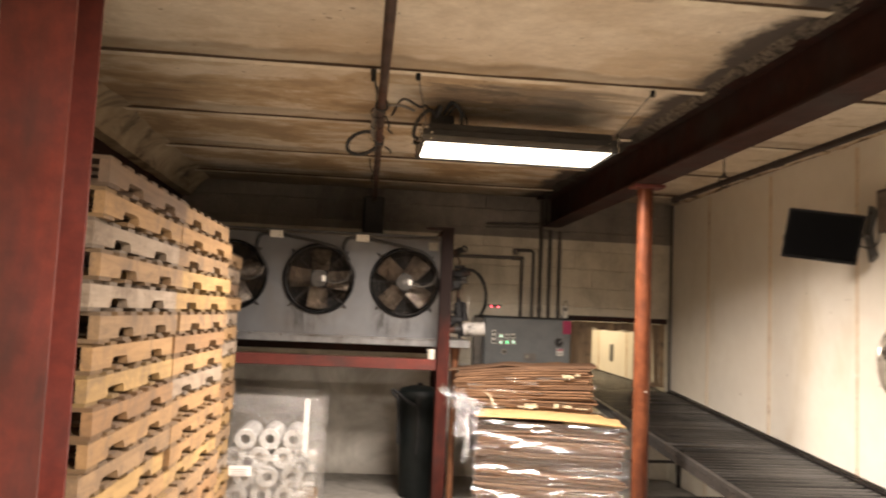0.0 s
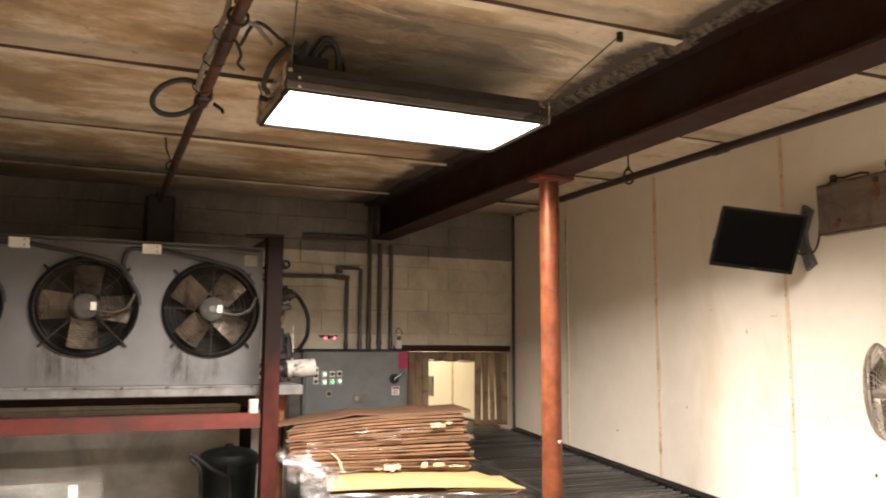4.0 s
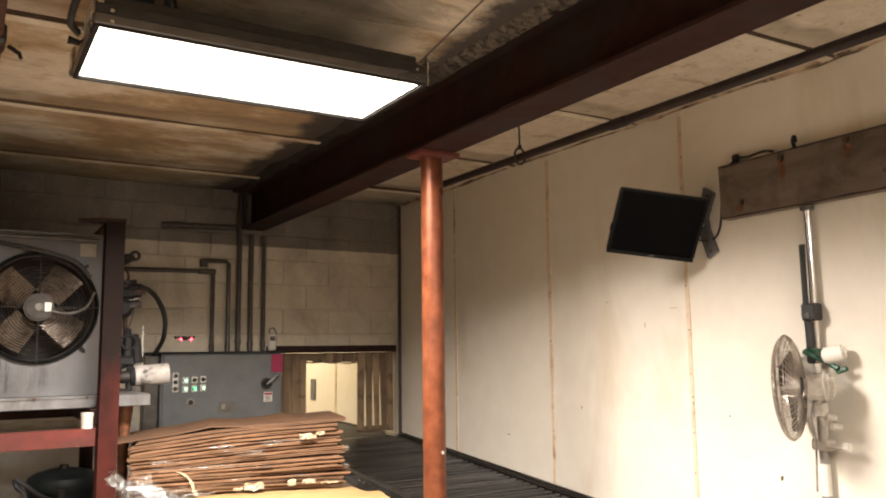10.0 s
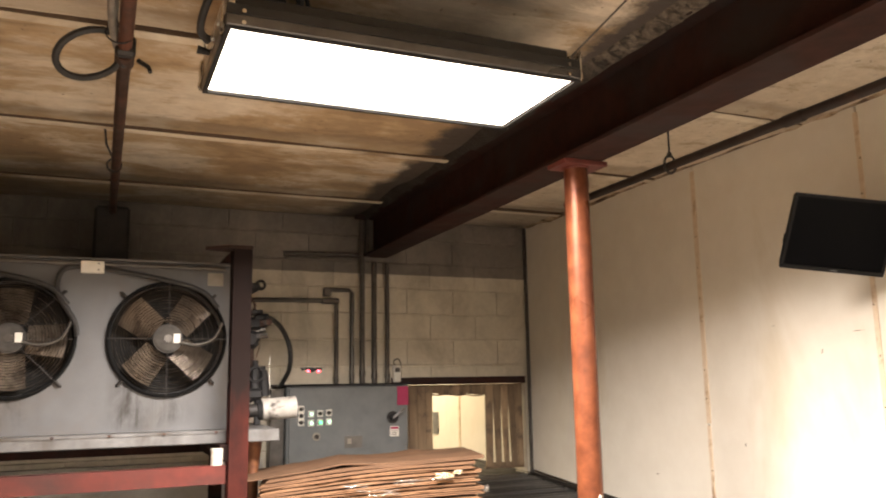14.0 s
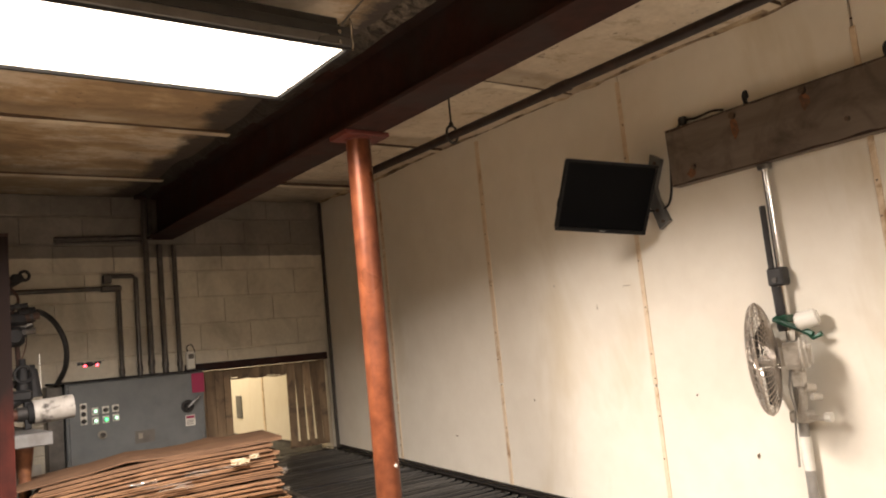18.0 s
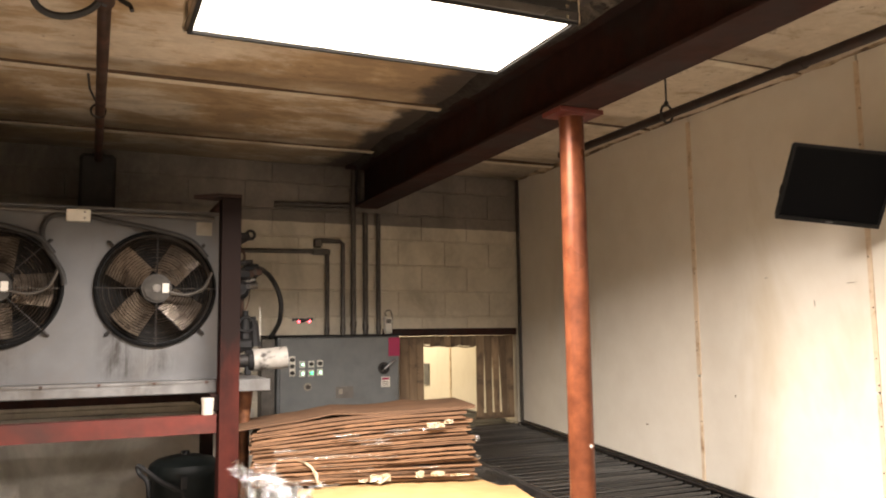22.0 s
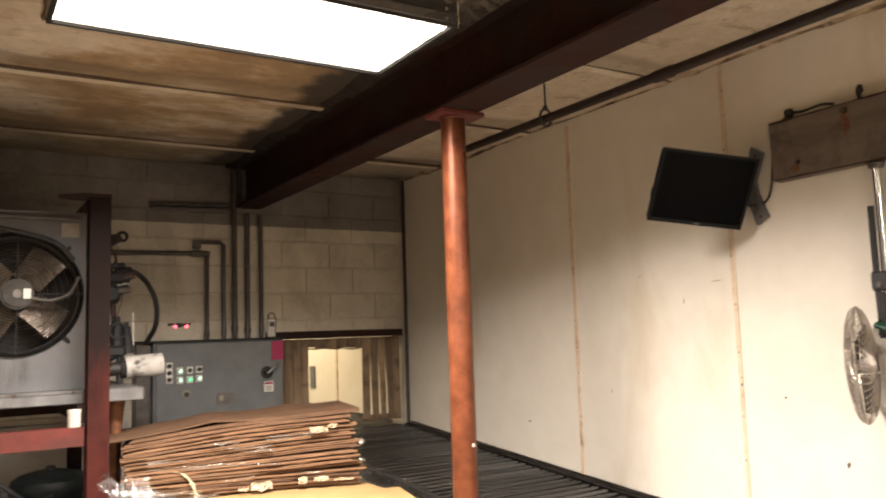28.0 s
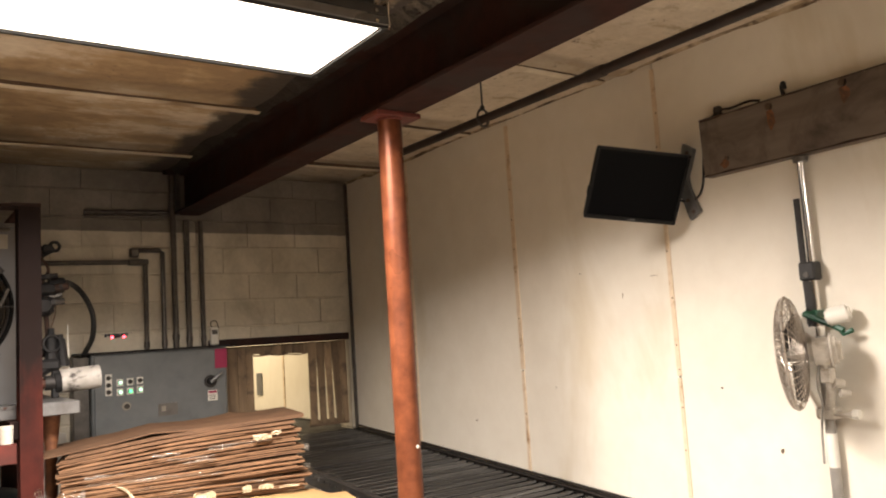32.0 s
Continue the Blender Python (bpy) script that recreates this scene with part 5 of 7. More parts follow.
trunk = thing("wire_trunk", (1.315, 8.6, 0.3), "dark grey cable trunk standing beside the cabinet", "cable trunk")
part("body", box(1.265, 1.366, 8.52, 8.648, 0.3, 1.69, 0.004), M_CONDUIT, trunk)
meter = thing("thermometer", (2.275, 8.63, 1.715), "white plastic thermometer box hung from a loop of cord", "thermometer")
part("body", box(2.243, 2.307, 8.607, 8.648, 1.715, 1.85, 0.010), M_WHITE, meter, smooth=True)
part("display", box(2.255, 2.295, 8.6045, 8.6068, 1.795, 1.83), M_CONDUIT, meter, "grey display window")
part("cord", tube(curve_points([(2.262, 8.635, 1.85), (2.255, 8.635, 1.885), (2.29, 8.635, 1.90), (2.312, 8.635, 1.86), (2.31, 8.635, 1.80)]), 0.004, 6), M_RUBBER, meter)

# ---- the boarded opening over the conveyor ----
lintel = part("lintel", box(2.235, EAST - 0.047, NORTH - 0.016, NORTH + 0.06, 1.693, 1.752, 0.003), M_BEAM, None, "dark steel lintel over the opening", kind="structure")
boards = thing("board_screen", (2.9, NORTH + 0.06, 0.96), "old brown board screen with a hole cut for the conveyor", "screen")
for x0, x1, z0, z1 in ((2.325, 2.40, 0.96, 1.69), (2.403, 2.475, 0.96, 1.69), (2.478, 2.545, 0.96, 1.69), (2.548, 2.604, 0.96, 1.69)):
    part("board", box(x0, x1, NORTH + 0.045, NORTH + 0.065, z0, z1, 0.002), M_OLDWOOD, boards)
x = 2.607
while x < 3.075:
    w = random.uniform(0.028, 0.06)
    b = min(x + w, 3.08)
    bot = 1.612 + random.uniform(-0.006, 0.012) - 0.03 * (x - 2.6)
    part("cut_board", extruded([(x, bot), ((x + b) / 2, bot + random.uniform(-0.008, 0.008)), (b - 0.002, bot + random.uniform(-0.006, 0.006)), (b - 0.002, 1.69), (x, 1.69)], "y", NORTH + 0.045, NORTH + 0.062), M_OLDWOOD, boards)
    x = b
part("torn_edge", extruded([(2.612, 1.618), (2.66, 1.612), (2.74, 1.617), (2.82, 1.607), (2.90, 1.611), (3.0, 1.600), (3.07, 1.604), (3.07, 1.596), (2.99, 1.590), (2.91, 1.602), (2.83, 1.597), (2.75, 1.607), (2.67, 1.601), (2.612, 1.606)], "y", NORTH + 0.0625, NORTH + 0.067), M_CARD, boards, "pale torn board edge")
tops = (3.083, 3.155, 3.225, 3.292, 3.355, 3.43)
feet = (3.083, 3.172, 3.252, 3.322, 3.385, 3.44)
for i in range(5):
    part("board", extruded([(tops[i], 1.69), (tops[i + 1] - 0.003, 1.69), (feet[i + 1] - (0.03 if i < 3 else 0.012), 1.02), (feet[i], 1.02)], "y", NORTH + 0.045, NORTH + 0.063), M_OLDWOOD, boards)
part("foot_board", box(3.08, 3.438, NORTH + 0.064, NORTH + 0.084, 1.0, 1.05, 0.002), M_OLDWOOD, boards)


# ---- roller conveyor ----
def bed(y):
    return 0.958 - 0.078 * (8.59 - y) if y < 8.6 else 0.959 + 0.022 * (y - 8.6)


conv = thing("roller_conveyor", (2.97, 6.0, 0), "long dark steel roller conveyor sloping along the panelled wall", "conveyor")
M_RAIL = surface("dark_conveyor_rail", (0.055, 0.048, 0.042), (0.030, 0.027, 0.024), 12, 0.5, 0.08, 0.5, stain=(0.065, 0.04, 0.027), stain_scale=3, stain_at=(0.58, 0.74))
for x0, x1, s in ((2.455, 2.492, 1), (3.438, 3.474, -1)):
    for ya, yb in ((3.0, 5.9), (5.905, 8.595), (8.6, 12.8)):
        za, zb = bed(ya), bed(yb)
        lip = 0.005
        bm = extruded([(ya, za - 0.085), (yb, zb - 0.085), (yb, zb + lip), (ya, za + lip)], "x", x0 if s > 0 else x1 - 0.005, x0 + 0.005 if s > 0 else x1)
        extruded([(ya, za + lip - 0.005), (yb, zb + lip - 0.005), (yb, zb + lip), (ya, za + lip)], "x", x0 + 0.0052 if s > 0 else x0, x1 if s > 0 else x1 - 0.0052, bm=bm)
        part("side_rail", bm, M_RAIL, conv)
roller = None
y = 3.06
while y < 12.7:
    if roller is None:
        bm = cyl((-0.470, 0, 0), (0.470, 0, 0), 0.0190, seg=18)
        cyl((-0.476, 0, 0), (-0.470, 0, 0), 0.009, seg=6, bm=bm)
        cyl((0.470, 0, 0), (0.476, 0, 0), 0.009, seg=6, bm=bm)
        me = bpy.data.meshes.new("roller")
        bm.to_mesh(me)
        bm.free()
        me.materials.append(M_ROLLER)
        me.polygons.foreach_set("use_smooth", [True] * len(me.polygons))
        me.set_sharp_from_angle(angle=radians(40))
        roller = me
    again("roller", roller, conv, (2.965 - 2.97, y - 6.0, bed(y) - 0.024 + random.uniform(-0.0015, 0.0015)), (random.uniform(0, 6), 0, 0))
    y += 0.0775
bm = bmesh.new()
y = 3.06
while y < 8.6:
    cyl((2.4478, y, bed(y) - 0.026), (2.4548, y, bed(y) - 0.026), 0.0085, seg=6, bm=bm)
    y += 0.0775
part("axle_nut", bm, M_RAIL, conv, "dark axle nuts along the rail", kind="stuff")
for y in (3.2, 4.9, 6.6, 8.3, 10.2, 12.2):
    for x in (2.474, 3.455):
        part("leg", box(x - 0.018, x + 0.018, y - 0.02, y + 0.02, 0.001, bed(y) - 0.086, 0.002), M_RAIL, conv)
    part("cross_bar", box(2.4925, 3.4365, y - 0.015, y + 0.015, 0.25, 0.28, 0.002), M_RAIL, conv)
guide = thing("wall_guide", (3.465, 6.0, 0), "dark rub strip between the conveyor and the wall", "rub strip")
part("strip", extruded([(3.0, bed(3.0) + 0.014), (8.6, bed(8.6) + 0.014), (8.6, bed(8.6) + 0.026), (3.0, bed(3.0) + 0.026)], "x", 3.462, 3.479), M_RAIL, guide)

# ---- pipes below the ceiling ----
M_OLDPIPE = surface("black_rusty_pipe", (0.034, 0.021, 0.016), (0.020, 0.014, 0.011), 15, 0.6, 0.15, 0.2, stain=(0.055, 0.027, 0.018), stain_scale=4, stain_at=(0.55, 0.72))
sp = thing("sprinkler_pipe", (2.74, 4.6, 2.78), "dark rusty pipe hung on rods beside the beam", "pipe")
part("pipe", tube([(2.74, -2.4, 2.775), (2.745, 1.5, 2.778), (2.74, 4.0, 2.776), (2.742, 6.72, 2.782)], 0.0225, 14), M_OLDPIPE, sp, smooth=True)
part("end_cap", cyl((2.742, 6.715, 2.782), (2.742, 6.775, 2.782), 0.031, seg=14), M_OLDPIPE, sp, smooth=True)
for y in (5.80, 3.2, 0.6):
    part("hanger_ring", tube([(2.742 + 0.036 * math.cos(a * 0.3927), y, 2.787 + 0.046 * math.sin(a * 0.3927)) for a in range(16)], 0.007, 6, closed=True), M_DARKSTEEL, sp)
    part("hanger_rod", cyl((2.742, y, 2.83), (2.742, y, TOP - 0.004), 0.005, seg=8), M_DARKSTEEL, sp)
    part("hanger_nut", cyl((2.742, y, 2.826), (2.742, y, 2.85), 0.012, seg=6), M_DARKSTEEL, sp)
part("coupling", cyl((2.741, 4.95, 2.777), (2.741, 5.05, 2.777), 0.027, seg=14), M_OLDPIPE, sp, smooth=True)

M_CABLE = surface("grubby_grey_cable", (0.20, 0.18, 0.15), (0.12, 0.105, 0.09), 14, 0.55, 0.05)
cp = thing("ceiling_pipe", (0.13, 5, 2.84), "rusty steel pipe running under the ceiling to the cooler", "pipe")
part("pipe", tube([(0.115, -2.4, 2.842), (0.118, 2.0, 2.842), (0.128, 5.3, 2.842), (0.140, 7.85, 2.83), (0.141, 8.02, 2.79), (0.141, 8.06, 2.70), (0.141, 8.06, 2.55)], 0.024, 12), M_PIPE, cp, smooth=True)
part("coupling", cyl((0.129, 5.42, 2.842), (0.130, 5.52, 2.842), 0.034, seg=14), M_PIPE, cp, smooth=True)
part("clamp", box(0.097, 0.163, 5.36, 5.41, 2.808, 2.878, 0.010), M_DARKSTEEL, cp)
part("clamp_screw", tube([(0.17, 5.385, 2.80), (0.205, 5.37, 2.775), (0.21, 5.36, 2.755)], 0.008, 6), M_DARKSTEEL, cp)
for y in (4.37, 6.86, 1.92):
    part("hanger_rod", tube([(0.075, y, TOP - 0.03), (0.085, y + 0.03, 2.93), (0.125, y + 0.10, 2.868)], 0.006, 6), M_DARKSTEEL, cp)
    part("hanger_ring", tube([(0.127 + 0.034 * math.cos(a * 0.3927), y + 0.10, 2.842 + 0.034 * math.sin(a * 0.3927)) for a in range(16)], 0.006, 6, closed=True), M_DARKSTEEL, cp)
loop = [(0.022 + 0.107 * math.cos(t), 5.46 - 0.05 * math.sin(t), 2.832 + 0.066 * math.sin(t) + 0.028 * math.cos(t)) for t in [0.25 + 0.37 * k for k in range(16)]]
part("cable_loop", tube(curve_points([(0.12, 5.42, 2.86)] + loop + [(0.13, 5.47, 2.81)], 4), 0.0125, 8), M_RUBBER, cp, "coiled dark cable loop", smooth=True)
part("cable", tube(curve_points([(0.10, 5.40, 2.845), (0.085, 5.22, 2.838), (0.078, 5.0, 2.835), (0.082, 4.78, 2.845), (0.095, 4.62, 2.875), (0.10, 4.52, 2.90), (0.092, 4.46, 2.94)], 5), 0.011, 8), M_CABLE, cp, "grey cable along the pipe", smooth=True)
part("cable", tube(curve_points([(0.098, 5.38, 2.86), (0.092, 5.15, 2.86), (0.10, 4.86, 2.868), (0.13, 4.66, 2.885), (0.17, 4.60, 2.88), (0.22, 4.66, 2.90), (0.27, 4.80, 2.93), (0.33, 4.92, 2.94)], 5), 0.009, 8), M_CABLE, cp, smooth=True)
part("hook_plug", cyl((0.072, 4.365, 2.945), (0.070, 4.36, 3.008), 0.013, 0.018, seg=10), M_BLACK, cp, smooth=True)
part("tie_tail", tube(curve_points([(0.15, 4.66, 2.83), (0.175, 4.69, 2.79), (0.17, 4.72, 2.765), (0.195, 4.74, 2.75)]), 0.006, 6), M_BLACK, cp, smooth=True)
for y in (5.28, 4.92, 4.64):
    part("cable_tie", tube([(0.108 + 0.042 * math.cos(a * 0.5236), y, 2.842 + 0.033 * math.sin(a * 0.5236)) for a in range(12)], 0.003, 5, closed=True), M_BLACK, cp)
duct = thing("drop_box", (0.14, 8.06, 2.4), "black sooty box on top of the cooler", "duct box")
part("body", box(0.035, 0.245, 7.95, 8.17, 2.401, 2.84, 0.02), M_BLACK, duct)
part("collar", cyl((0.141, 8.06, 2.8405), (0.141, 8.06, 2.86), 0.04, seg=16), M_BLACK, duct)


# ---- things on the panelled wall ----
plank = thing("backing_board", (3.45, 3.6, 2.36), "weathered grey backing board with rust marks fixed to the wall", "board")
part("board", extruded([(4.985, 2.352), (4.990, 2.632), (3.22, 2.645), (1.9, 2.65), (1.9, 2.372), (3.24, 2.368)], "x", 3.418, EAST - 0.001), M_PLANK, plank)
M_RUST = surface("orange_rust", (0.20, 0.08, 0.034), (0.08, 0.04, 0.024), 30, 0.8, 0.3, stain=(0.06, 0.035, 0.025), stain_scale=14, stain_at=(0.45, 0.6))
for y, z, h in ((4.615, 2.545, 0.055), (4.28, 2.565, 0.04), (3.86, 2.58, 0.05), (4.87, 2.395, 0.022), (3.27, 2.44, 0.05), (2.6, 2.55, 0.04)):
    n = 9
    pts = [(y + 0.024 * random.uniform(0.6, 1.2) * math.cos(6.283 * i / n), z + h * random.uniform(0.7, 1.1) * math.sin(6.283 * i / n)) for i in range(n)]
    part("rust_mark", extruded(pts, "x", 3.4165, 3.4179), M_RUST, plank, "brown rust mark")
for y, z in ((4.615, 2.60), (4.28, 2.61), (3.86, 2.62), (4.115, 2.44), (4.85, 2.42), (2.6, 2.6)):
    part("bolt", cyl((3.404, y, z), (3.4160, y, z), 0.016 if z > 2.5 else 0.010, seg=8), M_NAIL, plank)
for y in (3.94, 4.555):
    part("hook", tube(curve_points([(3.44, y, 2.64), (3.43, y, 2.672), (3.425, y - 0.012, 2.688), (3.42, y - 0.02, 2.66)]), 0.010, 6), M_BLACK, plank)
strap = part("steel_strap", box(3.4135, 3.4178, 3.235, 3.315, 2.372, 2.643, 0.001), M_PLANK, plank, "dull steel strap")
for z in (2.59, 2.42):
    part("bolt", cyl((3.399, 3.275, z), (3.4132, 3.275, z), 0.028, seg=12), M_BLACK, strap)
# rusty dirt along the board's edges
M_EDGE = surface("rusty_edge_dirt", (0.050, 0.024, 0.014), (0.022, 0.014, 0.010), 26, 0.85, 0.3)
for z_at, z_by, side in ((2.632, 0.0073, -1), (2.352, 0.0092, 1)):
    steps = [4.984 - 0.045 * i for i in range(40)]
    edge = [(y, z_at + z_by * (4.985 - y)) for y in steps]
    inner = [(y, z + side * (0.006 + 0.012 * max(0.0, noise.noise((y * 9, side, 3.3))))) for y, z in edge]
    part("edge_dirt", extruded(edge + inner[::-1], "x", 3.4162, 3.4179), M_EDGE, plank, "dark rusty edge")


def slab(c, u, v, n, a, b, lo, hi, w0=None, bevel=0.0):
    """A box in a tilted frame: half sizes a along u and b along v, from lo to hi along n."""
    bm = bmesh.new()
    r = bmesh.ops.create_cube(bm, size=1)
    m = Matrix((u, v, n)).transposed().to_4x4()
    bmesh.ops.transform(bm, verts=bm.verts, matrix=Matrix.Translation(c) @ m @ Matrix.Translation((0, 0, (lo + hi) / 2)) @ Matrix.Diagonal((2 * a, 2 * b, hi - lo, 1)))
    if bevel:
        bmesh.ops.bevel(bm, geom=bm.edges[:], offset=bevel, segments=2, affect="EDGES")
    return bm


mc = Vector((3.157, 5.181, 2.334))
mu = Vector((0.437, -0.181, -0.054)).normalized()
mv = Vector((-0.020, -0.160, 0.314))
mv = (mv - mu * mv.dot(mu)).normalized()
mn = mu.cross(mv).normalized()
monitor = thing("monitor", mc, "black flat monitor tilted down on a grey wall arm", "monitor")
M_SCREEN = plain("dark_screen_glass", (0.004, 0.004, 0.0045), 0.25, 0, 0, 0.05)
HW, HH = 0.238, 0.176
part("screen", slab(mc, mu, mv, mn, HW - 0.014, HH - 0.016, 0.0, 0.006), M_SCREEN, monitor, "dark switched-off screen")
M_BEZEL = plain("black_bezel_plastic", (0.008, 0.0075, 0.0075), 0.4, 0, 0, 0.2)
for cu, cv, a, b in ((0, HH - 0.007, HW, 0.007), (0, -HH + 0.010, HW, 0.010), (HW - 0.007, 0.003, 0.007, HH - 0.0175), (-HW + 0.007, 0.003, 0.007, HH - 0.0175)):
    part("bezel", slab(mc + mu * cu + mv * cv, mu, mv, mn, a, b, -0.004, 0.012, bevel=0.002), M_BEZEL, monitor)
part("logo_bar", slab(mc - mv * (HH - 0.010) + mu * 0.005, mu, mv, mn, 0.016, 0.0035, 0.0122, 0.0132), M_GALV, monitor, "small pale maker's mark")
part("back_shell", slab(mc, mu, mv, mn, HW - 0.004, HH - 0.004, -0.030, -0.0005, bevel=0.008), M_BEZEL, monitor)
part("back_bulge", slab(mc, mu, mv, mn, HW - 0.09, HH - 0.07, -0.060, -0.0305, bevel=0.01), M_BEZEL, monitor)
part("button_strip", slab(mc - mu * (HW + 0.002) - mv * 0.04, mu, mv, mn, 0.003, 0.02, -0.012, -0.002), M_BEZEL, monitor)
arm = part("wall_arm", tube([tuple(mc - mn * 0.061), tuple(mc - mn * 0.10 + Vector((0.06, 0, 0))), (3.45, 5.13, 2.345)], 0.016, 10), M_CONDUIT, monitor, "grey wall arm")
part("wall_plate", extruded([(5.062, 2.512), (5.122, 2.553), (5.178, 2.37), (5.165, 2.31), (5.120, 2.168), (5.058, 2.203), (5.108, 2.325), (5.116, 2.385)], "x", 3.452, EAST - 0.001), M_GALV, monitor, "grey bent wall plate")
part("tilt_bracket", slab(mc - mn * 0.066, mu, mv, mn, 0.05, 0.05, -0.006, 0.005, bevel=0.001), M_CONDUIT, monitor)
for y, z in ((5.092, 2.205), (5.118, 2.265), (5.125, 2.44), (5.098, 2.50)):
    part("screw", cyl((3.446, y, z), (3.4518, y, z), 0.009, seg=8), M_NAIL, monitor)
part("power_cord", tube(curve_points([tuple(mc - mn * 0.062 + mu * 0.08), (3.40, 5.17, 2.29), (3.455, 5.14, 2.265), (3.465, 5.07, 2.275), (3.468, 5.035, 2.34), (3.468, 5.018, 2.47), (3.462, 4.99, 2.60), (3.455, 4.90, 2.66), (3.45, 4.83, 2.655), (3.45, 4.74, 2.662), (3.45, 4.68, 2.65)]), 0.006, 6), M_RUBBER, monitor, smooth=True)
part("cord_knot", box(3.44, 3.47, 4.885, 4.925, 2.645, 2.685, 0.008), M_RUBBER, monitor)

# ---- fan on its pole ----
PX, PY = 3.445, 4.515
fp = thing("fan_pole", (PX, PY, 0), "chrome and grey pole standing at the wall under the board", "pole")
part("top_flange", cyl((PX, PY, 2.330), (PX, PY, 2.3495), 0.030, 0.034, seg=20), M_CONDUIT, fp, smooth=True)
part("chrome_tube", cyl((PX, PY, 1.58), (PX, PY, 2.331), 0.0165, seg=20), M_CHROME, fp, smooth=True)
M_GREY = surface("dull_grey_tube", (0.34, 0.32, 0.29), (0.26, 0.245, 0.22), 14, 0.42, 0.05, 0.4)
part("lower_tube", cyl((PX, PY, 0.002), (PX, PY, 1.5795), 0.0215, seg=20), M_GREY, fp, smooth=True)
part("white_tape", cyl((PX, PY, 1.035), (PX, PY, 1.175), 0.0232, seg=20), M_WHITE, fp, smooth=True)
part("tape_tail", extruded([(PY + 0.024, 1.085), (PY + 0.045, 1.08), (PY + 0.024, 1.04)], "x", PX - 0.002, PX + 0.002), M_WHITE, fp)
part("cord_sleeve", tube([(PX - 0.022, PY + 0.026, 2.17), (PX - 0.022, PY + 0.026, 1.95), (PX - 0.022, PY + 0.020, 1.62)], 0.0135, 10), M_RUBBER, fp, "black cord sleeve", smooth=True)
part("clamp", box(PX - 0.045, PX + 0.022, PY - 0.030, PY + 0.042, 1.815, 1.895, 0.008), M_RUBBER, fp, "black clamp block")
part("clamp_bolt", cyl((PX - 0.052, PY + 0.005, 1.84), (PX - 0.044, PY + 0.005, 1.84), 0.012, seg=8), M_CONDUIT, fp)
part("black_wrap", tube([(PX - 0.02, PY + 0.018, 1.81), (PX - 0.018, PY + 0.012, 1.72), (PX - 0.016, PY + 0.02, 1.63)], 0.021, 10), M_RUBBER, fp, smooth=True)

fan = thing("wall_fan", (3.27, 4.55, 1.30), "dusty round cage fan clamped to the wall pole, at rest", "fan")
fn = Vector((-0.42, 0.90, -0.035)).normalized()
fc = Vector((3.275, 4.548, 1.518))
fu = fn.cross(Vector((0, 0, 1))).normalized()
fv = fu.cross(fn).normalized()
M_CAGE = surface("dusty_chrome_wire", (0.52, 0.46, 0.39), (0.34, 0.295, 0.25), 30, 0.34, 0.0, 0.7)


def fan_at(r, t, d):
    return fc + fu * (r * math.cos(t)) + fv * (r * math.sin(t)) + fn * d


def dome(r):
    return 0.054 * math.sqrt(max(0.0, 1 - (r / 0.232) ** 2.4))


part("cage_rim", tube([fan_at(0.230, 2 * math.pi * i / 48, 0) for i in range(48)], 0.0065, 8, closed=True), M_CAGE, fan, smooth=True)
for side, label in ((1, "front_grille"), (-1, "rear_grille")):
    bm = bmesh.new()
    for k in range(48):
        t = 2 * math.pi * k / 48
        tube([fan_at(r, t + (0.25 * (r - 0.05) / 0.18) * side, side * dome(r)) for r in (0.05, 0.09, 0.13, 0.17, 0.20, 0.222, 0.230)], 0.0019, 4, bm=bm)
    for r in [0.05 + 0.0153 * i for i in range(12)]:
        tube([fan_at(r, 2 * math.pi * i / 40, side * dome(r)) for i in range(40)], 0.0019, 4, bm=bm, closed=True)
    part(label, bm, M_CAGE, fan, "dusty wire grille")
part("badge", cyl(fan_at(0, 0, 0.052), fan_at(0, 0, 0.060), 0.045, seg=24), M_GREY, fan, "round grey centre badge", smooth=True)
M_GRIME = surface("dusty_off_white_plastic", (0.60, 0.56, 0.49), (0.45, 0.405, 0.335), 16, 0.55, 0.1, stain=(0.27, 0.225, 0.165), stain_scale=11, stain_at=(0.5, 0.68))
M_FANBLADE = surface("grey_fan_blade", (0.075, 0.066, 0.057), (0.05, 0.044, 0.038), 10, 0.7, 0.03)
for k in range(3):
    t0 = 2 * math.pi * k / 3 + 0.4
    bm = bmesh.new()
    rows = []
    for i in range(6):
        r = 0.04 + 0.155 * i / 5
        half = 0.22 + 0.34 * math.sin(math.pi * min(1, 0.25 + 0.65 * i / 5))
        rows.append([bm.verts.new(fan_at(r, t0 + half * u, -0.012 + 0.026 * u)) for u in (-1, -0.5, 0, 0.5, 1)])
    for a, b in zip(rows, rows[1:]):
        for j in range(4):
            bm.faces.new((a[j], a[j + 1], b[j + 1], b[j]))
    bmesh.ops.solidify(bm, geom=bm.faces[:], thickness=0.002)
    part("blade", bm, M_FANBLADE, fan, smooth=True)
part("hub", cyl(fan_at(0, 0, -0.05), fan_at(0, 0, 0.035), 0.036, seg=20), M_GREY, fan, smooth=True)
part("motor", slab(fan_at(0, 0, -0.125), fu, fv, fn, 0.052, 0.054, -0.060, 0.058, bevel=0.016), M_GRIME, fan, "off-white motor housing, dusty", smooth=True)
part("strap_band", tube([fan_at(0.066, 1.57 + 0.2618 * k, -0.15) if k < 1 else fan_at(0.064, 1.57 + 0.2618 * k, -0.15) for k in range(13)], 0.006, 6), M_GRIME, fan, smooth=True)
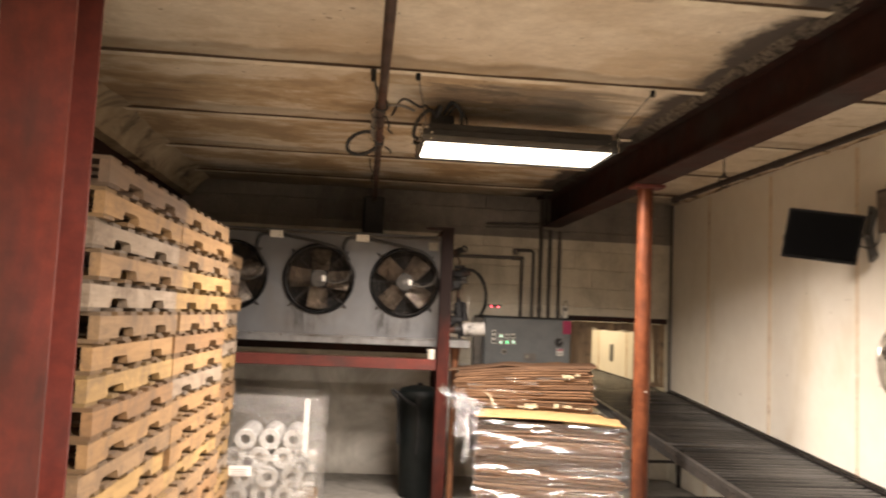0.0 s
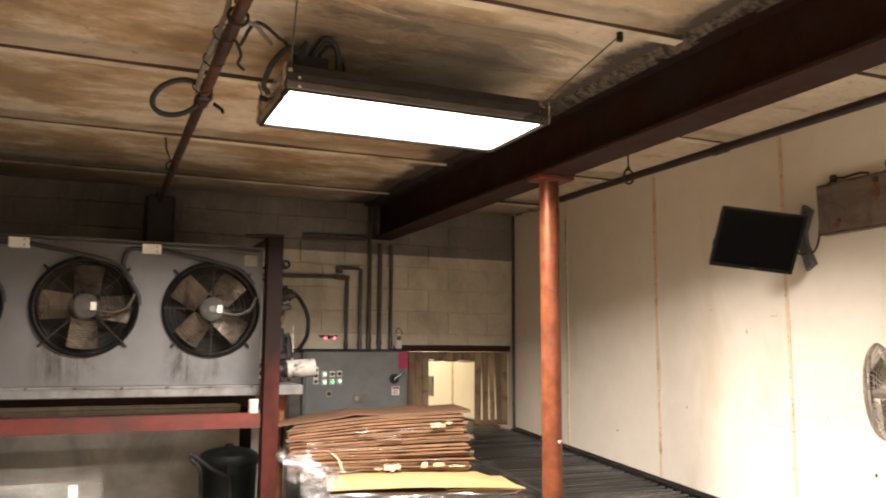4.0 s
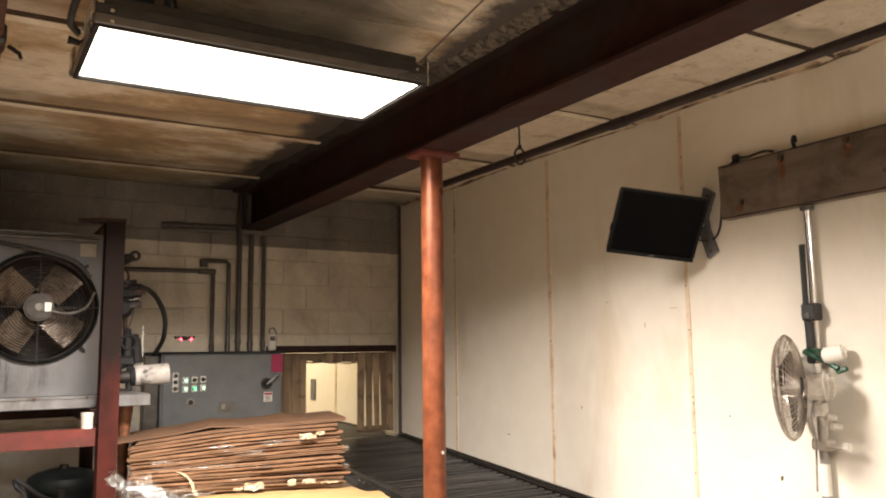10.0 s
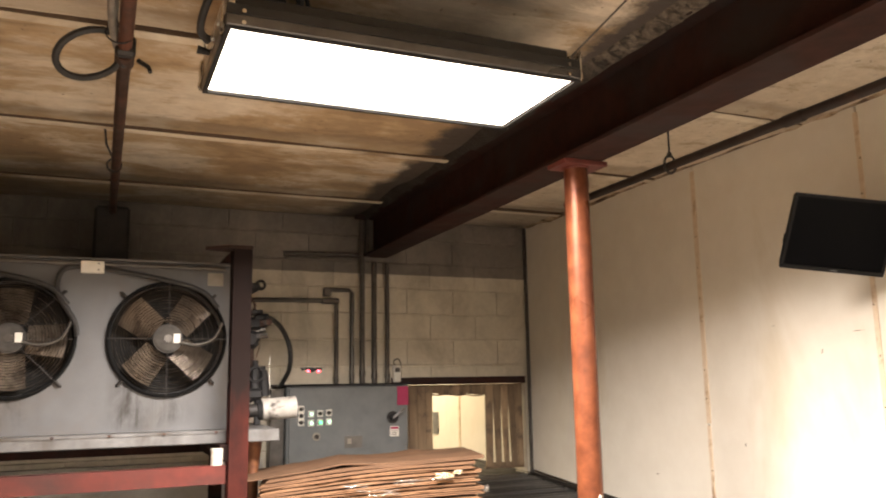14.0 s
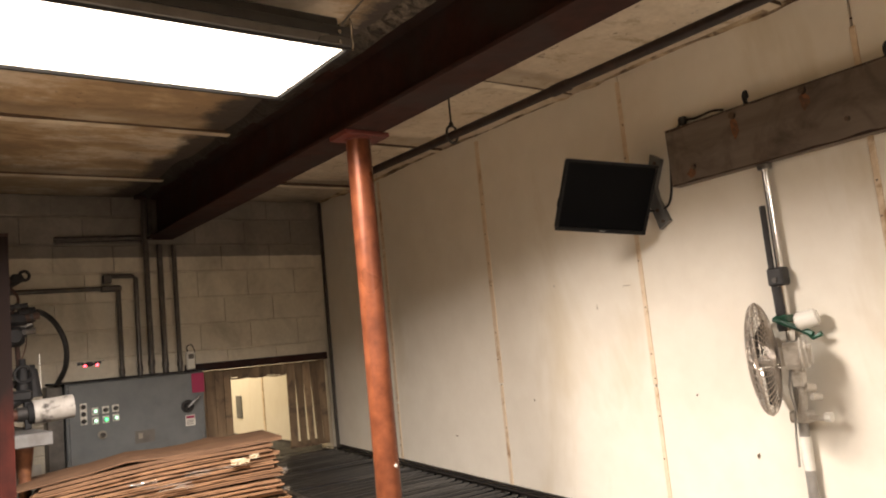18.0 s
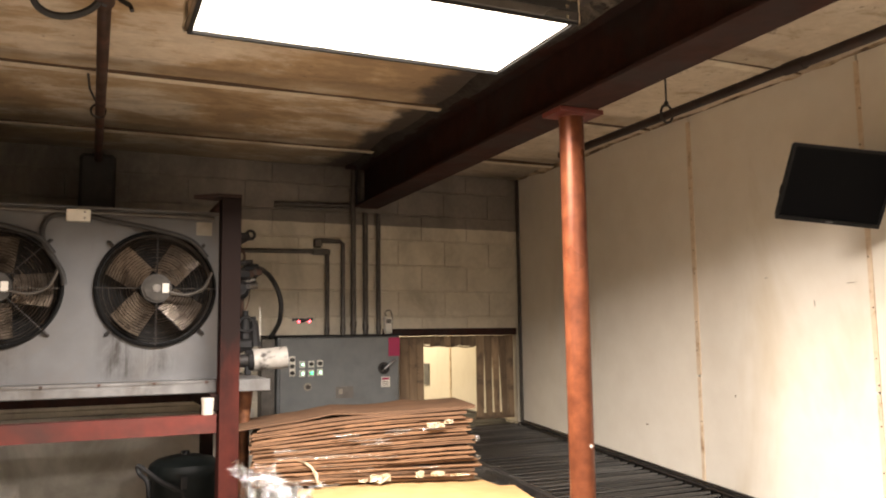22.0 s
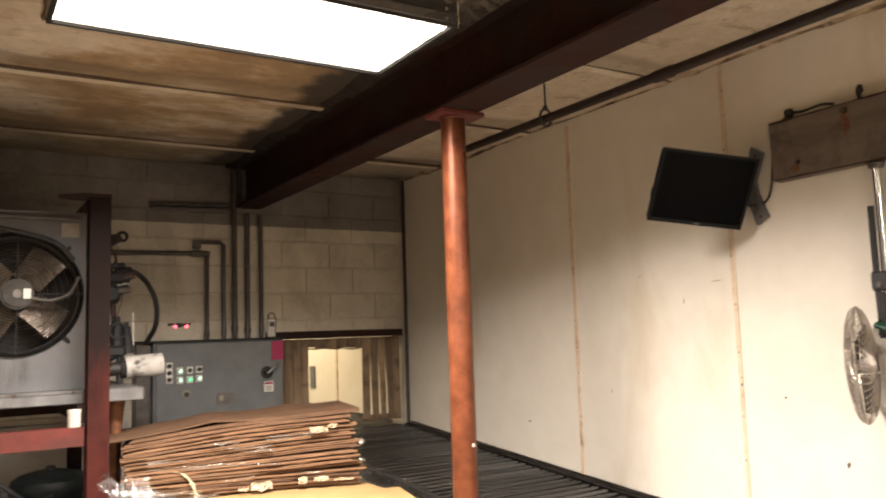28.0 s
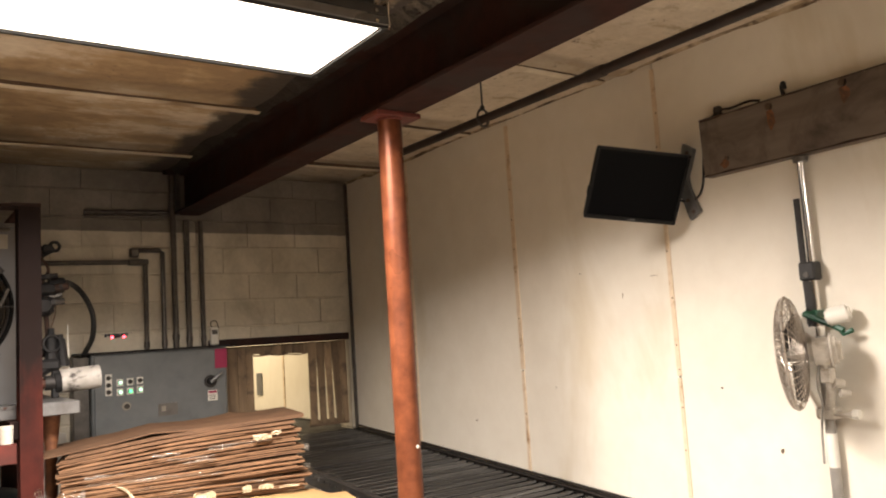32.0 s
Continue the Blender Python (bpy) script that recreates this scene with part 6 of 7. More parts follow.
part("guard_stay", tube([fan_at(0.228 * math.cos(0.14 * k), 1.50, dome(0.228 * math.cos(0.14 * k)) + 0.004) for k in range(12)] , 0.0045, 6), M_CAGE, fan, smooth=True)
part("guard_stay", tube([fan_at(0.228 * math.cos(0.14 * k), 1.50 + math.pi, dome(0.228 * math.cos(0.14 * k)) + 0.004) for k in range(12)] , 0.0045, 6), M_CAGE, fan, smooth=True)
mb = fan_at(0, 0, -0.12)
part("swing_knob", cyl(mb + Vector((0, 0, 0.06)), mb + Vector((0, 0, 0.10)), 0.012, 0.016, seg=12), M_WHITE, fan, smooth=True)
part("neck", tube(curve_points([mb + Vector((0, 0, -0.05)), mb + Vector((0.02, 0.0, -0.12)), mb + Vector((0.05, 0.02, -0.19)), (PX - 0.015, PY - 0.01, 1.265)]), 0.018, 10), M_GRIME, fan, smooth=True)
for dx, dy, dz, rr in ((0.03, -0.02, -0.13, 0.020), (0.045, -0.035, -0.17, 0.016), (0.02, 0.03, -0.10, 0.014)):
    part("joint_knob", cyl(mb + Vector((dx - 0.02, dy, dz)), mb + Vector((dx + 0.015, dy - 0.02, dz - 0.006)), rr, rr * 0.85, seg=12), M_GRIME, fan, smooth=True)
part("power_cord", tube(curve_points([mb + Vector((-0.01, 0.02, -0.05)), mb + Vector((-0.02, 0.03, -0.14)), mb + Vector((0.0, 0.03, -0.22)), (PX - 0.03, PY + 0.02, 1.20), (PX - 0.025, PY + 0.03, 1.05)]), 0.005, 6), M_GREY, fan, smooth=True)
part("yoke", box(mb.x - 0.012, mb.x + 0.03, mb.y - 0.025, mb.y + 0.025, mb.z - 0.13, mb.z - 0.065, 0.006), M_GRIME, fan)
part("pole_clamp", box(PX - 0.045, PX + 0.026, PY - 0.05, PY + 0.035, 1.235, 1.285, 0.008), M_GRIME, fan)
part("wing_screw", tube([(PX - 0.04, PY - 0.05, 1.26), (PX - 0.045, PY - 0.11, 1.258), (PX - 0.045, PY - 0.135, 1.262)], 0.011, 8), M_GRIME, fan)
part("knob", cyl((PX - 0.045, PY - 0.13, 1.262), (PX - 0.045, PY - 0.155, 1.262), 0.020, seg=10), M_WHITE, fan, smooth=True)

clip = thing("clip_lamp", (3.43, 4.43, 1.62), "small white spot head on a dark green clamp, unlit", "clip lamp")
M_GREENP = surface("dark_green_paint", (0.02, 0.10, 0.055), (0.014, 0.07, 0.04), 20, 0.4, 0.05)
part("clamp_arm", tube([(PX - 0.03, PY + 0.045, 1.675), (PX - 0.035, PY - 0.005, 1.655), (PX - 0.04, PY - 0.075, 1.625), (PX - 0.04, PY - 0.125, 1.60)], 0.013, 8), M_GREENP, clip, "dark green clamp", smooth=True)
part("clamp_arm", tube([(PX - 0.03, PY - 0.075, 1.64), (PX - 0.03, PY - 0.12, 1.585), (PX - 0.025, PY - 0.155, 1.60)], 0.011, 8), M_GREENP, clip, smooth=True)
part("clamp_jaw", box(PX - 0.04, PX + 0.025, PY - 0.02, PY + 0.04, 1.655, 1.69, 0.006), M_GREENP, clip)
bm = cyl((PX - 0.055, PY - 0.065, 1.652), (PX - 0.02, PY - 0.150, 1.672), 0.038, 0.036, seg=22)
bmesh.ops.bevel(bm, geom=[e for e in bm.edges if e.calc_face_angle(0) > 1], offset=0.010, segments=2, affect="EDGES")
part("lamp_head", bm, M_WHITE, clip, "white lamp head", smooth=True)

# ---- paper sheet with three tray pictures ----
sheet = thing("paper_sheet", (3.4775, 3.61, 1.385), "white printed sheet with three grey tray pictures taped to the wall", "poster")
M_PAPER = plain("white_paper", (0.80, 0.78, 0.74), 0.6)
M_PRINT = plain("grey_print", (0.13, 0.115, 0.115), 0.6)
M_PRINTC = plain("mid_grey_print", (0.235, 0.205, 0.20), 0.6)
M_CURL = surface("torn_brown_tape_edge", (0.30, 0.245, 0.19), (0.15, 0.12, 0.095), 40, 0.8, 0.2)
ring = [(3.61 + 0.1165 * a + 0.004 * noise.noise((a * 3, b * 3, 1.7)), 1.532 + 0.1515 * b + 0.006 * noise.noise((a * 4, b * 4, 5.1))) for a, b in [(-1 + i / 5, -1) for i in range(10)] + [(1, -1 + i / 6) for i in range(12)] + [(1 - i / 5, 1) for i in range(10)] + [(-1, 1 - i / 6) for i in range(12)]]
part("torn_edge", extruded(ring, "x", 3.4787, 3.4798), M_CURL, sheet, "torn brown tape round the sheet")
M_PRINTB = plain("pale_print", (0.42, 0.40, 0.40), 0.6)
part("paper", extruded([(3.500, 1.388), (3.722, 1.386), (3.720, 1.678), (3.655, 1.682), (3.560, 1.676), (3.498, 1.672)], "x", 3.4765, 3.4785), M_PAPER, sheet)
for z in (1.637, 1.510, 1.433):
    part("tray_picture", extruded([(3.70, z + 0.012), (3.628, z - 0.030), (3.535, z - 0.012), (3.522, z + 0.010), (3.60, z + 0.030)], "x", 3.4752, 3.4762), M_PRINT, sheet, "printed grey tray")
    part("tray_rim", extruded([(3.692, z + 0.012), (3.626, z - 0.012), (3.540, z + 0.004), (3.600, z + 0.026)], "x", 3.4744, 3.475), M_PRINTC, sheet)
for z, a, b in ((1.592, 3.54, 3.68), (1.578, 3.56, 3.66), (1.563, 3.53, 3.69), (1.549, 3.57, 3.65)):
    part("text_bar", box(3.4752, 3.4762, a, b, z - 0.003, z + 0.003), M_PRINTB, sheet)


# ---- stacks of flattened cartons ----
def sheet_mesh(origin, ux, uy, width, depth, z, thick, droop, seed, n=12, m=6, bm=None):
    """One flattened carton: a thin bent board with a slightly ragged edge."""
    bm = bm or bmesh.new()
    top, low = [], []
    for j in range(m + 1):
        rt, rl = [], []
        for i in range(n + 1):
            s, d = i / n, j / m
            edge = (0.008 * noise.noise((seed * 3.1, s * 9, 1)) + 0.005 * noise.noise((seed * 5.3, s * 27, 2))) if j == 0 else 0
            p = Vector(origin) + ux * (s * width) + uy * (d * depth + edge)
            h = z + droop(s, d) + 0.0032 * noise.noise((seed * 1.7, s * 4, d * 3))
            rt.append(bm.verts.new((p.x, p.y, h + thick)))
            rl.append(bm.verts.new((p.x, p.y, h)))
        top.append(rt)
        low.append(rl)
    for j in range(m):
        for i in range(n):
            bm.faces.new((top[j][i], top[j][i + 1], top[j + 1][i + 1], top[j + 1][i]))
            bm.faces.new((low[j][i], low[j + 1][i], low[j + 1][i + 1], low[j][i + 1]))
    for i in range(n):
        bm.faces.new((top[0][i], low[0][i], low[0][i + 1], top[0][i + 1]))
        bm.faces.new((top[m][i], top[m][i + 1], low[m][i + 1], low[m][i]))
    for j in range(m):
        bm.faces.new((top[j][0], top[j + 1][0], low[j + 1][0], low[j][0]))
        bm.faces.new((top[j][n], low[j][n], low[j + 1][n], top[j + 1][n]))
    return bm


rnd = random.Random(7)
M_CARDIN = surface("corrugated_edge", (0.148, 0.077, 0.037), (0.07, 0.036, 0.018), 40, 0.85, 0.3, stretch=(1, 1, 3), vary=0.30)
M_CARDPALE = surface("pale_new_cardboard", (0.19, 0.10, 0.049), (0.135, 0.070, 0.034), 12, 0.75, 0.12, stretch=(0.5, 1, 3), vary=0.15)
ang = math.radians(-13.5)
ux, uy = Vector((math.cos(ang), math.sin(ang), 0)), Vector((-math.sin(ang), math.cos(ang), 0))
upper = thing("carton_stack", (1.45, 6.9, 0.955), "stack of brown flattened cartons with film scraps, sagging at one end", "carton stack", "flattened cartons")
N = 17
z = 0.943
lead, slip = 0.0, 0.0
for k in range(N):
    f = k / (N - 1)
    if k % 4 == 0:
        lead, slip = rnd.uniform(-0.022, 0.016), rnd.uniform(-0.02, 0.03)
        z += 0.003

    def droop(s, d, f=f, k=k):
        return (0.022 * f) * math.sin(min(1, s * 1.25) * math.pi * 0.5) + 0.058 * f * s - 0.012 * f * (1 - s) ** 3 - 0.006 * d + 0.003 * math.sin(5 * s + 1.7 * (k // 4))

    turn = math.radians(rnd.uniform(-0.9, 0.9))
    tx, ty = ux * math.cos(turn) + uy * math.sin(turn), uy * math.cos(turn) - ux * math.sin(turn)
    o = Vector((0.90, 6.845, 0)) - uy * (0.05 * (1 - f) + lead + rnd.uniform(-0.010, 0.010)) + ux * (slip + rnd.uniform(-0.012, 0.018))
    width = 1.160 + rnd.uniform(-0.04, 0.02)
    low_ply, high_ply = rnd.uniform(0.0058, 0.0073), rnd.uniform(0.0058, 0.0073)
    bm = sheet_mesh(o, tx, ty, width, 0.62, z, low_ply, droop, k + 1, 26, 4)
    sheet_mesh(o + ty * rnd.uniform(-0.007, 0.007) + tx * rnd.uniform(-0.01, 0.02), tx, ty, width - rnd.uniform(0.0, 0.03), 0.62, z + low_ply + rnd.uniform(0.0004, 0.0015), high_ply, droop, k + 40, 26, 4, bm)
    part("carton", bm, (M_CARD, M_CARDIN, M_CARD, M_CARDPALE)[rnd.randrange(4)], upper)
    z += 0.0163 + rnd.uniform(-0.0012, 0.0012)
topz = z


def droop_top(s, d):
    return 0.022 * math.sin(min(1, s * 1.25) * math.pi * 0.5) + 0.060 * s + 0.022 * max(0.0, 1 - abs(s - 0.40) / 0.16) - 0.012 * max(0, 0.2 - s) / 0.2 + 0.014 * max(0.0, 1 - abs(s - 0.74) / 0.07) * d


part("top_carton", sheet_mesh(Vector((0.815, 6.93, 0)), ux, uy, 1.27, 0.58, topz - 0.012, 0.006, droop_top, 90, 20, 6), M_CARD, upper, "buckled top carton")


def ribbon(points, width, side, material, name, parent, label):
    bm = bmesh.new()
    pts = curve_points(points, 5)
    rows = []
    for i, p in enumerate(pts):
        w = width * (0.75 + 0.35 * noise.noise((i * 0.4, width * 50, 2)))
        rows.append([bm.verts.new(p - side * w / 2), bm.verts.new(p + Vector((0, -0.004, 0))), bm.verts.new(p + side * w / 2)])
    for a, b in zip(rows, rows[1:]):
        for j in range(2):
            bm.faces.new((a[j], a[j + 1], b[j + 1], b[j]))
    bmesh.ops.solidify(bm, geom=bm.faces[:], thickness=0.0012)
    return part(name, bm, material, parent, label, smooth=True)


M_FILMW = film_material("milky_film", 0.16, 0.05)
M_WRAP = film_material("tight_load_film", 0.13, 0.004, 3.0, 0.15, 0.35)
M_CLOUD = film_material("cloudy_roll_film", 0.14, 0.075)
M_STREAK = film_material("film_glint_streak", 0.34, 0.12)
M_SHRED = film_material("crumpled_film_shred", 0.20, 0.035)
M_TAPE = surface("yellowed_paper_tape", (0.66, 0.58, 0.42), (0.58, 0.48, 0.32), 20, 0.6, 0.1)


def on_front(s, zz, out=0.02):
    p = Vector((0.90, 6.845, 0)) + ux * (s * 1.165) - uy * (out + 0.05 * (1 - (zz - 0.957) / 0.28))
    return Vector((p.x, p.y, zz))


ribbon([on_front(0.19, 1.075), on_front(0.225, 1.06), on_front(0.26, 1.02), on_front(0.275, 0.97), on_front(0.29, 0.945)], 0.028, ux, M_TAPE, "paper_strip", upper, "hanging yellowed paper strip")


def scrap(s, zz, w, h, seed, material, name, label, thick=0.0012):
    """A torn, crumpled flake hanging on the front of the stack."""
    bm = bmesh.new()
    grid = []
    for a in range(7):
        row = []
        for b in range(4):
            u, v = a / 6 - 0.5, b / 3 - 0.5
            taper = 1 - 0.55 * abs(u) * (1 + noise.noise((seed, u * 3, 1)))
            p = on_front(s + w * u / 1.165, zz + h * v * taper + 0.010 * noise.noise((seed, u * 4, 5)), 0.030 + 0.014 * noise.noise((seed * 2.1, a * 0.9, b * 0.8)))
            row.append(bm.verts.new(p))
        grid.append(row)
    for a in range(6):
        for b in range(3):
            bm.faces.new((grid[a][b], grid[a + 1][b], grid[a + 1][b + 1], grid[a][b + 1]))
    bmesh.ops.solidify(bm, geom=bm.faces[:], thickness=thick)
    return part(name, bm, material, upper, label)


for n, (s, zz, w, h) in enumerate(((0.80, 1.228, 0.095, 0.030), (0.86, 1.240, 0.05, 0.022), (0.545, 0.975, 0.105, 0.042), (0.72, 0.985, 0.045, 0.040), (0.80, 0.985, 0.075, 0.026), (0.90, 0.975, 0.10, 0.012), (0.47, 0.965, 0.05, 0.014))):
    scrap(s, zz, w, h, n + 3.3, M_TAPE, "paper_scrap", "torn pale paper scrap")
# film strips whose milky white stands in for bright highlights between the cartons
for n, (s, zz, w, h) in enumerate(((0.16, 1.125, 0.17, 0.014), (0.27, 1.088, 0.42, 0.013), (0.50, 1.165, 0.22, 0.010), (0.53, 1.145, 0.16, 0.012), (0.50, 1.085, 0.10, 0.014), (0.33, 1.045, 0.10, 0.010), (0.58, 1.075, 0.12, 0.008), (0.45, 1.02, 0.16, 0.010), (0.22, 0.975, 0.20, 0.016),
                                   (0.70, 1.21, 0.30, 0.010), (0.985, 1.15, 0.03, 0.035), (0.985, 1.06, 0.03, 0.02), (0.62, 1.195, 0.12, 0.012), (0.40, 1.19, 0.13, 0.018), (0.75, 1.02, 0.14, 0.008), (0.30, 0.955, 0.16, 0.012))):
    scrap(s, zz, w, h, n + 31.7, M_STREAK, "film_strip", "strip of clear film, milky white for its highlights")

# wrapped load below it
ang2 = math.radians(-14)
vx, vy = Vector((math.cos(ang2), math.sin(ang2), 0)), Vector((-math.sin(ang2), math.cos(ang2), 0))
base = Vector((1.0, 6.25, 0))
load = thing("wrapped_carton_load", (1.69, 6.67, 0.14), "film-wrapped load of flattened cartons under a yellow sheet", "carton load", "flattened cartons")
z = 0.142
k = 0
lead = 0.0
while z < 0.895:
    th = rnd.choice((0.010, 0.012, 0.014, 0.020))
    if k % 5 == 0:
        lead = rnd.uniform(-0.01, 0.075)
        z += rnd.choice((0.0, 0.010, 0.022))
    o = base + vx * rnd.uniform(-0.02, 0.025) + vy * (rnd.uniform(-0.008, 0.012) + lead)
    w = 1.13 + rnd.uniform(-0.04, 0.03)
    sag = rnd.uniform(0.0, 0.007)
    bm = sheet_mesh(o, vx, vy, w, 1.10, z, th, lambda s, d: 0.004 * math.sin(7 * s + k) - sag * (2 * s - 1) ** 2, 100 + k, 10, 4)
    for v in bm.verts:
        along, deep = (v.co - base).dot(vx), (v.co - base).dot(vy)
        if along > 0.85 and deep > 0:
            v.co -= vx * (along - 0.85) * min(1, deep / 0.62) * 0.95
    part("carton", bm, (M_CARD, M_CARDIN, M_CARD)[(k // 2) % 3], load)
    z += th + 0.0045
    k += 1
# the yellow sheet hangs over the front, a second one lies under its end
bm = sheet_mesh(base - vy * 0.012 - vx * 0.02, vx, vy, 1.14, 0.62, 0.921, 0.007, lambda s, d: 0.012 * math.sin(s * 3.1) - 0.012 * s * s, 300, 16, 4)
for v in bm.verts:
    along = (v.co - base).dot(vx)
    deep = (v.co - base).dot(vy)
    if along > 0.95 and deep > 0:
        v.co -= vx * (along - 0.95) * min(1, deep / 0.62) * 0.9
part("top_sheet", bm, M_CARDTOP, load, "fresh yellow top sheet")
part("under_sheet", sheet_mesh(base + vx * 0.66 + vy * 0.002, vx, vy, 0.44, 0.5, 0.908, 0.006, lambda s, d: -0.006 * s, 301, 8, 4), M_CARDTOP, load, "second yellow sheet")
for a, b, c in ((0.10, 0.16, 0.055), (0.42, 0.46, 0.09), (0.06, 0.10, 0.10)):
    p, q = base + vx * a + vy * c, base + vx * b + vy * (c + 0.004)
    part("slot_mark", tube([Vector((p.x, p.y, 0.9405)), Vector((q.x, q.y, 0.9415))], 0.0016, 4), M_CARDIN, load)


def wrap(o, ax, ay, w, d, z0, z1, off, rough, seed, nu=46, nz=26):
    """Film round a load: a wrinkled skin a little off its sides."""
    bm = bmesh.new()
    ring = []
    per = 2 * (w + d)
    for j in range(nz + 1):
        row = []
        zz = z0 + (z1 - z0) * j / nz
        for i in range(nu * 2):
            q = per * i / (nu * 2)
            if q < w:
                p, nn = o + ax * q, -ay
            elif q < w + d:
                p, nn = o + ax * w + ay * (q - w), ax
            elif q < 2 * w + d:
                p, nn = o + ax * (2 * w + d - q) + ay * d, ay
            else:
                p, nn = o + ay * (per - q), -ax
            push = off + rough * 1.3 * noise.noise((q * 1.6, zz * 11 + q * 1.5, seed)) + rough * 0.55 * noise.noise((q * 4, zz * 30 - q * 5, seed + 3)) + rough * 0.22 * noise.noise((q * 11, zz * 62 + q * 9, seed + 9))
            p = p + nn * push
            row.append(bm.verts.new((p.x, p.y, zz + 0.01 * noise.noise((q * 3, j, seed)))))
        ring.append(row)
    m = nu * 2
    for j in range(nz):
        for i in range(m):
            bm.faces.new((ring[j][i], ring[j][(i + 1) % m], ring[j + 1][(i + 1) % m], ring[j + 1][i]))
    return bm


part("stretch_film", wrap(base - vx * 0.025 - vy * 0.02, vx, vy, 1.19, 1.16, 0.15, 0.905, 0.016, 0.026, 5, 70, 84), M_WRAP, load, "clear wrinkled stretch film", smooth=True)
for pts, wide in (
        (((0.865, 6.40, 1.075), (0.90, 6.34, 1.03), (0.93, 6.27, 0.95), (0.915, 6.25, 0.82), (0.925, 6.25, 0.70), (0.91, 6.25, 0.58)), 0.085),
        (((0.80, 6.36, 1.07), (0.86, 6.33, 1.05), (0.93, 6.29, 1.02), (1.00, 6.26, 0.985), (1.06, 6.235, 0.96)), 0.060),
        (((0.88, 6.36, 1.12), (0.90, 6.33, 1.04), (0.95, 6.27, 0.98), (0.985, 6.24, 0.90), (0.96, 6.235, 0.80)), 0.075),
        (((0.97, 6.25, 1.00), (1.02, 6.23, 0.99), (1.045, 6.225, 0.955), (1.01, 6.22, 0.93), (0.975, 6.225, 0.95)), 0.028),
        (((0.945, 6.24, 0.92), (0.955, 6.235, 0.80), (0.935, 6.24, 0.66), (0.945, 6.235, 0.45)), 0.030)):
    ribbon([Vector(p) for p in pts], wide, Vector((0.75, -0.2, 0.6)).normalized(), M_FILMW, "film_tail", load, "loose tail of clear film")


def crumple(centre, a, b, w, h, seed, n=15, m=13):
    """A wad of loose film: a sheet gathered into sharp random folds."""
    bm = bmesh.new()
    grid = []
    for i in range(n + 1):
        row = []
        for j in range(m + 1):
            u, v = i / n - 0.5, j / m - 0.5
            q = Vector(centre) + a * (w * u) + b * (h * v)
            k = 0.055
            q += Vector((k * noise.noise((u * 5 + seed, v * 5, 1)), k * noise.noise((u * 5, v * 5 + seed, 4)), 0.7 * k * noise.noise((u * 6, v * 6, seed + 7))))
            q += 0.35 * Vector((k * noise.noise((u * 15 + seed, v * 15, 2)), k * noise.noise((u * 15, v * 15 + seed, 5)), k * noise.noise((u * 15, v * 15, seed + 8))))
            row.append(bm.verts.new(q))
        grid.append(row)
    for i in range(n):
        for j in range(m):
            bm.faces.new((grid[i][j], grid[i + 1][j], grid[i + 1][j + 1], grid[i][j + 1]))
    return bm


for centre, a, b, w, h, seed in (((0.86, 6.30, 1.035), (0.8, -0.3, -0.45), (0.3, -0.2, 0.9), 0.20, 0.16, 1.3), ((0.94, 6.25, 0.985), (0.9, -0.2, -0.1), (0.1, -0.3, 0.9), 0.20, 0.10, 4.1), ((0.885, 6.27, 0.90), (0.6, -0.3, 0.1), (0.05, -0.1, 1.0), 0.09, 0.26, 7.9), ((0.78, 6.33, 1.085), (0.8, -0.2, -0.5), (0.3, 0.1, 0.5), 0.16, 0.05, 9.2)):
    part("film_wad", crumple(centre, Vector(a).normalized(), Vector(b).normalized(), w, h, seed), M_SHRED, load, "crumpled wad of clear film")
low = copy_thing(first, Matrix.Identity(4))
low.matrix_basis = pose(1.69, 6.675, 0.0005, 0, 0, -14) @ Matrix.Diagonal((1.12, 0.92, 1.14, 1))
tagged(low, "wooden pallet under the wrapped carton load", "pallet", "load pallets")

# ---- wrapped white rolls ----
rolls = thing("wrapped_roll_load", (-0.6, 6.95, 0.14), "film-wrapped load of white rolls on a pallet", "roll load")
M_ROLL = surface("white_plastic_roll", (0.56, 0.55, 0.52), (0.48, 0.47, 0.45), 25, 0.4, 0.05)


def roll_mesh(cx, cz, y0, y1, r, h):
    bm = bmesh.new()
    n = 26
    prof = ((r, y0 + 0.006), (r - 0.006, y0), (h + 0.004, y0), (h, y0 + 0.004), (h, y1), (r, y1))
    rings = [[bm.verts.new((cx + q * math.cos(6.2832 * i / n), y, cz + q * math.sin(6.2832 * i / n))) for q, y in prof] for i in range(n)]
    for i in range(n):
        a, b = rings[i], rings[(i + 1) % n]
        for k in range(len(prof)):
            bm.faces.new((a[k], a[(k + 1) % len(prof)], b[(k + 1) % len(prof)], b[k]))
    return bm


for row in range(4):
    for c in range(3):
        x = -0.785 + 0.190 * c + (0.045 if row % 2 else 0) - (0.03 if row == 2 else 0)
        part("roll", roll_mesh(x - 0.065, 0.186 + 0.148 * row, 6.72 + rnd.uniform(-0.02, 0.02), 7.2, 0.086, 0.036), M_ROLL, rolls, smooth=True)
part("wrap_film", wrap(Vector((-0.915, 6.66, 0)), Vector((1, 0, 0)), Vector((0, 1, 0)), 0.735, 0.58, 0.145, 0.99, 0.012, 0.016, 11, 40, 34), M_CLOUD, rolls, "clear wrinkled film", smooth=True)
part("white_strip", box(-0.345, -0.300, 6.632, 6.636, 0.42, 0.975), M_ROLL, rolls, "white band down the film")
M_MILK = film_material("milky_slack_film", 0.16, 0.33, 2.5, 0.2, 0.6)
bm = bmesh.new()
grid = []
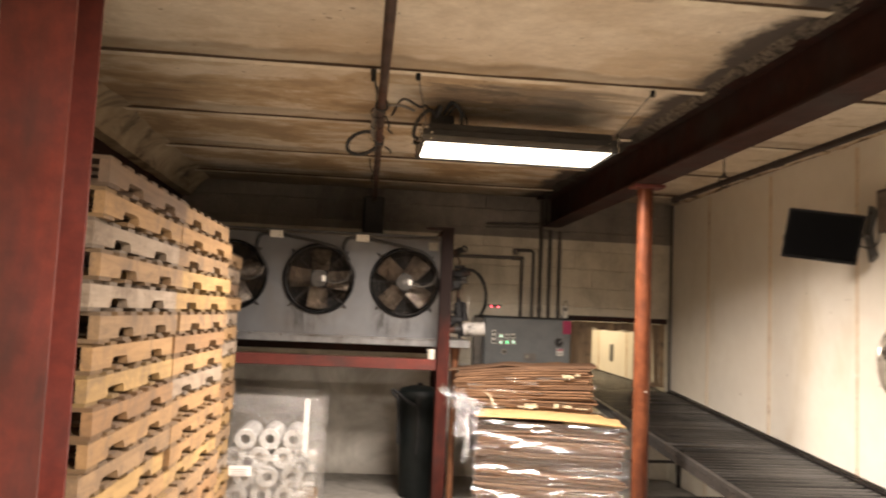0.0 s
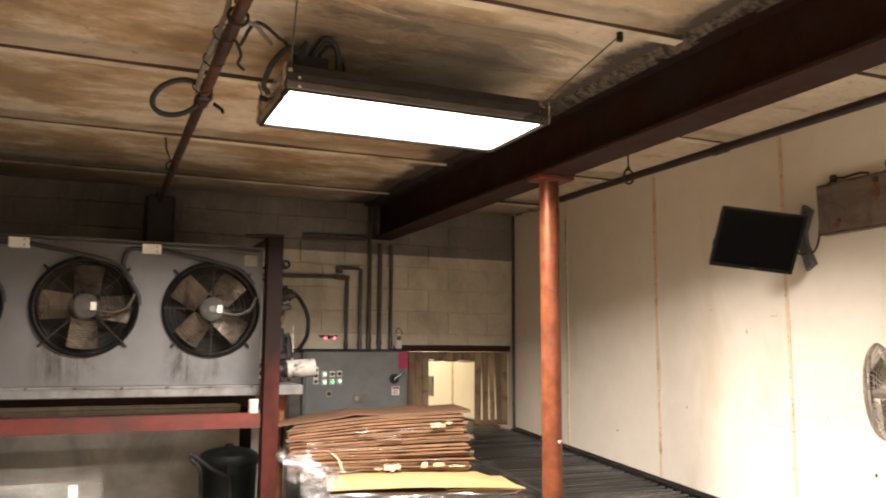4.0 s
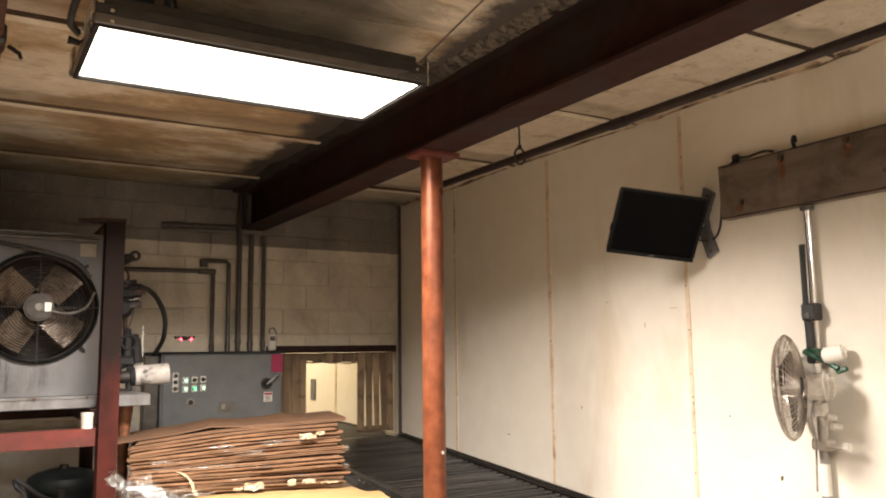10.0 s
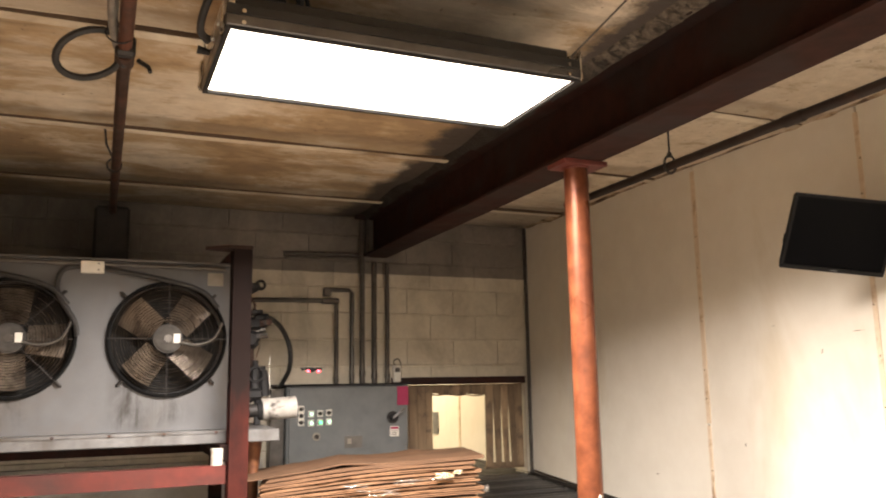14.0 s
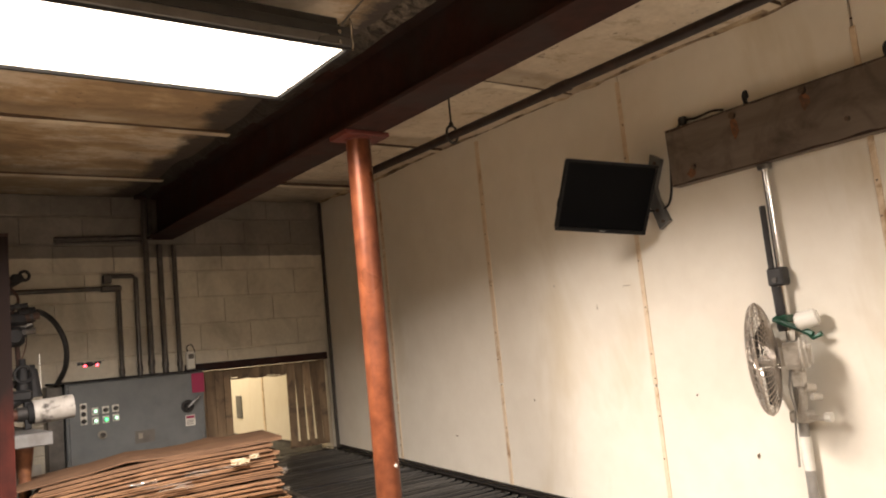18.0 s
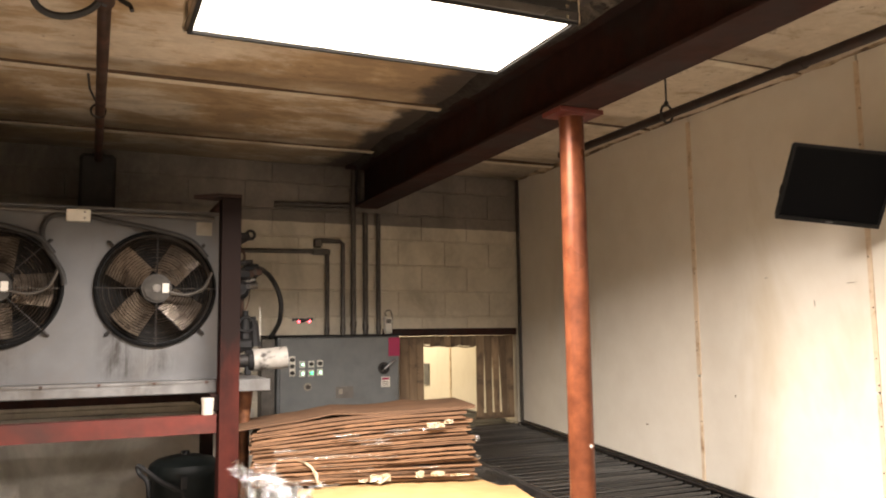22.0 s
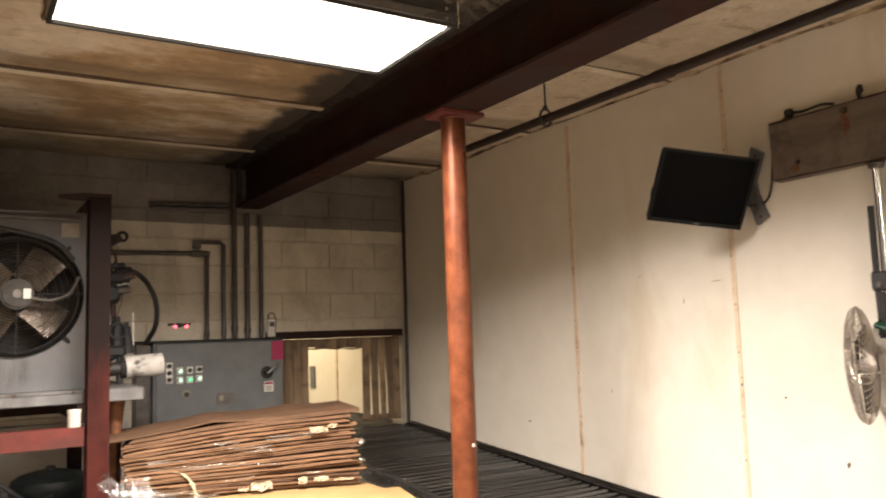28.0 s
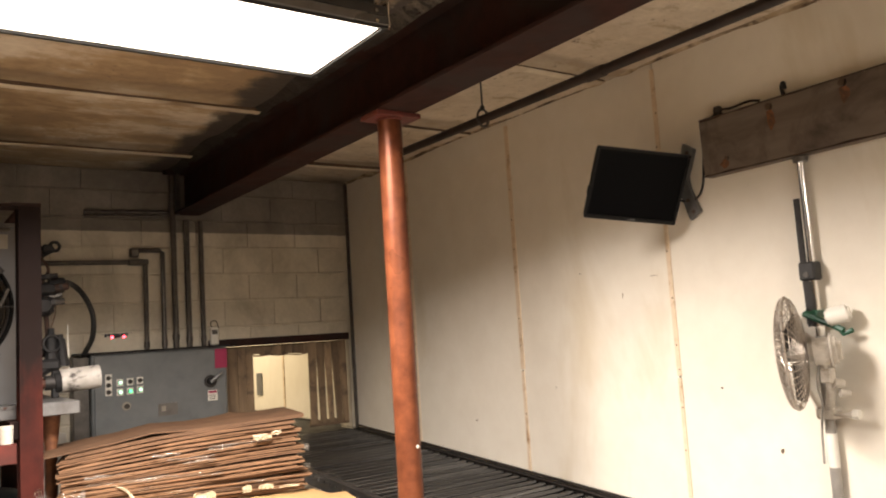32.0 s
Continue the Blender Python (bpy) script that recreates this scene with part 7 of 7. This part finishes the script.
for i in range(31):
    x = -0.93 + 0.70 * i / 30
    top = 0.575 + 0.03 * noise.noise((x * 7, 2.0, 1.0)) - 0.05 * max(0.0, 1 - abs(x + 0.56) / 0.2)
    grid.append([bm.verts.new((x, 6.612 + 0.016 * noise.noise((x * 9, 5.0, 0.5 + j * 0.5)) + 0.008 * noise.noise((x * 30, 9.0, j * 1.3)), 0.15 + (top - 0.15) * j / 16)) for j in range(17)])
for i in range(30):
    for j in range(16):
        bm.faces.new((grid[i][j], grid[i + 1][j], grid[i + 1][j + 1], grid[i][j + 1]))
part("slack_film", bm, M_MILK, rolls, "milky slack film over the lower rolls", smooth=True)
for at, w, h, seed in (((-0.875, 6.605, 0.50), 0.10, 0.14, 3.3), ((-0.33, 6.60, 0.47), 0.11, 0.13, 6.7)):
    part("film_wad", crumple(at, Vector((0.9, -0.1, -0.4)), Vector((0.2, -0.1, 1.0)), w, h, seed), M_SHRED, rolls, "crumpled wad of clear film")
part("black_tag", box(-0.79, -0.725, 6.5865, 6.5880, 0.455, 0.487), M_PRINT, rolls, "small black tag")
part("paper_label", box(-0.90, -0.725, 6.5880, 6.5890, 0.365, 0.442), M_PAPER, rolls, "white paper label")
for i in range(3):
    part("text_bar", box(-0.885, -0.76, 6.5868, 6.5878, 0.375 + 0.018 * i, 0.380 + 0.018 * i), M_PRINT, rolls)
low = copy_thing(first, Matrix.Identity(4))
low.matrix_basis = pose(-0.59, 6.98, 0.0005) @ Matrix.Diagonal((0.70, 0.55, 1.14, 1))
tagged(low, "small wooden pallet under the wrapped rolls", "pallet", "load pallets")

# ---- dark barrel ----
BX, BY = 0.66, 7.68
barrel = thing("waste_bin", (BX, BY, 0), "dark green-grey round drum with a domed lid and hose", "bin")
M_BIN = surface("dark_grey_plastic", (0.010, 0.0125, 0.012), (0.006, 0.0075, 0.007), 12, 0.45, 0.06, stain=(0.016, 0.014, 0.012), stain_scale=4, ior=1.25)


def turned(prof, n=36):
    """A round body about the drum's own axis from (radius, height) pairs."""
    bm = bmesh.new()
    rings = [[bm.verts.new((BX + 0.92 * q * math.cos(6.2832 * i / n), BY + 0.92 * q * math.sin(6.2832 * i / n), z)) for q, z in prof] for i in range(n)]
    for i in range(n):
        a, b = rings[i], rings[(i + 1) % n]
        for k in range(len(prof) - 1):
            bm.faces.new((a[k], a[k + 1], b[k + 1], b[k]))
    bm.faces.new([r[0] for r in rings])
    bm.faces.new([r[-1] for r in rings])
    return bm


part("drum", turned(((0.175, 0.002), (0.198, 0.45), (0.206, 0.50), (0.202, 0.55), (0.210, 0.90), (0.216, 0.915), (0.212, 0.925))), M_BIN, barrel, smooth=True)
part("lid", turned(((0.222, 0.905), (0.226, 0.925), (0.223, 0.95), (0.212, 0.975), (0.17, 1.00), (0.09, 1.018), (0.03, 1.022))), M_BIN, barrel, "domed dark lid", smooth=True)
part("lid_knob", cyl((BX, BY, 1.0215), (BX, BY, 1.042), 0.028, 0.024, seg=16), M_BLACK, barrel, smooth=True)
part("hose", tube(curve_points([(BX - 0.06, BY - 0.215, 0.86), (BX - 0.14, BY - 0.19, 0.90), (BX - 0.215, BY - 0.12, 0.955), (BX - 0.262, BY - 0.09, 0.985), (BX - 0.255, BY - 0.09, 0.945), (BX - 0.215, BY - 0.13, 0.90), (BX - 0.205, BY - 0.15, 0.80), (BX - 0.20, BY - 0.16, 0.62), (BX - 0.195, BY - 0.15, 0.50)]), 0.014, 8), M_BLACK, barrel, "black looped hose", smooth=True)
part("strap", tube(curve_points([(BX - 0.09, BY - 0.212, 0.86), (BX - 0.03, BY - 0.222, 0.83), (BX - 0.02, BY - 0.222, 0.6), (BX - 0.03, BY - 0.222, 0.42)]), 0.010, 6), M_BLACK, barrel, smooth=True)
part("latch", box(BX - 0.05, BX - 0.01, BY - 0.238, BY - 0.218, 0.86, 0.93, 0.004), M_BLACK, barrel)

# ---- small toy drone, flying ----
drone = thing("toy_drone", (1.30, 7.46, 1.785), "small dark toy quadcopter with glowing red lights, in flight", "drone")
M_REDLIT = plain("lit_red_lens", (1.0, 0.06, 0.09), 0.3, 0, 9.0)
dbody = bmesh.new()
bmesh.ops.create_icosphere(dbody, subdivisions=2, radius=0.5, matrix=Matrix.Translation((1.30, 7.46, 1.797)) @ Matrix.Diagonal((0.055, 0.065, 0.028, 1)))
part("body", dbody, M_BLACK, drone, smooth=True)
for sx, sy in ((-1, -1), (1, -1), (-1, 1), (1, 1)):
    tip = Vector((1.30 + sx * 0.046, 7.46 + sy * 0.046, 1.803))
    part("arm", tube([(1.30 + sx * 0.014, 7.46 + sy * 0.016, 1.798), tuple(tip)], 0.0035, 6), M_BLACK, drone)
    part("motor_pod", cyl(tip - Vector((0, 0, 0.010)), tip + Vector((0, 0, 0.006)), 0.007, seg=10), M_BLACK, drone)
    part("propeller", box(tip.x - 0.028, tip.x + 0.028, tip.y - 0.003, tip.y + 0.003, tip.z + 0.0065, tip.z + 0.008), M_RUBBER, drone)
    if sy < 0:
        part("lamp", cyl((tip.x - sx * 0.014, tip.y + 0.008, tip.z - 0.014), (tip.x - sx * 0.014, tip.y - 0.004, tip.z - 0.014), 0.0075, seg=10), M_REDLIT, drone, "glowing red lamp")
